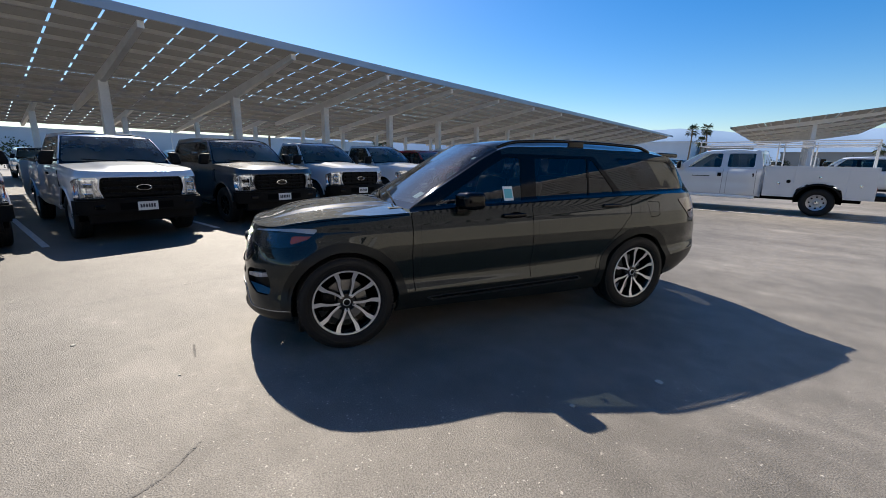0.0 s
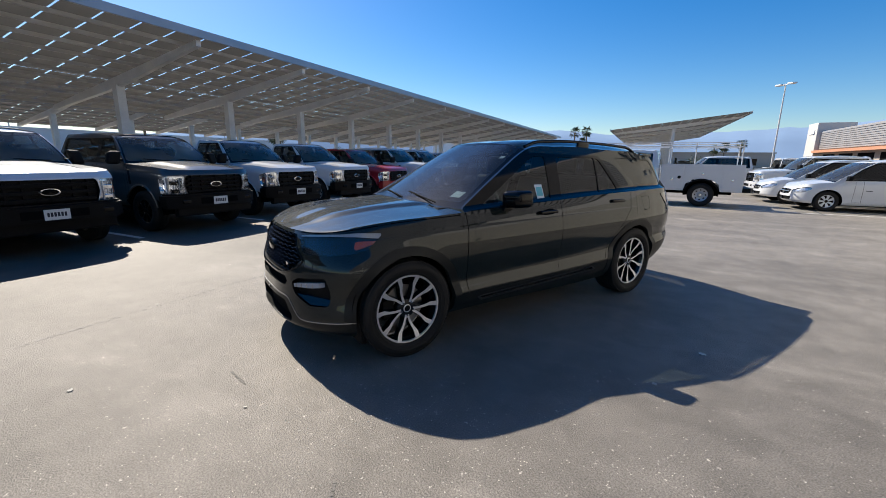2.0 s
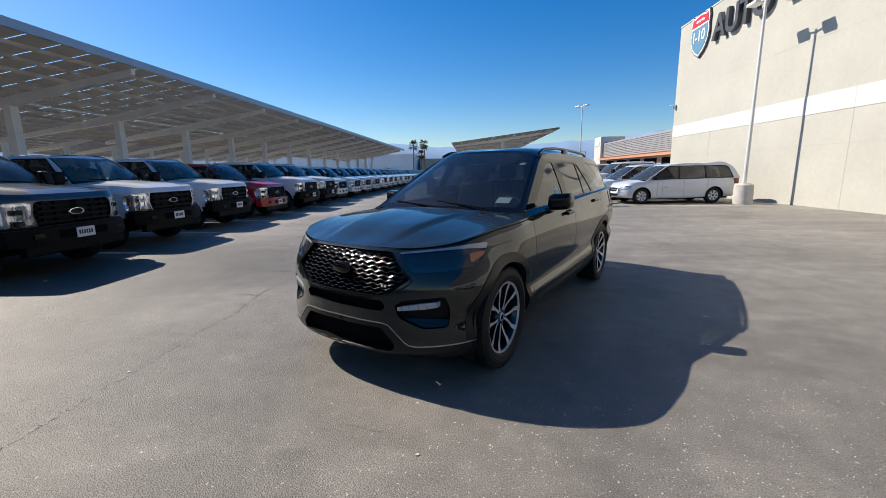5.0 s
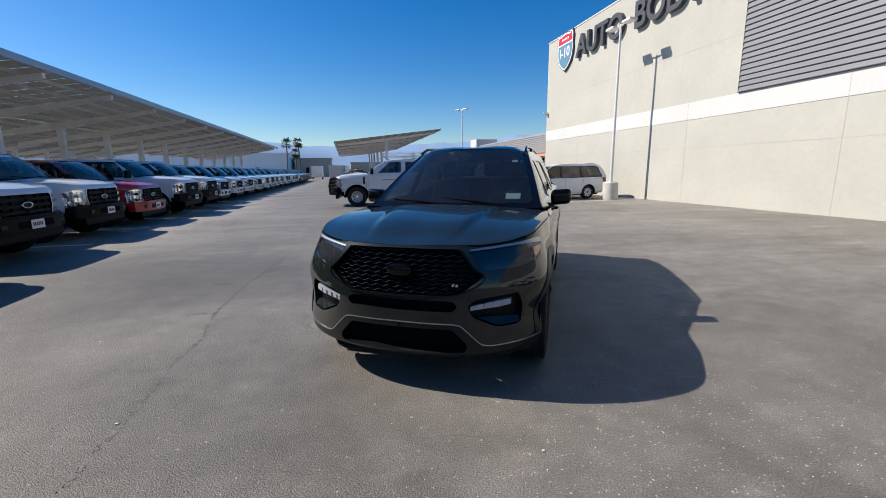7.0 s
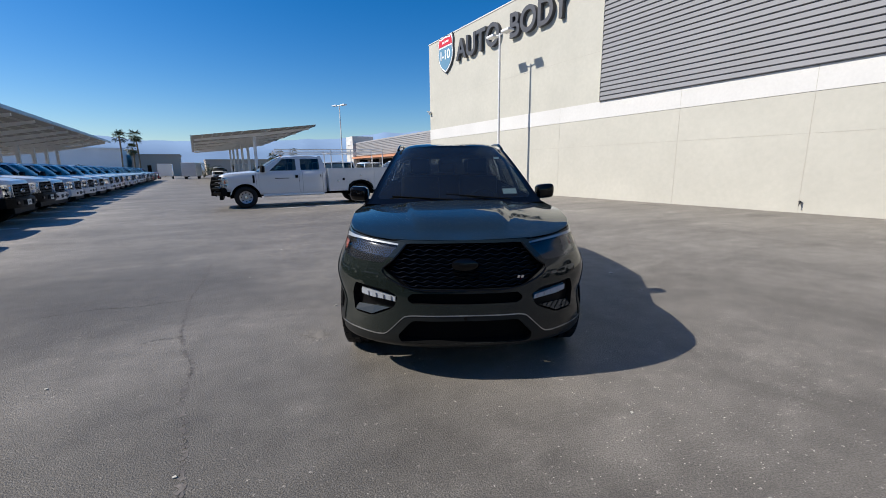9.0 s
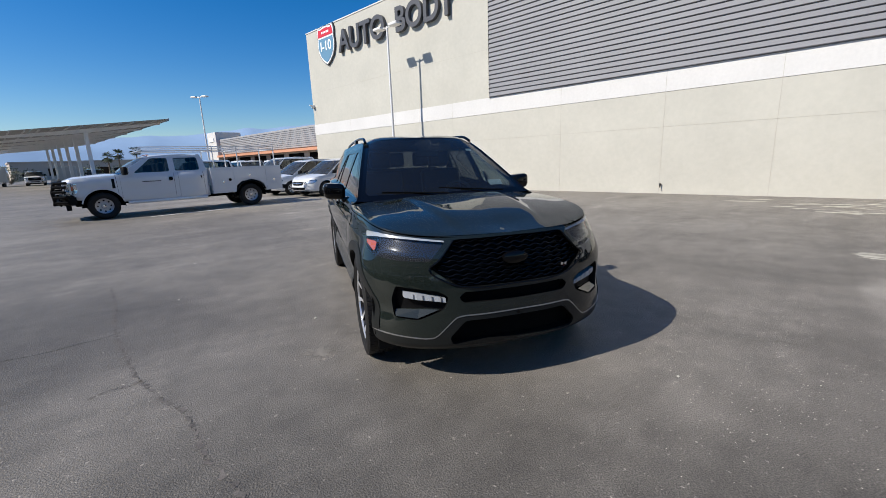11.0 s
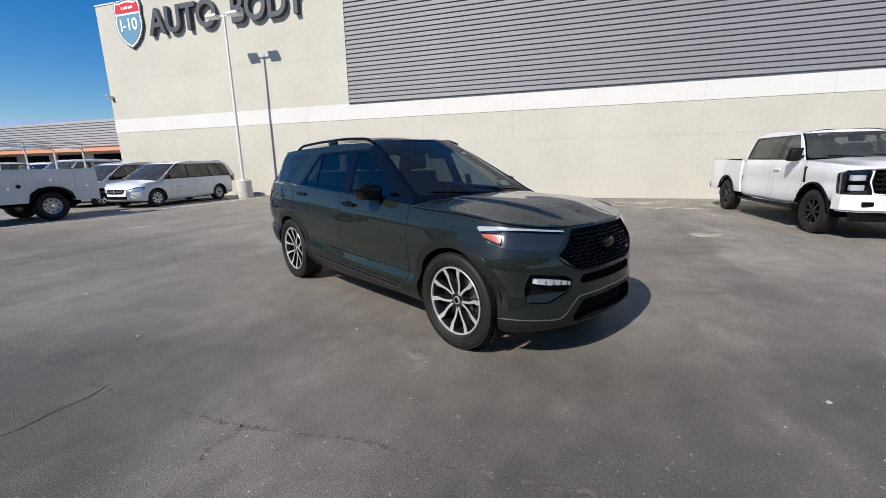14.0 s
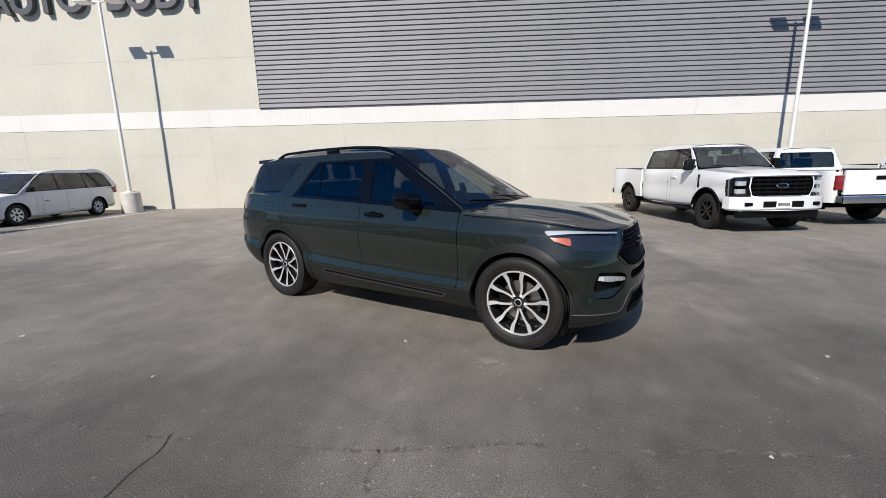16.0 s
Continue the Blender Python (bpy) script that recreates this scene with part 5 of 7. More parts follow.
        pts = [(0.02, 0.615, 1.668), (-0.10, 0.608, 1.708), (-0.35, 0.604, 1.730), (-1.0, 0.604, 1.734), (-1.5, 0.604, 1.716), (-1.78, 0.606, 1.690), (-1.88, 0.608, 1.650)]
        add_tube(rail, [(a, k * b, c) for a, b, c in curve(pts, 30)], 0.016, 10)
        add_box(rail, (-0.98, k * 0.604 - 0.016, 1.68), (-0.80, k * 0.604 + 0.016, 1.74), 0.006)
        part("roof_rail", rail, GLOSS_BLACK, root, "gloss black roof rail", True)
        for s in (AX, -AX):
            part("wheel_liner", lathe([(0.10, 0.0), (0.455, 0.0), (0.46, 0.30)], 36, "Y", 200), DARK, root).matrix_basis = Matrix.Translation((s, 0.62 if k > 0 else -0.62, AZ + 0.01)) @ Matrix.Diagonal((1, k, 1, 1))
    # pockets behind the openings in the nose
    for s, d, m in ((slot, 0.045, DARK), (intake, 0.06, DARK), (grille, 0.05, BLACK)):
        both(s).offset(-d).rim(-d).ob("recess", m, root, "black recess in the bumper")
    for s in (pocket, pocket.mirror()):
        s.offset(-0.045).rim(-0.045).ob("recess", BLACK, root, "black lamp pocket in the bumper")
    fx = G[:, :70].reshape(-1, 3)

    def nose_x(y, z):
        d = (fx[:, 1] - abs(y)) ** 2 + (fx[:, 2] - z) ** 2
        i = np.argsort(d)[:4]
        w = 1 / (d[i] + 1e-6)
        return float((fx[i, 0] * w).sum() / w.sum())

    # wavy grille bars and uprights
    hex_half = lambda z: float(np.interp(z, [0.675, 0.69, 0.80, 0.83, 0.965], [0.35, 0.41, 0.555, 0.52, 0.405]))
    for i, z in enumerate(np.linspace(0.690, 0.952, 10)):
        bm = bmesh.new()
        hw = hex_half(z) - 0.008
        n = 72
        rows = []
        for j in range(n + 1):
            y = -hw + 2 * hw * j / n
            w = 0.0062 * math.copysign(abs(math.sin(y * 74 + (i % 2) * 1.6)) ** 0.6, math.sin(y * 74 + (i % 2) * 1.6))
            x = nose_x(y, z) - 0.016
            rows.append([bm.verts.new((x, y, z + w + 0.0045)), bm.verts.new((x + 0.005, y, z + w)), bm.verts.new((x, y, z + w - 0.0045)), bm.verts.new((x - 0.03, y, z + w - 0.0045)), bm.verts.new((x - 0.03, y, z + w + 0.0045))])
        for a, b in zip(rows, rows[1:]):
            for q in range(5):
                bm.faces.new((a[q], a[(q + 1) % 5], b[(q + 1) % 5], b[q]))
        part("grille_bar", bm, GLOSS_BLACK, root, "", True, 30)
    pts = [(nose_x(y, z) + 0.004, y, z) for y, z in ((-0.40, 0.965), (-0.525, 0.835), (-0.57, 0.803), (-0.42, 0.69), (-0.34, 0.674), (0, 0.667), (0.34, 0.674), (0.42, 0.69), (0.57, 0.803), (0.525, 0.835), (0.40, 0.965))]
    part("grille_surround", tube(curve(pts, 60), 0.006, 8), GLOSS_BLACK, root, "thin gloss black grille surround", True)
    oval = lathe([(0, 0.012), (0.075, 0.010), (0.09, 0.004), (0.092, -0.02), (0, -0.02)], 32, "Z")
    e = part("badge", oval, GLOSS_BLACK, root, "blacked-out oval badge", True)
    e.matrix_basis = Matrix.Translation((nose_x(0, 0.834) + 0.004, 0, 0.834)) @ pose(0, 0, 0, 0, 90, 0) @ Matrix.Diagonal((0.46, 1, 1, 1))
    x = nose_x(0.39, 0.745) + 0.004
    for y, m in ((0.372, CHROME), (0.398, CHROME), (0.3845, TAIL)):
        small = m is TAIL
        pts = [(x, y - 0.011, 0.736), (x, y + 0.006, 0.736), (x, y + 0.011, 0.754), (x, y - 0.006, 0.754)]
        if small:
            pts = [(x, y - 0.004, 0.729), (x, y + 0.004, 0.729), (x, y + 0.004, 0.733), (x, y - 0.004, 0.733)]
        part("trim_badge", prism(pts, (-0.006, 0, 0)), m, root, "" if small else "small slanted silver trim badge")
    # lamps in the bumper pockets
    for k in (1, -1):
        bm = bmesh.new()
        a = [(0.485, 0.578, 0.606), (0.56, 0.588, 0.622), (0.66, 0.598, 0.640), (0.735, 0.612, 0.648)]
        rows = []
        for y, z0, z1 in a:
            x = nose_x(y, 0.61)
            rows.append([bm.verts.new((x - d, k * y, z)) for z, d in ((z1, 0.006), (z0, 0.008), (z0, 0.05), (z1, 0.05))])
        for p, q in zip(rows, rows[1:]):
            for i in range(4):
                bm.faces.new((p[i], p[(i + 1) % 4], q[(i + 1) % 4], q[i]))
        bm.faces.new(rows[0]), bm.faces.new(rows[-1])
        fog = part("fog_lamp", bm, LED, root, "bright bumper lamp strip")
        for i in range(4):
            y = 0.515 + 0.055 * i
            x = nose_x(y, 0.61)
            part("divider", box((x - 0.01, k * y - 0.003, 0.584 + 0.006 * i), (x - 0.0035, k * y + 0.003, 0.615 + 0.007 * i), 0.0), SATIN, fog)
        pts = [(y, z) for y, z in ((0.53, 0.535), (0.665, 0.475), (0.79, 0.482), (0.79, 0.52), (0.64, 0.528))]
        bm = prism([(nose_x(y, z) - 0.004 - (0.03 if 0.51 < z < 0.532 else 0), k * y, z) for y, z in pts], (-0.02, 0, 0))
        part("pocket_fin", bm, GREEN, root, "green blade in the pocket")
    part("sensor", cyl((nose_x(0, 0.472) - 0.01, 0.0, 0.472), (nose_x(0, 0.472) + 0.004, 0.0, 0.472), 0.012), GLOSS_BLACK, root)
    # wheels
    wheel = sport_wheel(root)
    wheel.matrix_basis = pose(AX, 0.826, AZ)
    clone(wheel, root, pose(-AX, 0.842, AZ, 0, 17, 0))
    clone(wheel, root, pose(AX, -0.826, AZ, 0, 9, 180))
    clone(wheel, root, pose(-AX, -0.842, AZ, 0, 24, 180))
    # underside and cabin
    part("skid_tray", box((1.75, -0.66, 0.215), (2.04, 0.66, 0.30), 0.01), DARK, root)
    part("underbody", box((-2.1, -0.75, 0.21), (1.0, 0.75, 0.42), 0.03), DARK, root)
    part("underbody", box((1.0, -0.56, 0.20), (2.0, 0.56, 0.42), 0.03), DARK, root)
    for lo, hi in (((0.35, -0.78, 0.75), (0.98, 0.78, 1.07)),):
        part("dashboard", box(lo, hi, 0.06, 3), LEATHER, root, "black dashboard", True)
    wheel_ = part("steering_wheel", lathe([(0.165, -0.014), (0.185, -0.014), (0.19, 0), (0.185, 0.014), (0.165, 0.014), (0.16, 0), (0.165, -0.014)], 32), LEATHER, root, "", True)
    wheel_.matrix_basis = pose(0.28, 0.38, 1.06, 0, 0, -90) @ pose(0, 0, 0, 25, 0, 0)
    part("spoke", box((-0.17, -0.012, -0.02), (0.17, 0.012, 0.02), 0.008), LEATHER, wheel_)
    for x, ys in ((-0.15, (0.38, -0.38)), (-1.05, (0.40, 0.0, -0.40))):
        for y in ys:
            seat = part("seat", box((x - 0.1, y - 0.25, 0.55), (x + 0.42, y + 0.25, 0.78), 0.06, 3), LEATHER, root, "black leather seat", True)
            part("backrest", box((-0.09, -0.25, 0), (0.07, 0.25, 0.66), 0.06, 3), LEATHER, seat, "", True).matrix_basis = pose(x - 0.12, y, 0.72, 0, -16, 0)
            part("headrest", box((-0.06, -0.13, 0), (0.05, 0.13, 0.2), 0.045, 3), LEATHER, seat, "", True).matrix_basis = pose(x - 0.32, y, 1.385, 0, -10, 0)
    part("rear_view_mirror", box((0.30, -0.12, 1.50), (0.33, 0.12, 1.565), 0.012), GLOSS_BLACK, root)
    part("parcel_floor", box((-2.3, -0.8, 0.45), (0.6, 0.8, 0.55)), DARK, root)
    # wipers, window slips
    for a, b in (((1.02, 0.55, 1.165), (0.93, -0.08, 1.215)), ((1.04, -0.02, 1.168), (0.90, -0.62, 1.20))):
        part("wiper", tube([a, [(p + q) / 2 for p, q in zip(a, b)], b], 0.007, 6), DARK, root)
    part("cowl", box((0.97, -0.72, 1.10), (1.10, 0.72, 1.132), 0.01), BLACK, root)
    st = part("window_slip", prism([(0.0 + a, 0.0, b) for a, b in ((-0.05, -0.08), (0.05, -0.08), (0.05, 0.06), (-0.05, 0.06))], (0, 0.002, 0)), PAPER, root, "pale blue paper slip in the window")
    st.matrix_basis = pose(0.0, 0.826, 1.255, 23.5, 0, 0)
    part("print", box((-0.04, 0.0022, -0.055), (0.04, 0.003, 0.035)), CYAN, st)
    st = part("window_slip", box((-0.07, -0.045, 0), (0.07, 0.045, 0.002)), PAPER, root, "white paper slip in the windscreen")
    st.matrix_basis = pose(0.79, 0.575, 1.226, 0, 30.5, 0) @ pose(0, 0, 0, 0, 0, 90)
    st = part("window_slip", box((-0.03, -0.02, 0), (0.03, 0.02, 0.002)), PAPER, root)
    st.matrix_basis = pose(0.22, 0.52, 1.562, 0, 30.5, 0) @ pose(0, 0, 0, 0, 0, 90)
    bm = bmesh.new()
    add_box(bm, (-2.38, -0.57, 1.606), (-2.10, 0.57, 1.652), 0.018, 3)
    for v in bm.verts:
        v.co.z += 0.030 * (1 - (v.co.y / 0.6) ** 2) - 0.06 * max(0, -2.2 - v.co.x)
    part("spoiler", bm, GREEN, root, "dark green roof spoiler", True)
    part("antenna_fin", prism([(-1.75, -0.02, 1.70), (-1.55, -0.02, 1.70), (-1.73, -0.02, 1.77)], (0, 0.04, 0)), GLOSS_BLACK, root)
    return root


def part_lamp(M, lamp, root, k):
    bowl = M(lamp.offset(-0.04).rim(-0.04)).ob("headlamp", HOUSING, root, "wide headlamp with a bright upper light guide")
    q = lambda P: P[:, 1] - P[:, 0]
    top = lambda P: np.interp(q(P), [-1.735, -1.4, -1.05, -0.80], [0.966, 0.990, 1.010, 1.004])
    depth = lambda P: np.interp(q(P), [-1.735, -1.25, -0.80], [0.014, 0.018, 0.042])
    guide, rest = lamp.offset(-0.006).split(lambda P: top(P) - depth(P) - P[:, 2])
    M(guide).ob("light_guide", LED, bowl, "white light guide")
    amber, rest = rest.split(lambda P: np.maximum(np.maximum(-1.05 - q(P), q(P) + 0.85), np.maximum(0.886 + 0.25 * (q(P) + 1.05) - P[:, 2], P[:, 2] - 0.950)))
    M(amber).ob("corner_reflector", AMBER, bowl, "amber corner reflector")
    dark, rest = rest.split(lambda P: np.maximum(q(P) + 1.05, -1.76 - q(P)))
    M(dark.offset(-0.024)).ob("bezel", HOUSING, bowl, "dark inner bezel")
    for x, y, z in ((1.985, 0.62, 0.902), (1.92, 0.70, 0.908), (2.03, 0.545, 0.895)):
        pr = part("projector", box((-0.015, -0.04, -0.026), (0.015, 0.04, 0.026), 0.012, 3), CHROME, bowl, "", True)
        pr.matrix_basis = pose(x, k * y, z, 0, 0, k * 32)
        part("projector_lens", lathe([(0, 0.012), (0.018, 0.008), (0.024, 0.0)], 16), GLOSS_BLACK, pr, "", True).matrix_basis = pose(0.013, 0, 0, 0, 0, -90)
    M(lamp.offset(0.001)).ob("lens", LENS, bowl, "clear lens")
    return bowl


def mirror_head(root, k):
    bm = bmesh.new()
    add_box(bm, (0.40, 0.955, 1.125), (0.585, 1.155, 1.275), 0.058, 5)
    for v in bm.verts:
        t = (v.co.y - 0.955) / 0.2
        v.co.x -= 0.05 * t
        v.co.z += 0.012 * t
        v.co.y = k * (v.co.y - 0.035)
    m = part("mirror", bm, GLOSS_BLACK, root, "gloss black door mirror", True, 60)
    part("glass", box((0.375, k * 0.955, 1.15), (0.392, k * 1.095, 1.26)), CHROME, m)
    part("stalk", box((0.46, k * 0.83, 1.10), (0.56, k * 0.96, 1.15), 0.015), GLOSS_BLACK, m, "", True)
    return m


sport_utility()


# ---- pickups, van and service truck ----
def truck_wheel(parent, R, r, w, style):
    """A truck wheel, its outer face along +y."""
    m = {"steel": STEEL_RIM, "black": RIM_BLACK, "cover": SILVER, "plain": RIM_BLACK}[style]
    rim = part("wheel", lathe([(r, -w * 0.4), (r - 0.02, 0), (r - 0.012, w * 0.40), (r + 0.004, w * 0.44), (r + 0.006, w * 0.4)], 36), m, parent, "", True)
    part("tyre", lathe(tyre_profile(R, r, w), 44), RUBBER, rim, "black tyre", True)
    part("dish", lathe([(0, w * 0.30), (0.07, w * 0.31), (0.085, w * 0.24), (r - 0.06, w * 0.20), (r - 0.012, w * 0.30)], 36), m if style not in ("black", "cover") else DARK, rim, "", True)
    n = {"steel": 8, "black": 8, "cover": 7, "plain": 0}[style]
    for k in range(n):
        a = 360 / n * k
        if style == "cover":
            o = part("spoke", prism([(0.03, w * 0.27, -0.020), (r * 0.55, w * 0.30, -0.030), (r - 0.012, w * 0.33, -0.042), (r - 0.012, w * 0.33, 0.042), (r * 0.55, w * 0.30, 0.030), (0.03, w * 0.27, 0.020)], (0, 0.02, 0)), SILVER, rim)
        elif style == "black":
            o = part("spoke", box((0.05, w * 0.25, -0.022), (r - 0.01, w * 0.40, 0.022), 0.008), RIM_BLACK if k % 2 else GLOSS_BLACK, rim)
        else:
            o = part("vent_hole", lathe([(0, 0.006), (0.026, 0.006), (0.028, 0)], 10), DARK, rim)
            o.matrix_basis = pose(0, 0, 0, 0, a, 0) @ pose(r - 0.065, w * 0.215, 0) @ pose(0, 0, 0, 0, 0, -8)
            continue
        o.matrix_basis = pose(0, 0, 0, 0, a, 0)
    part("hub_cap", lathe([(0, w * 0.40), (0.045, w * 0.39), (0.06, w * 0.30)], 18), CHROME if style == "steel" else GLOSS_BLACK, rim, "", True)
    return rim


def wheels_on(root, xs, y, R, r, w, style):
    a = None
    for x in xs:
        for k in (1, -1):
            m = pose(x, k * y, R, 0, 0, 0 if k > 0 else 180)
            if a is None:
                a = truck_wheel(root, R, r, w, style)
                a.matrix_basis = m
            else:
                clone(a, root, m)


def cabin(root, paint, top_rows, x0, x1, belt, yb, tumble, panes, crown, header, rear_glass=True, trim=None, glass=None, cowl_drop=0.0):
    """The glazed upper body: sides with panes cut in, windscreen, roof, back."""
    xs = np.linspace(x1, x0, 70)
    zb = table(belt, xs)
    zt = np.maximum(table(top_rows, xs), zb + 0.004)
    v = np.linspace(0, 1, 16)[:, None]
    Z = zb + (zt - zb) * v
    Y = yb - tumble * (Z - zb) - 0.08 * (Z - zb) ** 2
    S = np.zeros((16, len(xs), 3))
    S[:, :, 0], S[:, :, 1], S[:, :, 2] = xs, Y, Z
    side = Skin.grid(S, flip=True)
    up = S[-1]
    cut = []
    for pts in panes:
        a, side = side.split(poly2(pts, 0, 2, 0.035))
        cut.append(a)
    black = None
    if trim:
        black, side = side.split(poly2(trim, 0, 2, 0.03))
    ih = int(np.argmin(np.abs(xs - header)))
    wedge = up[: ih + 1] + np.array([0.0, -0.02, 0.002])
    n = 14
    cowl = curve([(x1 + 0.12, 0, zb[0] + 0.03), (x1 + 0.10, yb * 0.5, zb[0] + 0.02), tuple(wedge[0])], n)
    ht = up[ih]
    hd = curve([(header + 0.10, 0, ht[2] + crown), (header + 0.07, ht[1] * 0.6, ht[2] + crown * 0.75), tuple(wedge[-1])], n)
    W = coons(cowl, hd, curve([tuple(cowl[0]), tuple((cowl[0] + hd[0]) / 2 + np.array([0.03, 0, 0.03])), tuple(hd[0])], n), curve(wedge, n))
    ws = Skin.grid(W)
    if ws.N[:, 2].mean() < 0:
        ws = Skin.grid(W, flip=True)
    clear, frame_ = ws.split(lambda P: np.maximum(P[:, 1] - (np.interp(P[:, 0], wedge[::-1, 0], wedge[::-1, 1]) - 0.03), np.maximum(zb[0] + 0.05 - P[:, 2], P[:, 2] - (ht[2] + crown * 0.75 - 0.05))))
    ir = int(np.argmax(zt[::-1] > ht[2] - 0.06))
    ir = len(xs) - 1 - ir
    re = up[ih : ir + 1]
    rb = curve([(re[-1][0] - 0.03, 0, re[-1][2] + crown * 0.8), (re[-1][0] - 0.02, re[-1][1] * 0.6, re[-1][2] + crown * 0.6), tuple(re[-1])], n)
    hd2 = curve([(header + 0.10, 0, ht[2] + crown), (header + 0.07, ht[1] * 0.6, ht[2] + crown * 0.75), tuple(ht)], n)
    R_ = coons(hd2, rb, curve([tuple(hd2[0]), ((header + re[-1][0]) / 2, 0, ht[2] + crown * 1.25), tuple(rb[0])], 20), curve(re, 20))
    R_[:, :, 2] += crown * 0.35 * np.sin(np.linspace(0, np.pi, 15))[None]
    rf = Skin.grid(R_)
    if rf.N[:, 2].mean() < 0:
        rf = Skin.grid(R_, flip=True)
    bb = np.linspace((x0 - 0.02, 0, zb[-1]), S[0, -1], n + 1)
    T_ = coons(bb, rb, np.linspace(bb[0], rb[0], 12), np.vstack([np.linspace(S[0, -1], up[-1], 6), np.linspace(up[-1], re[-1], 7)[1:]]))
    bk = Skin.grid(T_)
    if bk.N[:, 0].mean() > 0:
        bk = Skin.grid(T_, flip=True)
    pane_b, bk = bk.split(lambda P: np.maximum(P[:, 1] - (yb - 0.22), np.maximum(zb[-1] + 0.08 - P[:, 2], P[:, 2] - (ht[2] - 0.06)))) if rear_glass else (None, bk)
    two = lambda s: s.joined()
    two(side + rf + bk).ob("cab", paint, root)
    two(clear).ob("windscreen", FILMED, root, "dusty windscreen")
    above, frame_ = frame_.split(lambda P: ht[2] + crown * 0.55 - 0.035 - P[:, 2])
    two(above).ob("roof_header", paint, root)
    two(frame_).ob("windscreen_border", GLOSS_BLACK, root)
    A = Skin.grid(np.stack([wedge, up[: ih + 1]]))
    two(A).ob("pillar_trim", paint, root)
    if pane_b is not None:
        two(pane_b).ob("rear_glass", PRIVACY, root)
    for k in (0, 1):
        M = (lambda s: s.mirror()) if k else (lambda s: s)
        for a in cut:
            M(a).offset(-0.003).ob("side_glass", glass or TINT, root, "tinted side glass")
        if black is not None:
            M(black).offset(0.002).ob("window_trim", GLOSS_BLACK, root)
    return S


def seats(root, rows, w=0.42):
    for x, z in rows:
        for y in (w, -w):
            s = part("seat", box((x - 0.1, y - 0.26, z), (x + 0.4, y + 0.26, z + 0.2), 0.05), LEATHER, root)
            part("backrest", box((x - 0.25, y - 0.25, z + 0.1), (x - 0.08, y + 0.25, z + 0.75), 0.06), LEATHER, s)
            part("headrest", box((x - 0.27, y - 0.13, z + 0.78), (x - 0.15, y + 0.13, z + 0.96), 0.04), LEATHER, s)


def pickup(name, label, paint, cab, style="work", wheel="steel", bumper=None, group="row of parked trucks", plate=True, slim=False, lamp_amber=True, lite=False, stretch=0.0):
    """A full-size pickup: +x forward, the ground at z = 0."""
    wb = {"regular": 3.58, "super": 3.75, "crew": 4.06}[cab] + stretch
    R, r = (0.415, 0.235) if not slim else (0.395, 0.245)
    root = thing(name, pose(0, 0, 0), label, "truck", group)
    xa = wb / 2
    nose = xa + (0.93 if not slim else 0.90)
    dz = 0.0 if not slim else -0.10
    ws_foot = xa - 0.52
    head = xa - (1.40 if stretch else 1.16)
    rear = {"regular": xa - 2.12, "super": xa - 2.72, "crew": xa - (3.04 if stretch else 3.18)}[cab]
    tail = -wb / 2 - 1.15
    # front clip and cab lower body
    plan = [(nose, 0), (nose - 0.01, 0.4), (nose - 0.05, 0.75), (nose - 0.16, 0.93), (nose - 0.45, 0.99), (xa, 1.005), (xa - 0.8, 1.0), ((xa + rear) / 2 - 0.4, 1.0), (rear + 0.1, 0.99), (rear + 0.01, 0.95), (rear, 0.5), (rear, 0)]
    lo = [(rear - 0.1, 0.50), (xa - 0.6, 0.50), (nose + 0.1, 0.70 + dz)]
    belt = [(rear - 0.1, 1.36 + dz), (ws_foot, 1.36 + dz), (xa, 1.33 + dz), (nose - 0.3, 1.29 + dz), (nose + 0.1, 1.24 + dz)]
    lv = [lo, [(x, z + 0.08) for x, z in lo]] + [[(x, a + (b - a) * f) for x, a, b in ((rear - 0.1, 0.58, 1.36 + dz), (xa - 0.6, 0.58, 1.36 + dz), (nose + 0.1, 0.78 + dz, 1.24 + dz))] for f in (0.22, 0.45, 0.68, 0.86)] + [belt]
    G = side_loft(plan, 110, lv, [0.05, 0.01, 0.0, 0.0, 0.0, 0.015, 0.06], [0.06, 0.01, 0.0, 0.01, 0.0, 0.012, 0.06], [0] * 7, 3)
    edge = G[-1]
    flank = Skin.grid(G, flip=True)
    wide = lambda P: P[:, 1] > 0.5
    _, flank = flank.split(disc2(xa, R, 0.53, wide))
    face = lambda P: P[:, 0] > nose - 0.35
    drop = 0.0 if style == "dark" or stretch or lite else 0.055
    gz0, gz1 = 0.81 + dz - drop, 1.205 + dz - drop
    grille, flank = flank.split(poly2([(-0.2, gz1), (0.63, gz1), (0.66, (gz0 + gz1) / 2), (0.60, gz0), (-0.2, gz0)], 1, 2, 0.03, face))
    lampo = [(0.655, gz1 + 0.0), (0.93, gz1 - 0.01), (0.985, gz1 - 0.06), (0.975, gz0 - 0.03), (0.62, gz0 - 0.03), (0.625, gz0 + 0.03), (0.685, (gz0 + gz1) / 2)]
    lamp, flank = flank.split(poly2(lampo, 1, 2, 0.02, face))
    for l in ([(ws_foot + 0.12, 1.5), (ws_foot + 0.10, 0.62)], [(ws_foot - (1.48 if stretch else 1.02), 1.5), (ws_foot - (1.47 if stretch else 1.0), 0.62)]) + (([(rear + (0.14 if stretch else 0.25), 1.5), (rear + (0.12 if stretch else 0.22), 0.62)],) if cab == "crew" else ()):
        _, flank = strip(flank, along([(z, x) for x, z in l], 0, 2), 0.004, lambda P: (P[:, 1] > 0.5) & (np.abs(P[:, 0] - l[0][0]) < 0.15) & (P[:, 2] > 0.55))
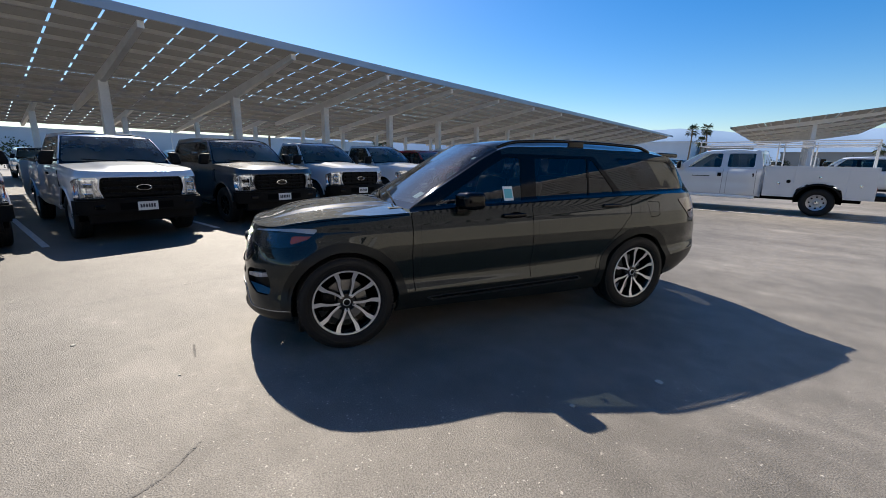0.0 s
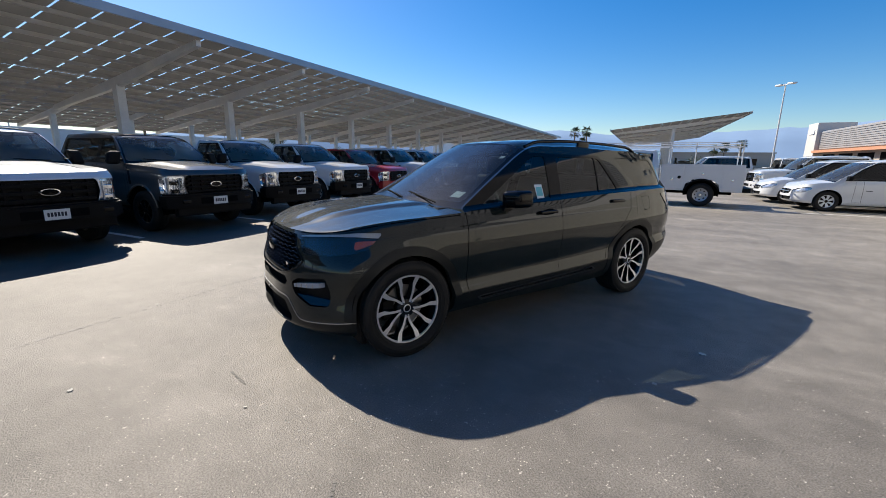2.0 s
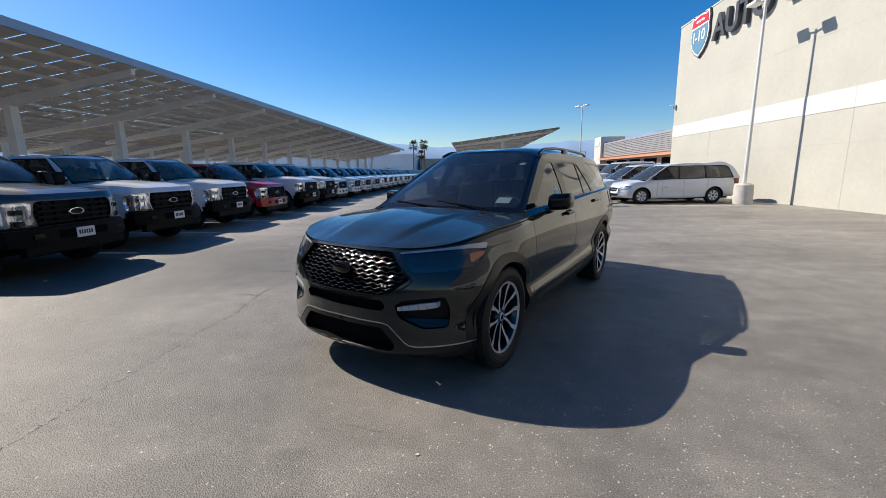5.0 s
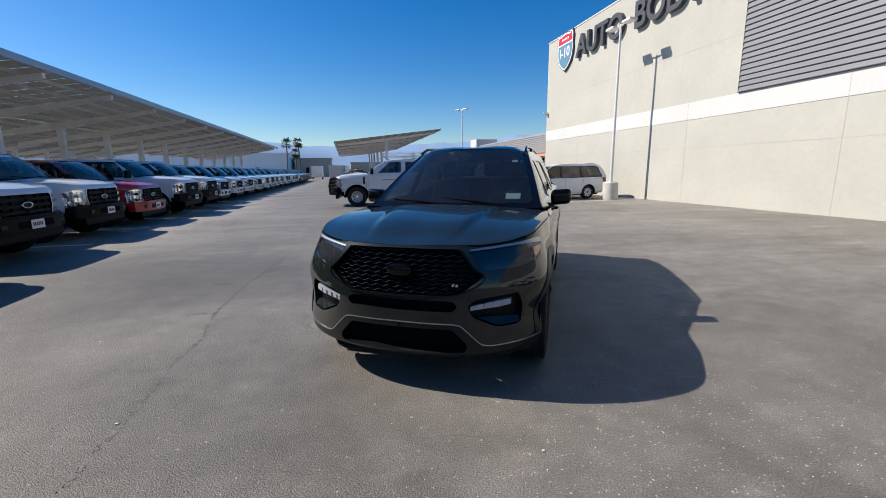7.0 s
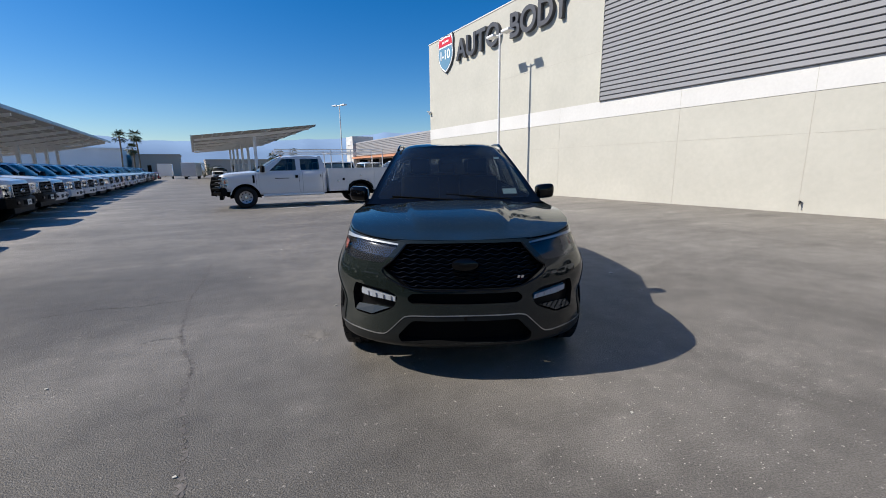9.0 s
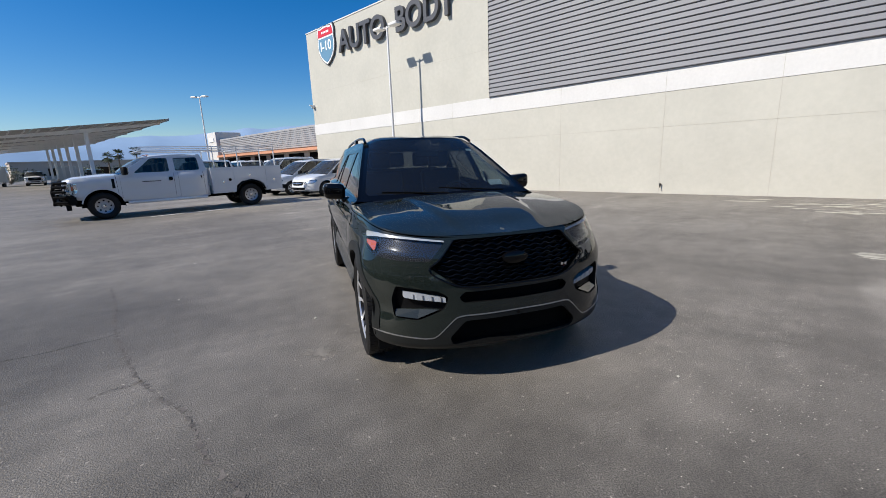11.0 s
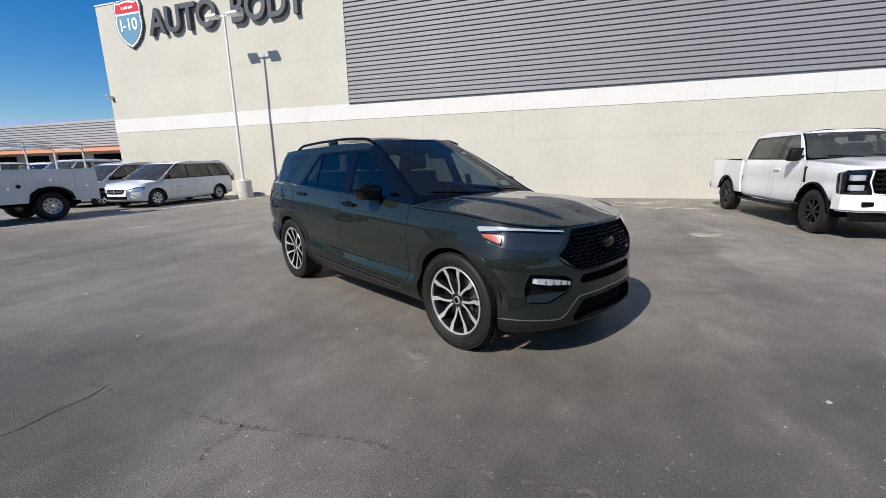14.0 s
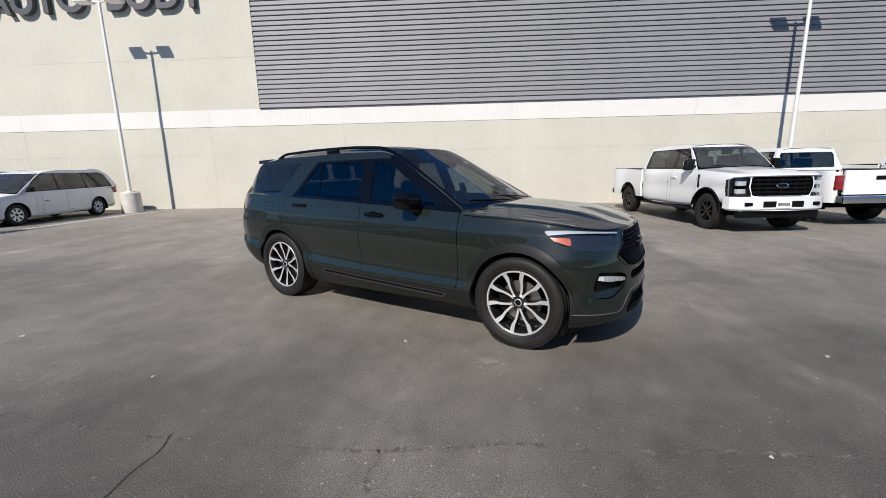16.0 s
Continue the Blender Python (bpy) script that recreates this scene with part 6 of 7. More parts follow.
    two = lambda s: s.joined()
    two(flank).ob("body", paint, root)
    two(Skin.grid(G, flip=True).split(disc2(xa, R, 0.54, wide))[1].split(lambda P: nose - 0.42 - P[:, 0])[1].offset(-0.02)).ob("inner_shell", DARK, root)
    # hood
    iy = int(np.argmin(np.abs(edge[:50, 1] - 0.86)))
    ik = int(np.argmin(np.abs(edge[:, 0] - ws_foot - 0.02)))
    n = 16
    top = curve([(ws_foot + 0.14, 0, 1.40 + dz), (ws_foot + 0.1, 0.5, 1.39 + dz), tuple(edge[ik])], n)
    left = curve([tuple(edge[0]), (nose - 0.18, 0, 1.29 + dz), (xa + 0.2, 0, 1.355 + dz), (ws_foot + 0.14, 0, 1.40 + dz)], 20)
    H = coons(curve(edge[: iy + 1], n), top, left, curve(edge[iy : ik + 1], 20))
    u = np.linspace(0, 1, 21)[:, None]
    H[:, :, 2] += 0.03 / (1 + np.exp(-(0.52 - H[:, :, 1]) / 0.03)) * np.clip(u / 0.2, 0, 1) * np.clip((1.02 - u) / 0.15, 0, 1)
    hood = Skin.grid(H)
    if hood.N[:, 2].mean() < 0:
        hood = Skin.grid(H, flip=True)
    two(hood).ob("hood", paint, root)
    # grille and lamps
    gm = BLACK if style in ("work", "dark") else (CHROME if style == "bright" else paint)
    two(grille.offset(-0.06).rim(-0.06)).ob("grille_backing", BLACK, root, "black grille backing")
    bars = 3 if style == "work" else 4
    for i in range(bars):
        z = gz0 + 0.03 + (gz1 - gz0 - 0.06) * (i + 0.5) / bars
        hh = 0.030 if style == "work" else 0.022
        part("grille_bar", box((nose - 0.09, -0.60, z - hh), (nose - 0.018, 0.60, z + hh), 0.01), BLACK, root)
    for y in () if lite else (-0.5, -0.3, 0.3, 0.5):
        part("grille_post", box((nose - 0.085, y - 0.012, gz0), (nose - 0.03, y + 0.012, gz1)), BLACK, root)
    e = part("badge", lathe([(0, 0.012), (0.115, 0.010), (0.13, 0.0), (0, -0.02)], 24, "Z"), BLUE_DARK if style != "dark" else GLOSS_BLACK, root, "dark oval badge with a bright rim", True)
    part("badge_rim", lathe([(0.104, 0.0095), (0.110, 0.0165), (0.128, 0.015), (0.136, 0.0)], 24, "Z"), CHROME, e, "", True)
    e.matrix_basis = Matrix.Translation((nose - 0.012, 0, (gz0 + gz1) / 2 + 0.01)) @ pose(0, 0, 0, 0, 90, 0) @ Matrix.Diagonal((0.42, 1, 1, 1))
    f = part("field", lathe([(0, 0.0145), (0.10, 0.0125)], 24, "Z"), GLOSS_BLACK if style != "dark" else BLACK, e, "", True)
    for k in (1, -1):
        M = (lambda s: s) if k > 0 else (lambda s: s.mirror())
        h = M(lamp.offset(-0.045).rim(-0.045)).ob("headlamp", LAMP_CHROME if style != "dark" else GLOSS_BLACK, root, "tall chrome headlamp" if style != "dark" else "dark headlamp")
        for i in range(0 if lite or style == "dark" else 3):
            y = 0.735 + 0.085 * i
            part("rib", box((nose - 0.16 - 0.03 * i, k * y - 0.006, gz0 + 0.02), (nose - 0.075 - 0.045 * i, k * y + 0.006, gz1 - 0.05), 0.003), LAMP_IN, h)
        for i in range(0 if lite else 2):
            z = gz0 + 0.09 + 0.16 * i
            part("projector", box((nose - 0.20, k * 0.80 - 0.07, z - 0.035), (nose - 0.085, k * 0.80 + 0.07, z + 0.035), 0.012), GLOSS_BLACK if style != "work" else CHROME, h)
        if lamp_amber and style == "work":
            part("marker", box((nose - 0.26, k * 0.955 - 0.012, gz0 + 0.14), (nose - 0.22, k * 0.955 + 0.003, gz1 - 0.14), 0.01), AMBER, h, "amber marker")
        if style == "dark":
            for i in range(2):
                z = gz0 + 0.095 + 0.165 * i
                part("lamp_unit", box((nose - 0.16, k * 0.80 - 0.10, z - 0.045), (nose - 0.068, k * 0.80 + 0.085, z + 0.045), 0.012), LED, h, "white lamp unit")
            ring = [(0.0, gz1 + 0.012, 0.0), (0.40, gz1 + 0.012, 0.01), (0.72, gz1 + 0.008, 0.045), (0.92, gz1 - 0.0, 0.15), (0.975, gz1 - 0.06, 0.24), (0.965, gz0 - 0.03, 0.23), (0.90, gz0 - 0.042, 0.135), (0.62, gz0 - 0.04, 0.035), (0.40, gz0 - 0.012, 0.01), (0.0, gz0 - 0.012, 0.0)]
            part("grille_surround", tube([(nose - d + 0.004, k * y, z) for y, z, d in ring], 0.013, 6), SATIN, root, "satin silver grille surround", True)
        M(lamp.offset(0.001)).ob("lens", LENS, h, "clear lens")
        # arch lip
        lip = bmesh.new()
        pts = [(xa + 0.535 * math.cos(a), k * 1.0, R + 0.535 * math.sin(a)) for a in np.linspace(math.radians(12), math.radians(168), 20)]
        add_tube(lip, pts, 0.022, 6)
        part("wheel_arch_trim", lip, paint if style != "dark" else BLACK, root, "", True)
        part("wheel_liner", lathe([(0.1, 0), (0.545, 0.0), (0.55, 0.34)], 28, "Y", 190), DARK, root).matrix_basis = Matrix.Translation((xa, k * 0.60, R)) @ Matrix.Diagonal((1, k, 1, 1))
        # tow mirror
        bm = box((ws_foot - 0.17, 0.99, 1.35 + dz), (ws_foot - 0.04, 1.19, 1.61 + dz), 0.05, 4)
        for v in bm.verts:
            v.co.x -= 0.25 * (v.co.y - 0.99)
            v.co.y = k * (v.co.y - 0.06 * max(0, v.co.z - 1.5 - dz) / 0.1)
        mh = part("mirror", bm, BLACK, root, "tall black tow mirror", True, 60)
        part("mirror_glass", box((ws_foot - 0.232, k * 1.015, 1.40 + dz), (ws_foot - 0.214, k * 1.155, 1.57 + dz), 0.004), CHROME, mh)
        part("arm", box((ws_foot - 0.13, k * 0.86, 1.41 + dz), (ws_foot - 0.07, k * 1.02, 1.46 + dz), 0.012), BLACK, mh)
        for x in [xa - 1.90, xa - 2.80] if stretch else [ws_foot - 0.86] + ([rear + 0.42] if cab == "crew" else []):
            half, tall = (0.055, 0.055) if stretch else (0.11, 0.02)
            part("handle", box((x - half, k * 1.005 - 0.02, 1.165 - tall + dz), (x + half, k * 1.005 + 0.02, 1.175 + tall + dz), 0.014), paint if style != "work" else BLACK, root)
        None if lite else part("fender_vent", box((ws_foot + 0.16, k * 0.995 - 0.012, 0.95), (ws_foot + 0.24, k * 0.995 + 0.012, 1.25 + dz), 0.01), BLACK, root)
        if style != "work":
            part("running_board", box((rear + 0.1, k * 0.95 - 0.1, 0.40), (ws_foot - 0.05, k * 0.95 + 0.1, 0.45), 0.02), BLACK, root)
    # bumper
    bmat = bumper or BLACK
    bm = bmesh.new()
    pl = [(nose + 0.09, 0), (nose + 0.08, 0.55), (nose + 0.02, 0.85), (nose - 0.12, 1.0), (nose - 0.30, 1.02), (nose - 0.30, 0.93), (nose - 0.16, 0.88), (nose - 0.06, 0.5), (nose - 0.06, 0)]
    pl = pl + [(x, -y) for x, y in pl[-2:0:-1]]
    add_prism(bm, [(x, y, 0.50 + dz) for x, y in pl], (0, 0, 0.29))
    bmesh.ops.bevel(bm, geom=[e for e in bm.edges if abs(e.verts[0].co.z - e.verts[1].co.z) < 0.01], offset=0.035, segments=2, affect="EDGES")
    part("bumper", bm, bmat, root, "front bumper", True)
    part("bumper_opening", box((nose + 0.02, -0.42, 0.575 + dz), (nose + 0.094, 0.42, 0.70 + dz), 0.01), BLACK if bmat != BLACK else DARK, root)
    part("air_dam", box((nose - 0.15, -0.85, 0.34 + dz), (nose - 0.02, 0.85, 0.52 + dz), 0.03), BLACK, root)
    for k in (1, -1):
        part("fog_lamp", box((nose - 0.02, k * 0.70 - 0.08, 0.60 + dz), (nose + 0.068, k * 0.70 + 0.08, 0.68 + dz), 0.015), GLOSS_BLACK, root)
    if plate and not lite:
        p = part("licence_plate", box((nose + 0.096, -0.16, 0.55 + dz), (nose + 0.104, 0.16, 0.71 + dz), 0.004), PLATE, root, "white dealer plate")
        for i in range(6):
            part("plate_mark", box((nose + 0.1042, -0.125 + 0.042 * i, 0.60 + dz), (nose + 0.1052, -0.096 + 0.042 * i, 0.665 + dz)), INK, p)
    # glazed cab
    zr = 1.93 + dz
    b = [(rear - 0.1, 1.36 + dz), (ws_foot, 1.36 + dz), (nose, 1.36 + dz)]
    top_rows = [(rear, 1.45 + dz), (rear + 0.10, zr - 0.05), (rear + 0.3, zr), (head - 0.3, zr + 0.015), (head, zr - 0.02), ((head + ws_foot) / 2, 1.69 + dz), (ws_foot, 1.365 + dz)]
    g0 = ws_foot - 0.22
    zt = zr - 0.07
    if cab == "regular":
        panes = [[(g0, 1.40 + dz), (ws_foot - 0.95, 1.41 + dz), (ws_foot - 0.97, zt), (head + 0.04, zt)], [(rear + 0.50, 1.44 + dz), (rear + 0.17, 1.44 + dz), (rear + 0.22, zt), (rear + 0.52, zt)]]
    elif cab == "super":
        panes = [[(g0, 1.40 + dz), (ws_foot - 0.95, 1.41 + dz), (ws_foot - 0.97, zt), (head + 0.04, zt)], [(ws_foot - 1.09, 1.42 + dz), (rear + 0.18, 1.44 + dz), (rear + 0.24, zt), (ws_foot - 1.1, zt)]]
    elif stretch:
        panes = [[(xa - 0.90, 1.40), (xa - 1.90, 1.41), (xa - 1.90, zt), (head - 0.02, zt)], [(xa - 2.08, 1.42), (xa - 2.82, 1.43), (xa - 2.80, zt), (xa - 2.08, zt)]]
    else:
        panes = [[(g0, 1.40 + dz), (ws_foot - 0.95, 1.41 + dz), (ws_foot - 0.97, zt), (head + 0.04, zt)], [(ws_foot - 1.09, 1.42 + dz), (rear + 0.22, 1.43 + dz), (rear + 0.26, zt), (ws_foot - 1.1, zt)]]
    trim = [(ws_foot - 0.12, 1.37 + dz), (rear + 0.12, 1.38 + dz), (rear + 0.18, zt + 0.03), (head + 0.02, zt + 0.03)]
    cabin(root, paint, top_rows, rear, ws_foot, b, 0.945, 0.28, panes, 0.05, head, True, None if stretch else trim)
    None if lite else seats(root, [(head - 0.15, 0.95 + dz)] + ([(head - 1.15, 0.95 + dz)] if cab == "crew" else []))
    part("dashboard", box((head + 0.2, -0.85, 1.0), (ws_foot + 0.05, 0.85, 1.33 + dz), 0.05), BLACK, root)
    for a_, b_ in () if lite else (((ws_foot + 0.11, 0.6), (ws_foot + 0.04, 0.05)), ((ws_foot + 0.12, -0.05), (ws_foot + 0.05, -0.6))):
        part("wiper", tube([(a_[0], a_[1], 1.42 + dz), (b_[0], b_[1], 1.455 + dz)], 0.010, 6), BLACK, root)
    for y in (-0.5, -0.25, 0.0, 0.25, 0.5) if stretch else ():
        part("roof_marker", box((head - 0.04, y - 0.04, zr + 0.03), (head + 0.03, y + 0.04, zr + 0.062), 0.008), AMBER, root)
    # bed
    bx0, bx1, zb0, zb1 = tail, rear - 0.05, 0.55, 1.39 + dz
    bedp = [(bx1, 0.99), ((bx0 + bx1) / 2, 1.0), (bx0 + 0.05, 0.985), (bx0, 0.93)]
    c = curve(bedp, 40)
    zz = np.linspace(zb0, zb1, 16)
    B = np.zeros((16, 41, 3))
    B[:, :, 0], B[:, :, 2] = c[:, 0], zz[:, None]
    B[:, :, 1] = c[:, 1] - 0.03 * np.abs((zz[:, None] - 1.0) / 0.45) ** 2.5
    bed = Skin.grid(B, flip=True)
    _, bed = bed.split(disc2(-xa, R, 0.53))
    for s_ in (bed, bed.mirror()):
        s_.ob("bed_side", paint, root, "cargo bed side", 0.05)
    for k in (1, -1):
        part("bed_rail", box((bx0 + 0.02, k * 0.93 - 0.05, zb1 - 0.03), (bx1 - 0.01, k * 0.93 + 0.05, zb1 + 0.012), 0.012), BLACK, root)
        part("wheel_liner", lathe([(0.1, 0), (0.545, 0.0), (0.55, 0.34)], 28, "Y", 190), DARK, root).matrix_basis = Matrix.Translation((-xa, k * 0.60, R)) @ Matrix.Diagonal((1, k, 1, 1))
        part("tail_lamp", box((bx0 - 0.012, k * 0.90 - 0.085, 0.95 + dz), (bx0 + 0.12, k * 0.90 + 0.085, 1.28 + dz), 0.02), TAIL, root, "red tail lamp", True)
        lip = bmesh.new()
        add_tube(lip, [(-xa + 0.535 * math.cos(a), k * 1.0, R + 0.535 * math.sin(a)) for a in np.linspace(math.radians(18), math.radians(162), 20)], 0.02, 6)
        part("wheel_arch_trim", lip, paint if style != "dark" else BLACK, root, "", True)
    part("bed_front", box((bx1 - 0.04, -0.9, 0.7), (bx1, 0.9, zb1 - 0.02)), paint, root)
    part("bed_floor", box((bx0, -0.92, 0.80), (bx1, 0.92, 0.86)), BLACK, root)
    tg = part("tailgate", box((bx0 - 0.03, -0.81, 0.74), (bx0 + 0.04, 0.81, zb1), 0.015), paint, root, "closed tailgate", True)
    part("handle", box((bx0 - 0.042, -0.14, zb1 - 0.22), (bx0 - 0.02, 0.14, zb1 - 0.13), 0.01), BLACK, tg)
    part("rear_bumper", box((bx0 - 0.20, -0.95, 0.55), (bx0 + 0.02, 0.95, 0.72), 0.03), BLACK if style in ("work", "dark") else CHROME, root)
    part("chassis", box((tail + 0.2, -0.48, 0.42), (nose - 0.25, 0.48, 0.62), 0.03), DARK, root)
    part("axle", cyl((-xa, -0.8, R), (-xa, 0.8, R), 0.07), DARK, root)
    part("axle", cyl((xa, -0.8, R), (xa, 0.8, R), 0.06), DARK, root)
    wheels_on(root, (xa, -xa), 0.845, R, r, 0.26, "plain" if lite else wheel)
    root["nose"] = nose
    return root


def van():
    root = thing("minivan", pose(0, 0, 0), "white minivan with steel wheels parked by the wall", "van")
    xa, R = 1.54, 0.335
    nose, tail = 2.48, -2.62
    plan = [(nose, 0), (nose - 0.03, 0.35), (nose - 0.13, 0.65), (nose - 0.36, 0.88), (nose - 0.8, 0.965), (0.6, 0.99), (-1.0, 0.99), (-2.1, 0.965), (tail + 0.16, 0.86), (tail + 0.02, 0.5), (tail, 0)]
    belt = [(tail - 0.1, 1.06), (0.8, 0.995), (1.4, 0.965), (2.0, 0.89), (nose + 0.1, 0.76)]
    lo = [(tail - 0.1, 0.30), (1.8, 0.24), (nose + 0.1, 0.27)]
    lv = [lo, [(x, z + 0.07) for x, z in lo]] + [[(x, a + (b - a) * f) for x, a, b in ((tail - 0.1, 0.37, 1.06), (0.8, 0.31, 0.995), (nose + 0.1, 0.34, 0.76))] for f in (0.2, 0.45, 0.7, 0.88)] + [belt]
    G = side_loft(plan, 110, lv, [0.08, 0.01, 0.0, 0.02, 0.05, 0.10, 0.17], [0.06, 0.015, 0.01, 0.0, 0.0, 0.012, 0.05], [0.06, 0.0, 0.0, 0.0, 0.02, 0.03, 0.05], 3)
    edge = G[-1]
    flank = Skin.grid(G, flip=True)
    wide = lambda P: P[:, 1] > 0.5
    for s in (xa, -xa):
        _, flank = flank.split(disc2(s, R, 0.385, wide))
    face = lambda P: P[:, 0] > 1.6
    Q = lambda f: (lambda P: f(np.c_[P[:, 1] - P[:, 0], P[:, 1], P[:, 2], P[:, 0]]))
    lamp, flank = flank.split(Q(poly2([(-1.92, 0.66), (-1.9, 0.56), (-1.3, 0.60), (-1.05, 0.72), (-1.1, 0.79), (-1.5, 0.76)], 0, 2, 0.03, lambda P: P[:, 3] > 1.5)))
    grille, flank = flank.split(poly2([(-0.2, 0.69), (0.45, 0.69), (0.38, 0.53), (-0.2, 0.51)], 1, 2, 0.03, face))
    intake, flank = flank.split(poly2([(-0.2, 0.44), (0.55, 0.44), (0.5, 0.33), (-0.2, 0.32)], 1, 2, 0.03, face))
    for l in ([(0.88, 1.3), (0.92, 0.35)], [(-0.22, 1.3), (-0.22, 0.35)], [(-1.28, 1.3), (-1.2, 0.7)]):
        _, flank = strip(flank, along([(z, x) for x, z in l], 0, 2), 0.004, lambda P: (P[:, 1] > 0.5) & (np.abs(P[:, 0] - l[0][0]) < 0.2) & (P[:, 2] > 0.33))
    two = lambda s: s.joined()
    two(flank).ob("body", WHITE, root)
    two(Skin.grid(G, flip=True).split(disc2(xa, R, 0.39, wide))[1].split(disc2(-xa, R, 0.39, wide))[1].split(lambda P: 1.45 - P[:, 0])[1].offset(-0.02)).ob("inner_shell", DARK, root)
    for s, m in ((grille, BLACK), (intake, BLACK)):
        two(s.offset(-0.04).rim(-0.04)).ob("grille", m, root, "black grille")
    part("grille_bar", box((nose - 0.075, -0.36, 0.60), (nose - 0.02, 0.36, 0.63), 0.01), CHROME, root)
    part("grille_bar", box((nose - 0.075, -0.02, 0.52), (nose - 0.02, 0.02, 0.69), 0.008), CHROME, root)
    iy, ik = int(np.argmin(np.abs(edge[:50, 1] - 0.72))), int(np.argmin(np.abs(edge[:, 0] - 1.42)))
    top = curve([(1.62, 0, 1.02), (1.56, 0.5, 1.01), tuple(edge[ik])], 14)
    H = coons(curve(edge[: iy + 1], 14), top, curve([tuple(edge[0]), (2.1, 0, 0.90), (1.62, 0, 1.02)], 16), curve(edge[iy : ik + 1], 16))
    hood = Skin.grid(H)
    if hood.N[:, 2].mean() < 0:
        hood = Skin.grid(H, flip=True)
    two(hood).ob("hood", WHITE, root)
    for k in (1, -1):
        M = (lambda s: s) if k > 0 else (lambda s: s.mirror())
        h = M(lamp.offset(-0.03)).ob("headlamp", LAMP_IN, root)
        M(lamp.offset(0.001)).ob("lens", LENS, h)
        part("mirror", box((1.05, k * 0.98, 1.02), (1.17, k * 1.17, 1.18), 0.035, 3), BLACK, root, "black door mirror", True)
        part("tail_lamp", box((tail + 0.03, k * 0.88 - 0.05, 0.82), (tail + 0.20, k * 0.88 + 0.03, 1.12), 0.025), TAIL, root, "red tail lamp", True)
        for x in (-0.05, -0.42):
            part("handle", box((x - 0.1, k * 0.985 - 0.015, 0.845), (x + 0.1, k * 0.985 + 0.02, 0.875), 0.012), WHITE, root)
        part("door_lettering", box((0.15, k * 0.991 - 0.002, 0.70), (0.62, k * 0.991 + 0.002, 0.725)), GREY, root, "unreadable grey lettering")
        for s in (xa, -xa):
            part("wheel_liner", lathe([(0.1, 0), (0.395, 0.0), (0.40, 0.3)], 24, "Y", 190), DARK, root).matrix_basis = Matrix.Translation((s, k * 0.62, R)) @ Matrix.Diagonal((1, k, 1, 1))
    b = [(tail, 1.055), (-1.0, 1.025), (0.8, 0.992), (1.45, 0.96)]
    rows = [(tail + 0.02, 1.08), (tail + 0.25, 1.52), (tail + 0.45, 1.66), (-1.2, 1.70), (0.0, 1.68), (0.35, 1.62), (0.9, 1.31), (1.42, 0.97)]
    panes = [[(1.10, 1.04), (0.02, 1.06), (-0.02, 1.58), (0.36, 1.56), (0.72, 1.37)], [(-0.06, 1.06), (-1.12, 1.08), (-1.12, 1.60), (-0.10, 1.59)], [(-1.20, 1.08), (-2.28, 1.11), (-2.12, 1.50), (-1.95, 1.57), (-1.20, 1.60)]]
    trim = [(1.18, 1.015), (-2.36, 1.075), (-2.16, 1.55), (-1.95, 1.615), (0.38, 1.60), (0.75, 1.39)]
    cabin(root, WHITE, rows, tail + 0.02, 1.42, b, 0.94, 0.26, panes, 0.04, 0.35, True, trim, PRIVACY)
    part("chassis", box((-2.3, -0.7, 0.2), (2.2, 0.7, 0.4), 0.03), DARK, root)
    wheels_on(root, (xa, -xa), 0.83, R, 0.205, 0.22, "cover")
    return root


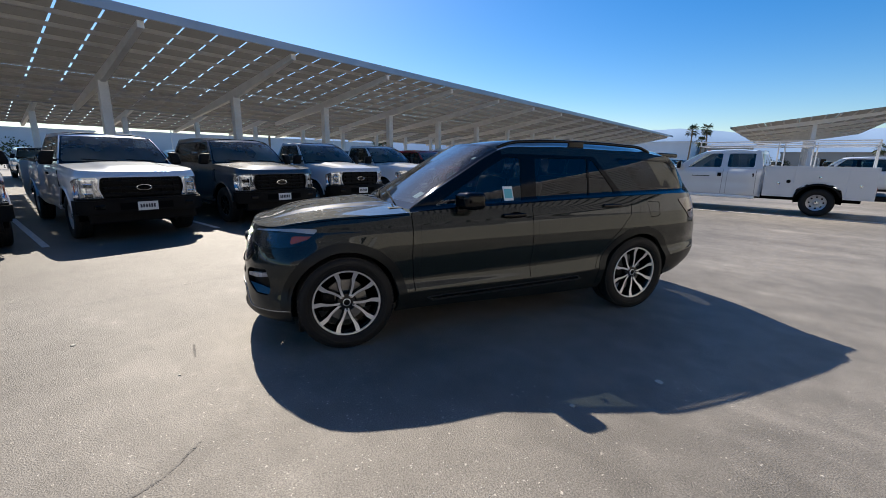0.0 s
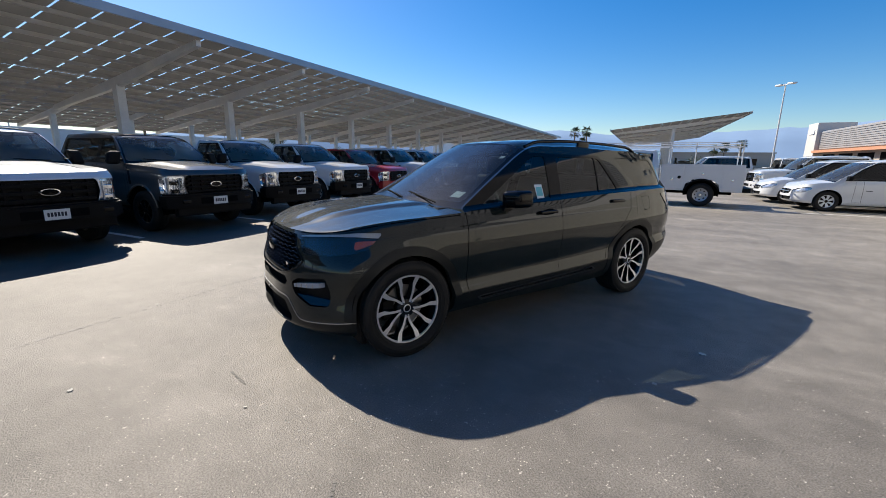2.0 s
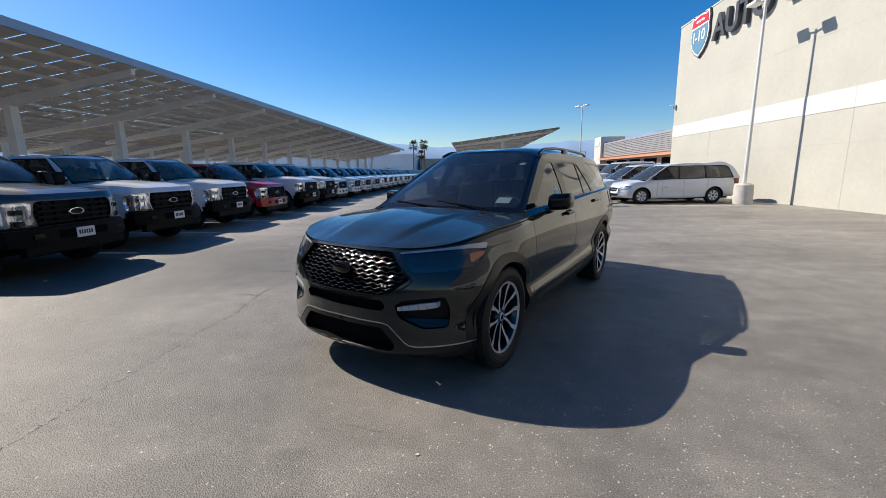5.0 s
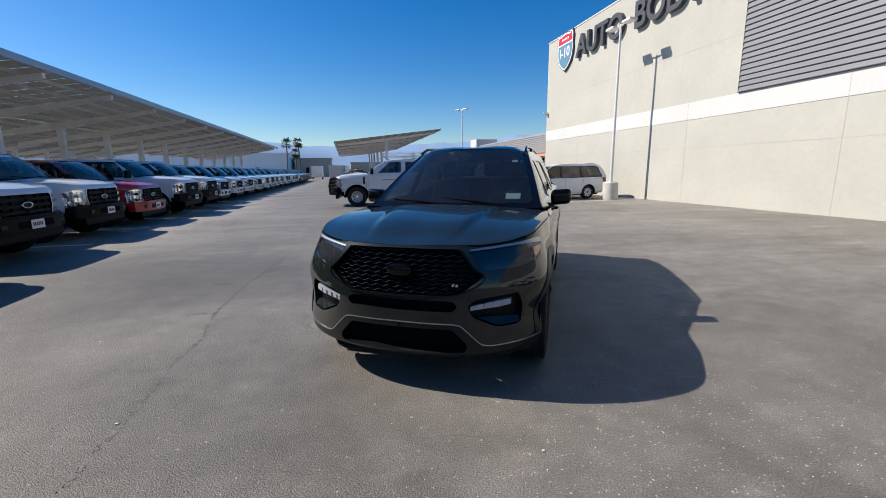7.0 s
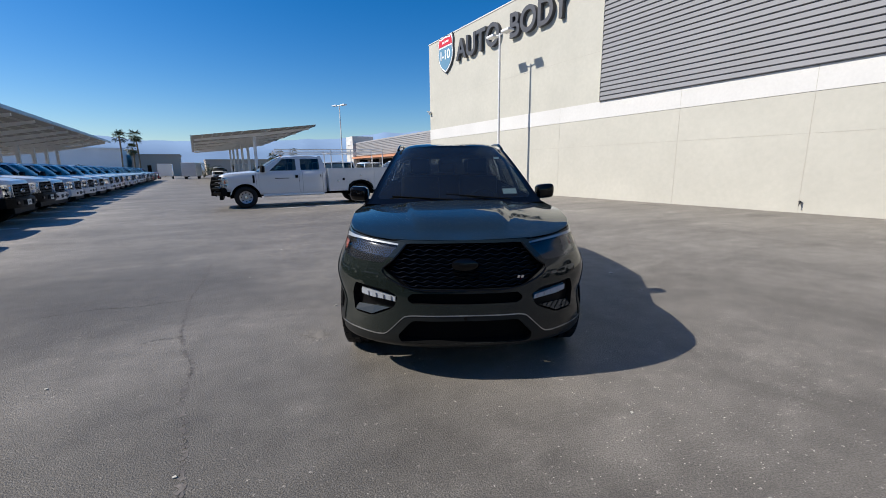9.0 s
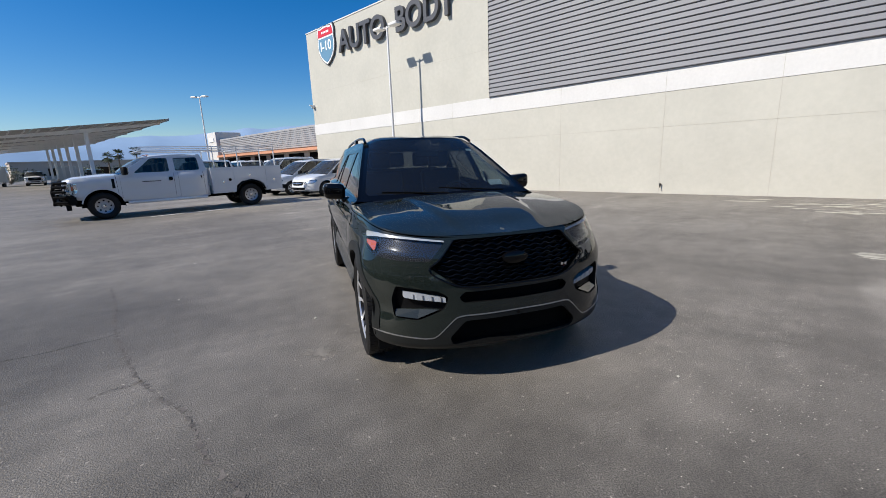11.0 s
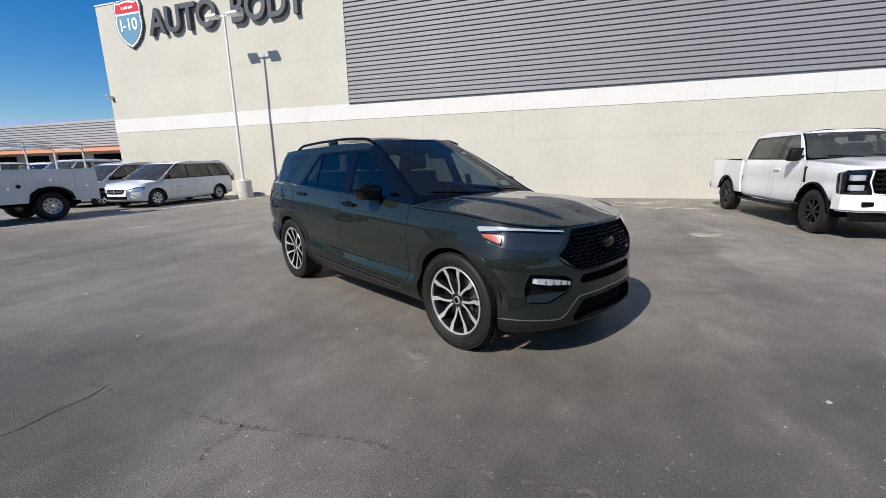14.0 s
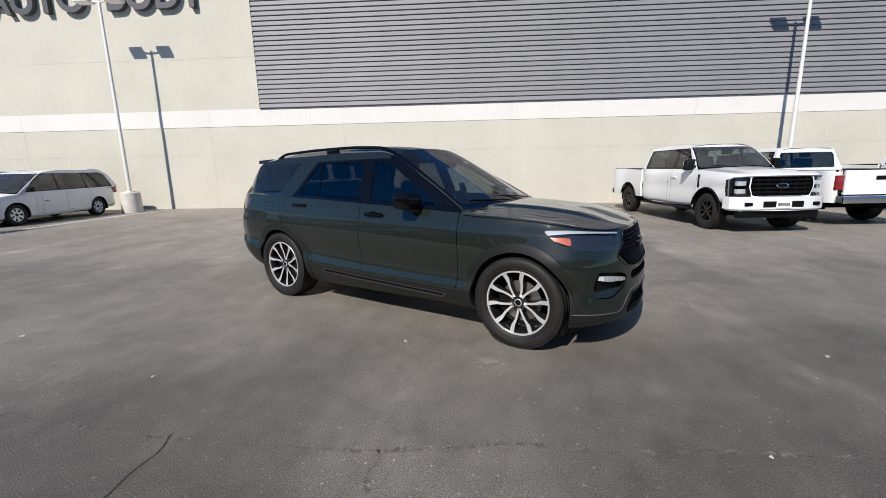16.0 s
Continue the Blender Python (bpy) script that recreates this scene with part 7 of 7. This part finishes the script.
def service_truck():
    """The older crew-cab chassis with a white tool-box body and a ladder rack."""
    root = pickup("service_truck", "white crew-cab service truck with tool boxes and ladder rack", WHITE, "crew", "work", "steel", None, "service vehicles", False, stretch=0.41)
    for o in list(root.children):
        if o.name.split(".")[0] in ("bed_side", "bed_rail", "bed_front", "tailgate", "tail_lamp", "bed_floor", "rear_bumper", "wheel_arch_trim") and (o.name.split(".")[0] != "wheel_arch_trim"):
            for c in list(o.children):
                bpy.data.objects.remove(c)
            bpy.data.objects.remove(o)
        elif o.name.split(".")[0] == "wheel_arch_trim" and o.data.vertices[0].co.x < 0:
            bpy.data.objects.remove(o)
    wb = 4.47
    xa = -wb / 2
    rear = wb / 2 - 3.04
    x1, x0 = rear - 0.10, xa - 1.2
    for k in (1, -1):
        y0, y1 = (0.58, 1.06)
        bm = prism([(x1, 0, 0.55), (xa + 0.56, 0, 0.55), (xa + 0.50, 0, 0.80), (xa + 0.30, 0, 0.95), (xa - 0.30, 0, 0.95), (xa - 0.50, 0, 0.80), (xa - 0.56, 0, 0.55), (x0, 0, 0.55), (x0, 0, 1.48), (x1, 0, 1.48)], (0, 0.48, 0))
        bmesh.ops.translate(bm, vec=(0, 0.58 if k > 0 else -1.06, 0), verts=bm.verts)
        b = part("tool_body", bm, WHITE, root, "white steel tool-box body")
        for i, (a, c, z0, z1) in enumerate(((x1 - 0.03, xa + 0.60, 0.60, 1.40), (xa + 0.57, xa - 0.57, 1.02, 1.40), (xa - 0.60, x0 + 0.03, 0.60, 1.40))):
            d = part("compartment_door", box((c, k * 1.065 - 0.008, z0), (a, k * 1.065 + 0.008, z1), 0.006), WHITE, root)
            part("latch", lathe([(0, 0.012), (0.035, 0.01), (0.04, 0)], 14), CHROME, d).matrix_basis = Matrix.Translation(((a + c) / 2, k * 1.074, (z0 + z1) / 2 - 0.05)) @ Matrix.Diagonal((1, k, 1, 1))
        part("fuel_cap", lathe([(0, 0.012), (0.05, 0.012), (0.055, 0)], 16), BLACK, root).matrix_basis = Matrix.Translation((xa + 0.72, k * 1.076, 1.02)) @ Matrix.Diagonal((1, k, 1, 1))
        part("tail_lamp", box((x0 - 0.01, k * 0.95 - 0.06, 0.75), (x0 + 0.02, k * 0.95 + 0.06, 0.95), 0.01), TAIL, root)
        flare = [(xa + 0.56 * math.cos(a), k * 1.07, 0.40 + 0.56 * math.sin(a)) for a in np.linspace(radians(22), radians(158), 18)]
        part("wheel_flare", tube(flare, 0.035, 6), BLACK, root, "black rubber wheel flare", True)
        part("step_bar", tube([(rear + 0.1, k * 1.0, 0.46), (wb / 2 - 0.62, k * 1.0, 0.46)], 0.045, 8), STEEL, root, "steel step bar", True)
        # rack
        zr = 2.10
        part("rack_rail", tube([(wb / 2 - 1.15, k * 0.80, zr), (x0 + 0.1, k * 0.80, zr)], 0.022, 6), WHITE, root, "white ladder rack rail")
        part("rack_rail", tube([(wb / 2 - 1.15, k * 0.80, zr + 0.13), (x0 + 0.1, k * 0.80, zr + 0.13)], 0.018, 6), WHITE, root)
        for x in (wb / 2 - 1.2, rear - 0.3, xa + 0.3, x0 + 0.12):
            part("rack_post", tube([(x, k * 0.80, zr if x > rear else 1.48), (x, k * 0.80, zr + 0.13)], 0.022, 6), WHITE, root)
        part("door_lettering", box((0.62, k * 1.003 - 0.002, 1.10), (1.15, k * 1.003 + 0.002, 1.125)), GREY, root, "unreadable grey door lettering")
    for x in (wb / 2 - 1.15, rear - 0.3, xa + 0.3, x0 + 0.12):
        part("rack_bar", tube([(x, -0.80, 2.10), (x, 0.80, 2.10)], 0.02, 6), WHITE, root)
    part("bed_floor", box((x0, -0.57, 0.80), (x1, 0.57, 0.85)), STEEL, root)
    part("rear_bumper", box((x0 - 0.25, -0.95, 0.55), (x0, 0.95, 0.70), 0.02), BLACK, root)
    nose = wb / 2 + 0.93
    for y in (-0.78, -0.40, 0.40, 0.78):
        part("guard_bar", tube([(nose + 0.06, y, 0.50), (nose + 0.20, y, 0.60), (nose + 0.22, y, 0.90), (nose + 0.14, y, 1.20)], 0.042, 8), BLACK, root, "black grille guard", True)
    for z, d in ((0.60, 0.20), (0.76, 0.23), (0.92, 0.23), (1.06, 0.20), (1.18, 0.16)):
        part("guard_bar", tube([(nose + d - 0.30, -1.02, z), (nose + d - 0.04, -0.88, z), (nose + d, 0, z), (nose + d - 0.04, 0.88, z), (nose + d - 0.30, 1.02, z)], 0.040, 8), BLACK, root, "", True)
    part("winch_plate", box((nose + 0.10, -0.62, 0.50), (nose + 0.26, 0.62, 0.60), 0.02), BLACK, root)
    return root


ROW_X = -9.0
row = [
    ("super", SILVER, "work", "steel", "pale silver extended-cab pickup parked nose out", False),
    ("crew", GREY, "bright", "black", "dark grey crew-cab pickup parked nose out", False),
    ("regular", WHITE, "work", "steel", "white regular-cab work pickup parked nose out", False),
    ("super", RED, "sport", "black", "bright red pickup parked nose out in the row", True),
    ("crew", WHITE, "bright", "black", "white crew-cab pickup parked nose out", False),
    ("crew", WHITE, "sport", "black", "white light-duty pickup parked nose out in the row", True),
    ("crew", BLUE_DARK, "sport", "black", "dark blue light-duty pickup parked in the row", True),
]
proto = [pickup("pickup_truck", lab, paint, cab, style, wh, paint if style == "sport" else None, slim=slim) for cab, paint, style, wh, lab, slim in row]
# the order of kinds along the row, from the near end
order = [2, 0, 1, 2, 2, 3, 4, 2, 5, 5, 5, 5]
far = [7] * 9 + [8, 7, 8, 9, 8, 8, 9]
proto += [pickup("pickup_truck", lab, paint, "crew", "sport", "black", paint, "row of parked trucks", False, True, False, True) for paint, lab in ((WHITE, "white light-duty pickup in the long row"), (BLUE_DARK, "dark blue light-duty pickup in the long row"), (RED, "red light-duty pickup in the long row"))]
rnd = random.Random(11)
placed = set()


def stand(k, m):
    """Put the first of a kind in place, or a copy of it."""
    if k in placed:
        return copy_thing(proto[k], m)
    proto[k].matrix_basis = m
    placed.add(k)
    return proto[k]


for i, k in enumerate(order + far):
    y = 2.45 + 2.77 * (i - 1)
    back = 0.25 if k in (3, 5) or k > 6 else 0.0
    # from the fourth stall on the trucks stand further in
    back += {3: 0.45, 4: 0.58, 5: 0.40}.get(i, 0.48) if i > 2 else 0.0
    x = ROW_X - proto[k]["nose"] - 0.1 - back + rnd.uniform(-0.08, 0.08)
    stand(k, pose(x, y + rnd.uniform(-0.08, 0.08), 0, 0, 0, rnd.uniform(-0.8, 0.8)))
# vehicles in the shade of the carports
for x, y, k, a in [(-18.6, -0.3, 6, 180), (-18.6, 3.4, 8, 180), (-18.6, 8.0, 8, 180), (-18.6, 13.6, 8, 180), (-18.6, 19.2, 7, 180), (-18.6, 27, 8, 180), (-24, 6.2, 8, 0), (-24, 17.2, 7, 0), (-36, 4, 8, 0), (-36, 12, 7, 0), (-36, 24, 8, 0)]:
    stand(k, pose(x, y, 0, 0, 0, a))

white_hd = pickup("pickup_truck", "white crew-cab heavy pickup with black grille and wheels", WHITE, "crew", "dark", "black", WHITE, "trucks by the wall")
white_hd.matrix_basis = pose(4.62, -3.07, 0, 0, 0, 183.5)
rear_truck = copy_thing(proto[5], pose(2.7 + 3.1, -5.95, 0, 0, 0, 2))
tagged(rear_truck, "white light-duty pickup parked with its tailgate to the lane", "truck", "trucks by the wall")
t3 = copy_thing(white_hd, pose(5.2, -10.4, 0, 0, 0, 178))

sv = service_truck()
sv.matrix_basis = pose(-1.265, 17.87, 0, 0, 0, 175)
mv = van()
mv.matrix_basis = pose(6.05, 18.35, 0, 0, 0, 183.5)
copy_thing(mv, pose(5.7, 20.8, 0, 0, 0, 182))


# ---- distance ----
def ridge(name, a0, a1, dist, heights, seed, label):
    """A mountain ridge, an arc far off with an uneven crest; its haze is coloured in."""
    rnd = random.Random(seed)
    n = 160
    bm = bmesh.new()
    rows = []
    for i in range(n + 1):
        t = i / n
        a = radians(a0 + (a1 - a0) * t)
        h = float(table([(k / (len(heights) - 1), v) for k, v in enumerate(heights)], [t])[0])
        h *= 1 + 0.10 * noise.noise((t * 22, seed, 0)) + 0.05 * noise.noise((t * 70, seed, 3))
        d = Vector((math.cos(a), math.sin(a), 0))
        rows.append([bm.verts.new(d * dist + Vector((0, 0, -5))), bm.verts.new(d * (dist + 150) + Vector((0, 0, h * 0.55 * (1 + 0.2 * noise.noise((t * 40, seed, 9)))))), bm.verts.new(d * (dist + 320) + Vector((0, 0, h))), bm.verts.new(d * (dist + 700) + Vector((0, 0, -5)))])
    for p, q in zip(rows, rows[1:]):
        for k in range(3):
            bm.faces.new((p[k], p[k + 1], q[k + 1], q[k]))
    ob = part(name, bm, MOUNTAIN, None, "", True, 180)
    return tagged(ob, label, "mountains", kind="structure")


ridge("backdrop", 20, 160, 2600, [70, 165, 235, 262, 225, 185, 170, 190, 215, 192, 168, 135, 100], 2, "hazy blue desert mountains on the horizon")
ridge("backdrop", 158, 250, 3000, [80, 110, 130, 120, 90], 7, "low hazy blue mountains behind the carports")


def palm(x, y, h, lean, seed):
    rnd = random.Random(seed)
    root = thing("palm_tree", pose(x, y, 0, 0, lean, 0), "tall slim fan palm with a small ragged crown", "tree", "palms")
    bm = bmesh.new()
    add_tube(bm, [(0.25 * math.sin(t * 2.2), 0, h * t) for t in np.linspace(0, 1, 9)], 0.15, 8)
    part("trunk", bm, BARK, root, "", True)
    top = Vector((0.25 * math.sin(2.2), 0, h))
    bm = bmesh.new()
    for i in range(46):
        az, el = rnd.uniform(0, 6.283), rnd.uniform(-1.2, 1.2)
        L = rnd.uniform(1.0, 1.5)
        d = Vector((math.cos(az) * math.cos(el), math.sin(az) * math.cos(el), math.sin(el)))
        s = d.cross(Vector((0, 0, 1))).normalized()
        up = s.cross(d)
        stem = top + d * L * 0.5
        for j in range(9):
            f = (j - 4) / 4 * 1.15
            e = (d * math.cos(f) + s * math.sin(f)).normalized()
            tip = stem + e * L * 0.75 - Vector((0, 0, 0.25 * L * abs(rnd.gauss(0.7, 0.3))))
            w = s * 0.05 * L
            mid = stem + e * L * 0.4
            bm.faces.new([bm.verts.new(stem), bm.verts.new(mid + w), bm.verts.new(tip), bm.verts.new(mid - w)])
        bm.faces.new([bm.verts.new(top - s * 0.02), bm.verts.new(top + s * 0.02), bm.verts.new(stem)])
    c = part("crown", bm, FROND, root, "ragged green crown")
    return root


palm(-18.2, 110, 8.6, 1, 1), palm(-15.2, 112, 8.9, -2, 2), palm(-16.4, 113, 6.2, 0, 3)
for i, (x, y) in enumerate(((14.5, 130), (17, 132), (20, 128), (-62, 55), (-66, 60), (-58, 31))):
    palm(x, y, 5.0 + (i % 3) * 0.7, 0, 20 + i)


def shrub(x, y, r, seed):
    rnd = random.Random(seed)
    root = thing("shrub", pose(x, y, 0), "dusty green shrub at the edge of the lot", "shrub", "shrubs")
    bm = bmesh.new()
    for i in range(12):
        a = rnd.uniform(0, 6.28)
        add_tube(bm, [(0, 0, 0), (0.3 * r * math.cos(a), 0.3 * r * math.sin(a), r * 0.6), (0.7 * r * math.cos(a), 0.7 * r * math.sin(a), r * rnd.uniform(0.8, 1.4))], 0.03, 5)
    part("stem", bm, BARK, root)
    bm = bmesh.new()
    for i in range(420):
        d = Vector((rnd.gauss(0, 1), rnd.gauss(0, 1), rnd.gauss(0, 0.8))).normalized() * r * rnd.uniform(0.5, 1.0)
        p = Vector((0, 0, r * 0.95)) + d
        p.z = max(p.z, 0.1)
        u = Vector((rnd.gauss(0, 1), rnd.gauss(0, 1), rnd.gauss(0, 1))).normalized() * 0.13
        v = u.orthogonal().normalized() * 0.08
        bm.faces.new([bm.verts.new(p - u), bm.verts.new(p + v), bm.verts.new(p + u), bm.verts.new(p - v)])
    part("foliage", bm, LEAF, root)


for i, (x, y, r) in enumerate(((-3.5, 96, 1.6), (-1.0, 97, 1.3), (9, 112, 1.8), (13, 111, 1.5), (-24, 104, 1.5), (-60, 70, 2.0), (-57, 48, 1.8), (-55, 12, 1.9), (-58, 5, 1.6))):
    shrub(x, y, r, i)


def far_building(lo, hi, m, label, bands=()):
    root = thing("far_building", pose(0, 0, 0), label, "building", "distant buildings")
    part("wall", box(lo, hi), m, root)
    part("roof", box((lo[0] - 0.2, lo[1] - 0.2, hi[2]), (hi[0] + 0.2, hi[1] + 0.2, hi[2] + 0.3)), m, root)
    for f in bands:
        w = hi[0] - lo[0]
        part("window", box((lo[0] + w * f, lo[1] - 0.06, 1.0), (lo[0] + w * (f + 0.08), lo[1] - 0.002, 2.8)), GLOSS_BLACK, root)
    return root


far_building((-62, 118, 0), (-19, 150, 6.3), BUILD_GREY, "long grey-blue warehouse wall in the distance")
far_building((-18, 126, 0), (-8, 140, 5.2), BUILD_TAN, "tan low building in the distance", (0.3, 0.6))
far_building((-2, 140, 0), (30, 160, 4.2), BUILD_TAN, "pale tan low buildings on the horizon", (0.2, 0.5, 0.8))
far_building((-150, 30, 0), (-118, 110, 6.6), BUILD_PALE, "grey warehouse behind the carports")
far_building((-145, -60, 0), (-112, 22, 6.0), BUILD_PALE, "pale warehouse behind the carports")


def trailer(x, y, yaw, L, h):
    root = thing("box_trailer", pose(x, y, 0, 0, 0, yaw), "white enclosed box trailer parked in the distance", "trailer", "far vehicles")
    part("box", box((-L / 2, -1.05, 0.45), (L / 2, 1.05, h), 0.06), WHITE, root)
    part("door_frame", box((L / 2 + 0.001, -0.95, 0.55), (L / 2 + 0.02, 0.95, h - 0.1), 0.01), STEEL, root)
    for s in (0.5, -0.5):
        for k in (1, -1):
            part("wheel", lathe([(0.16, -0.1), (0.34, -0.1), (0.34, 0.1), (0.16, 0.1)], 20), RUBBER, root).matrix_basis = pose(s, k * 0.95, 0.34)
    part("hitch", box((-L / 2 - 1.0, -0.06, 0.4), (-L / 2, 0.06, 0.5)), BLACK, root)


trailer(-5.5, 82, 80, 5, 2.7), trailer(-9.5, 88, 90, 4.5, 2.6), trailer(2.5, 86, 85, 5, 2.5)
for x, y, k, a in ((-1.5, 80, 7, -95), (4.5, 78, 8, -90), (8.5, 80, 7, -88), (7.2, 32, 7, -92), (10.2, 33, 7, -90), (3.0, 27.5, 7, 180), (6.5, 24.0, 7, 182)):
    copy_thing(proto[k], pose(x, y, 0, 0, 0, a))
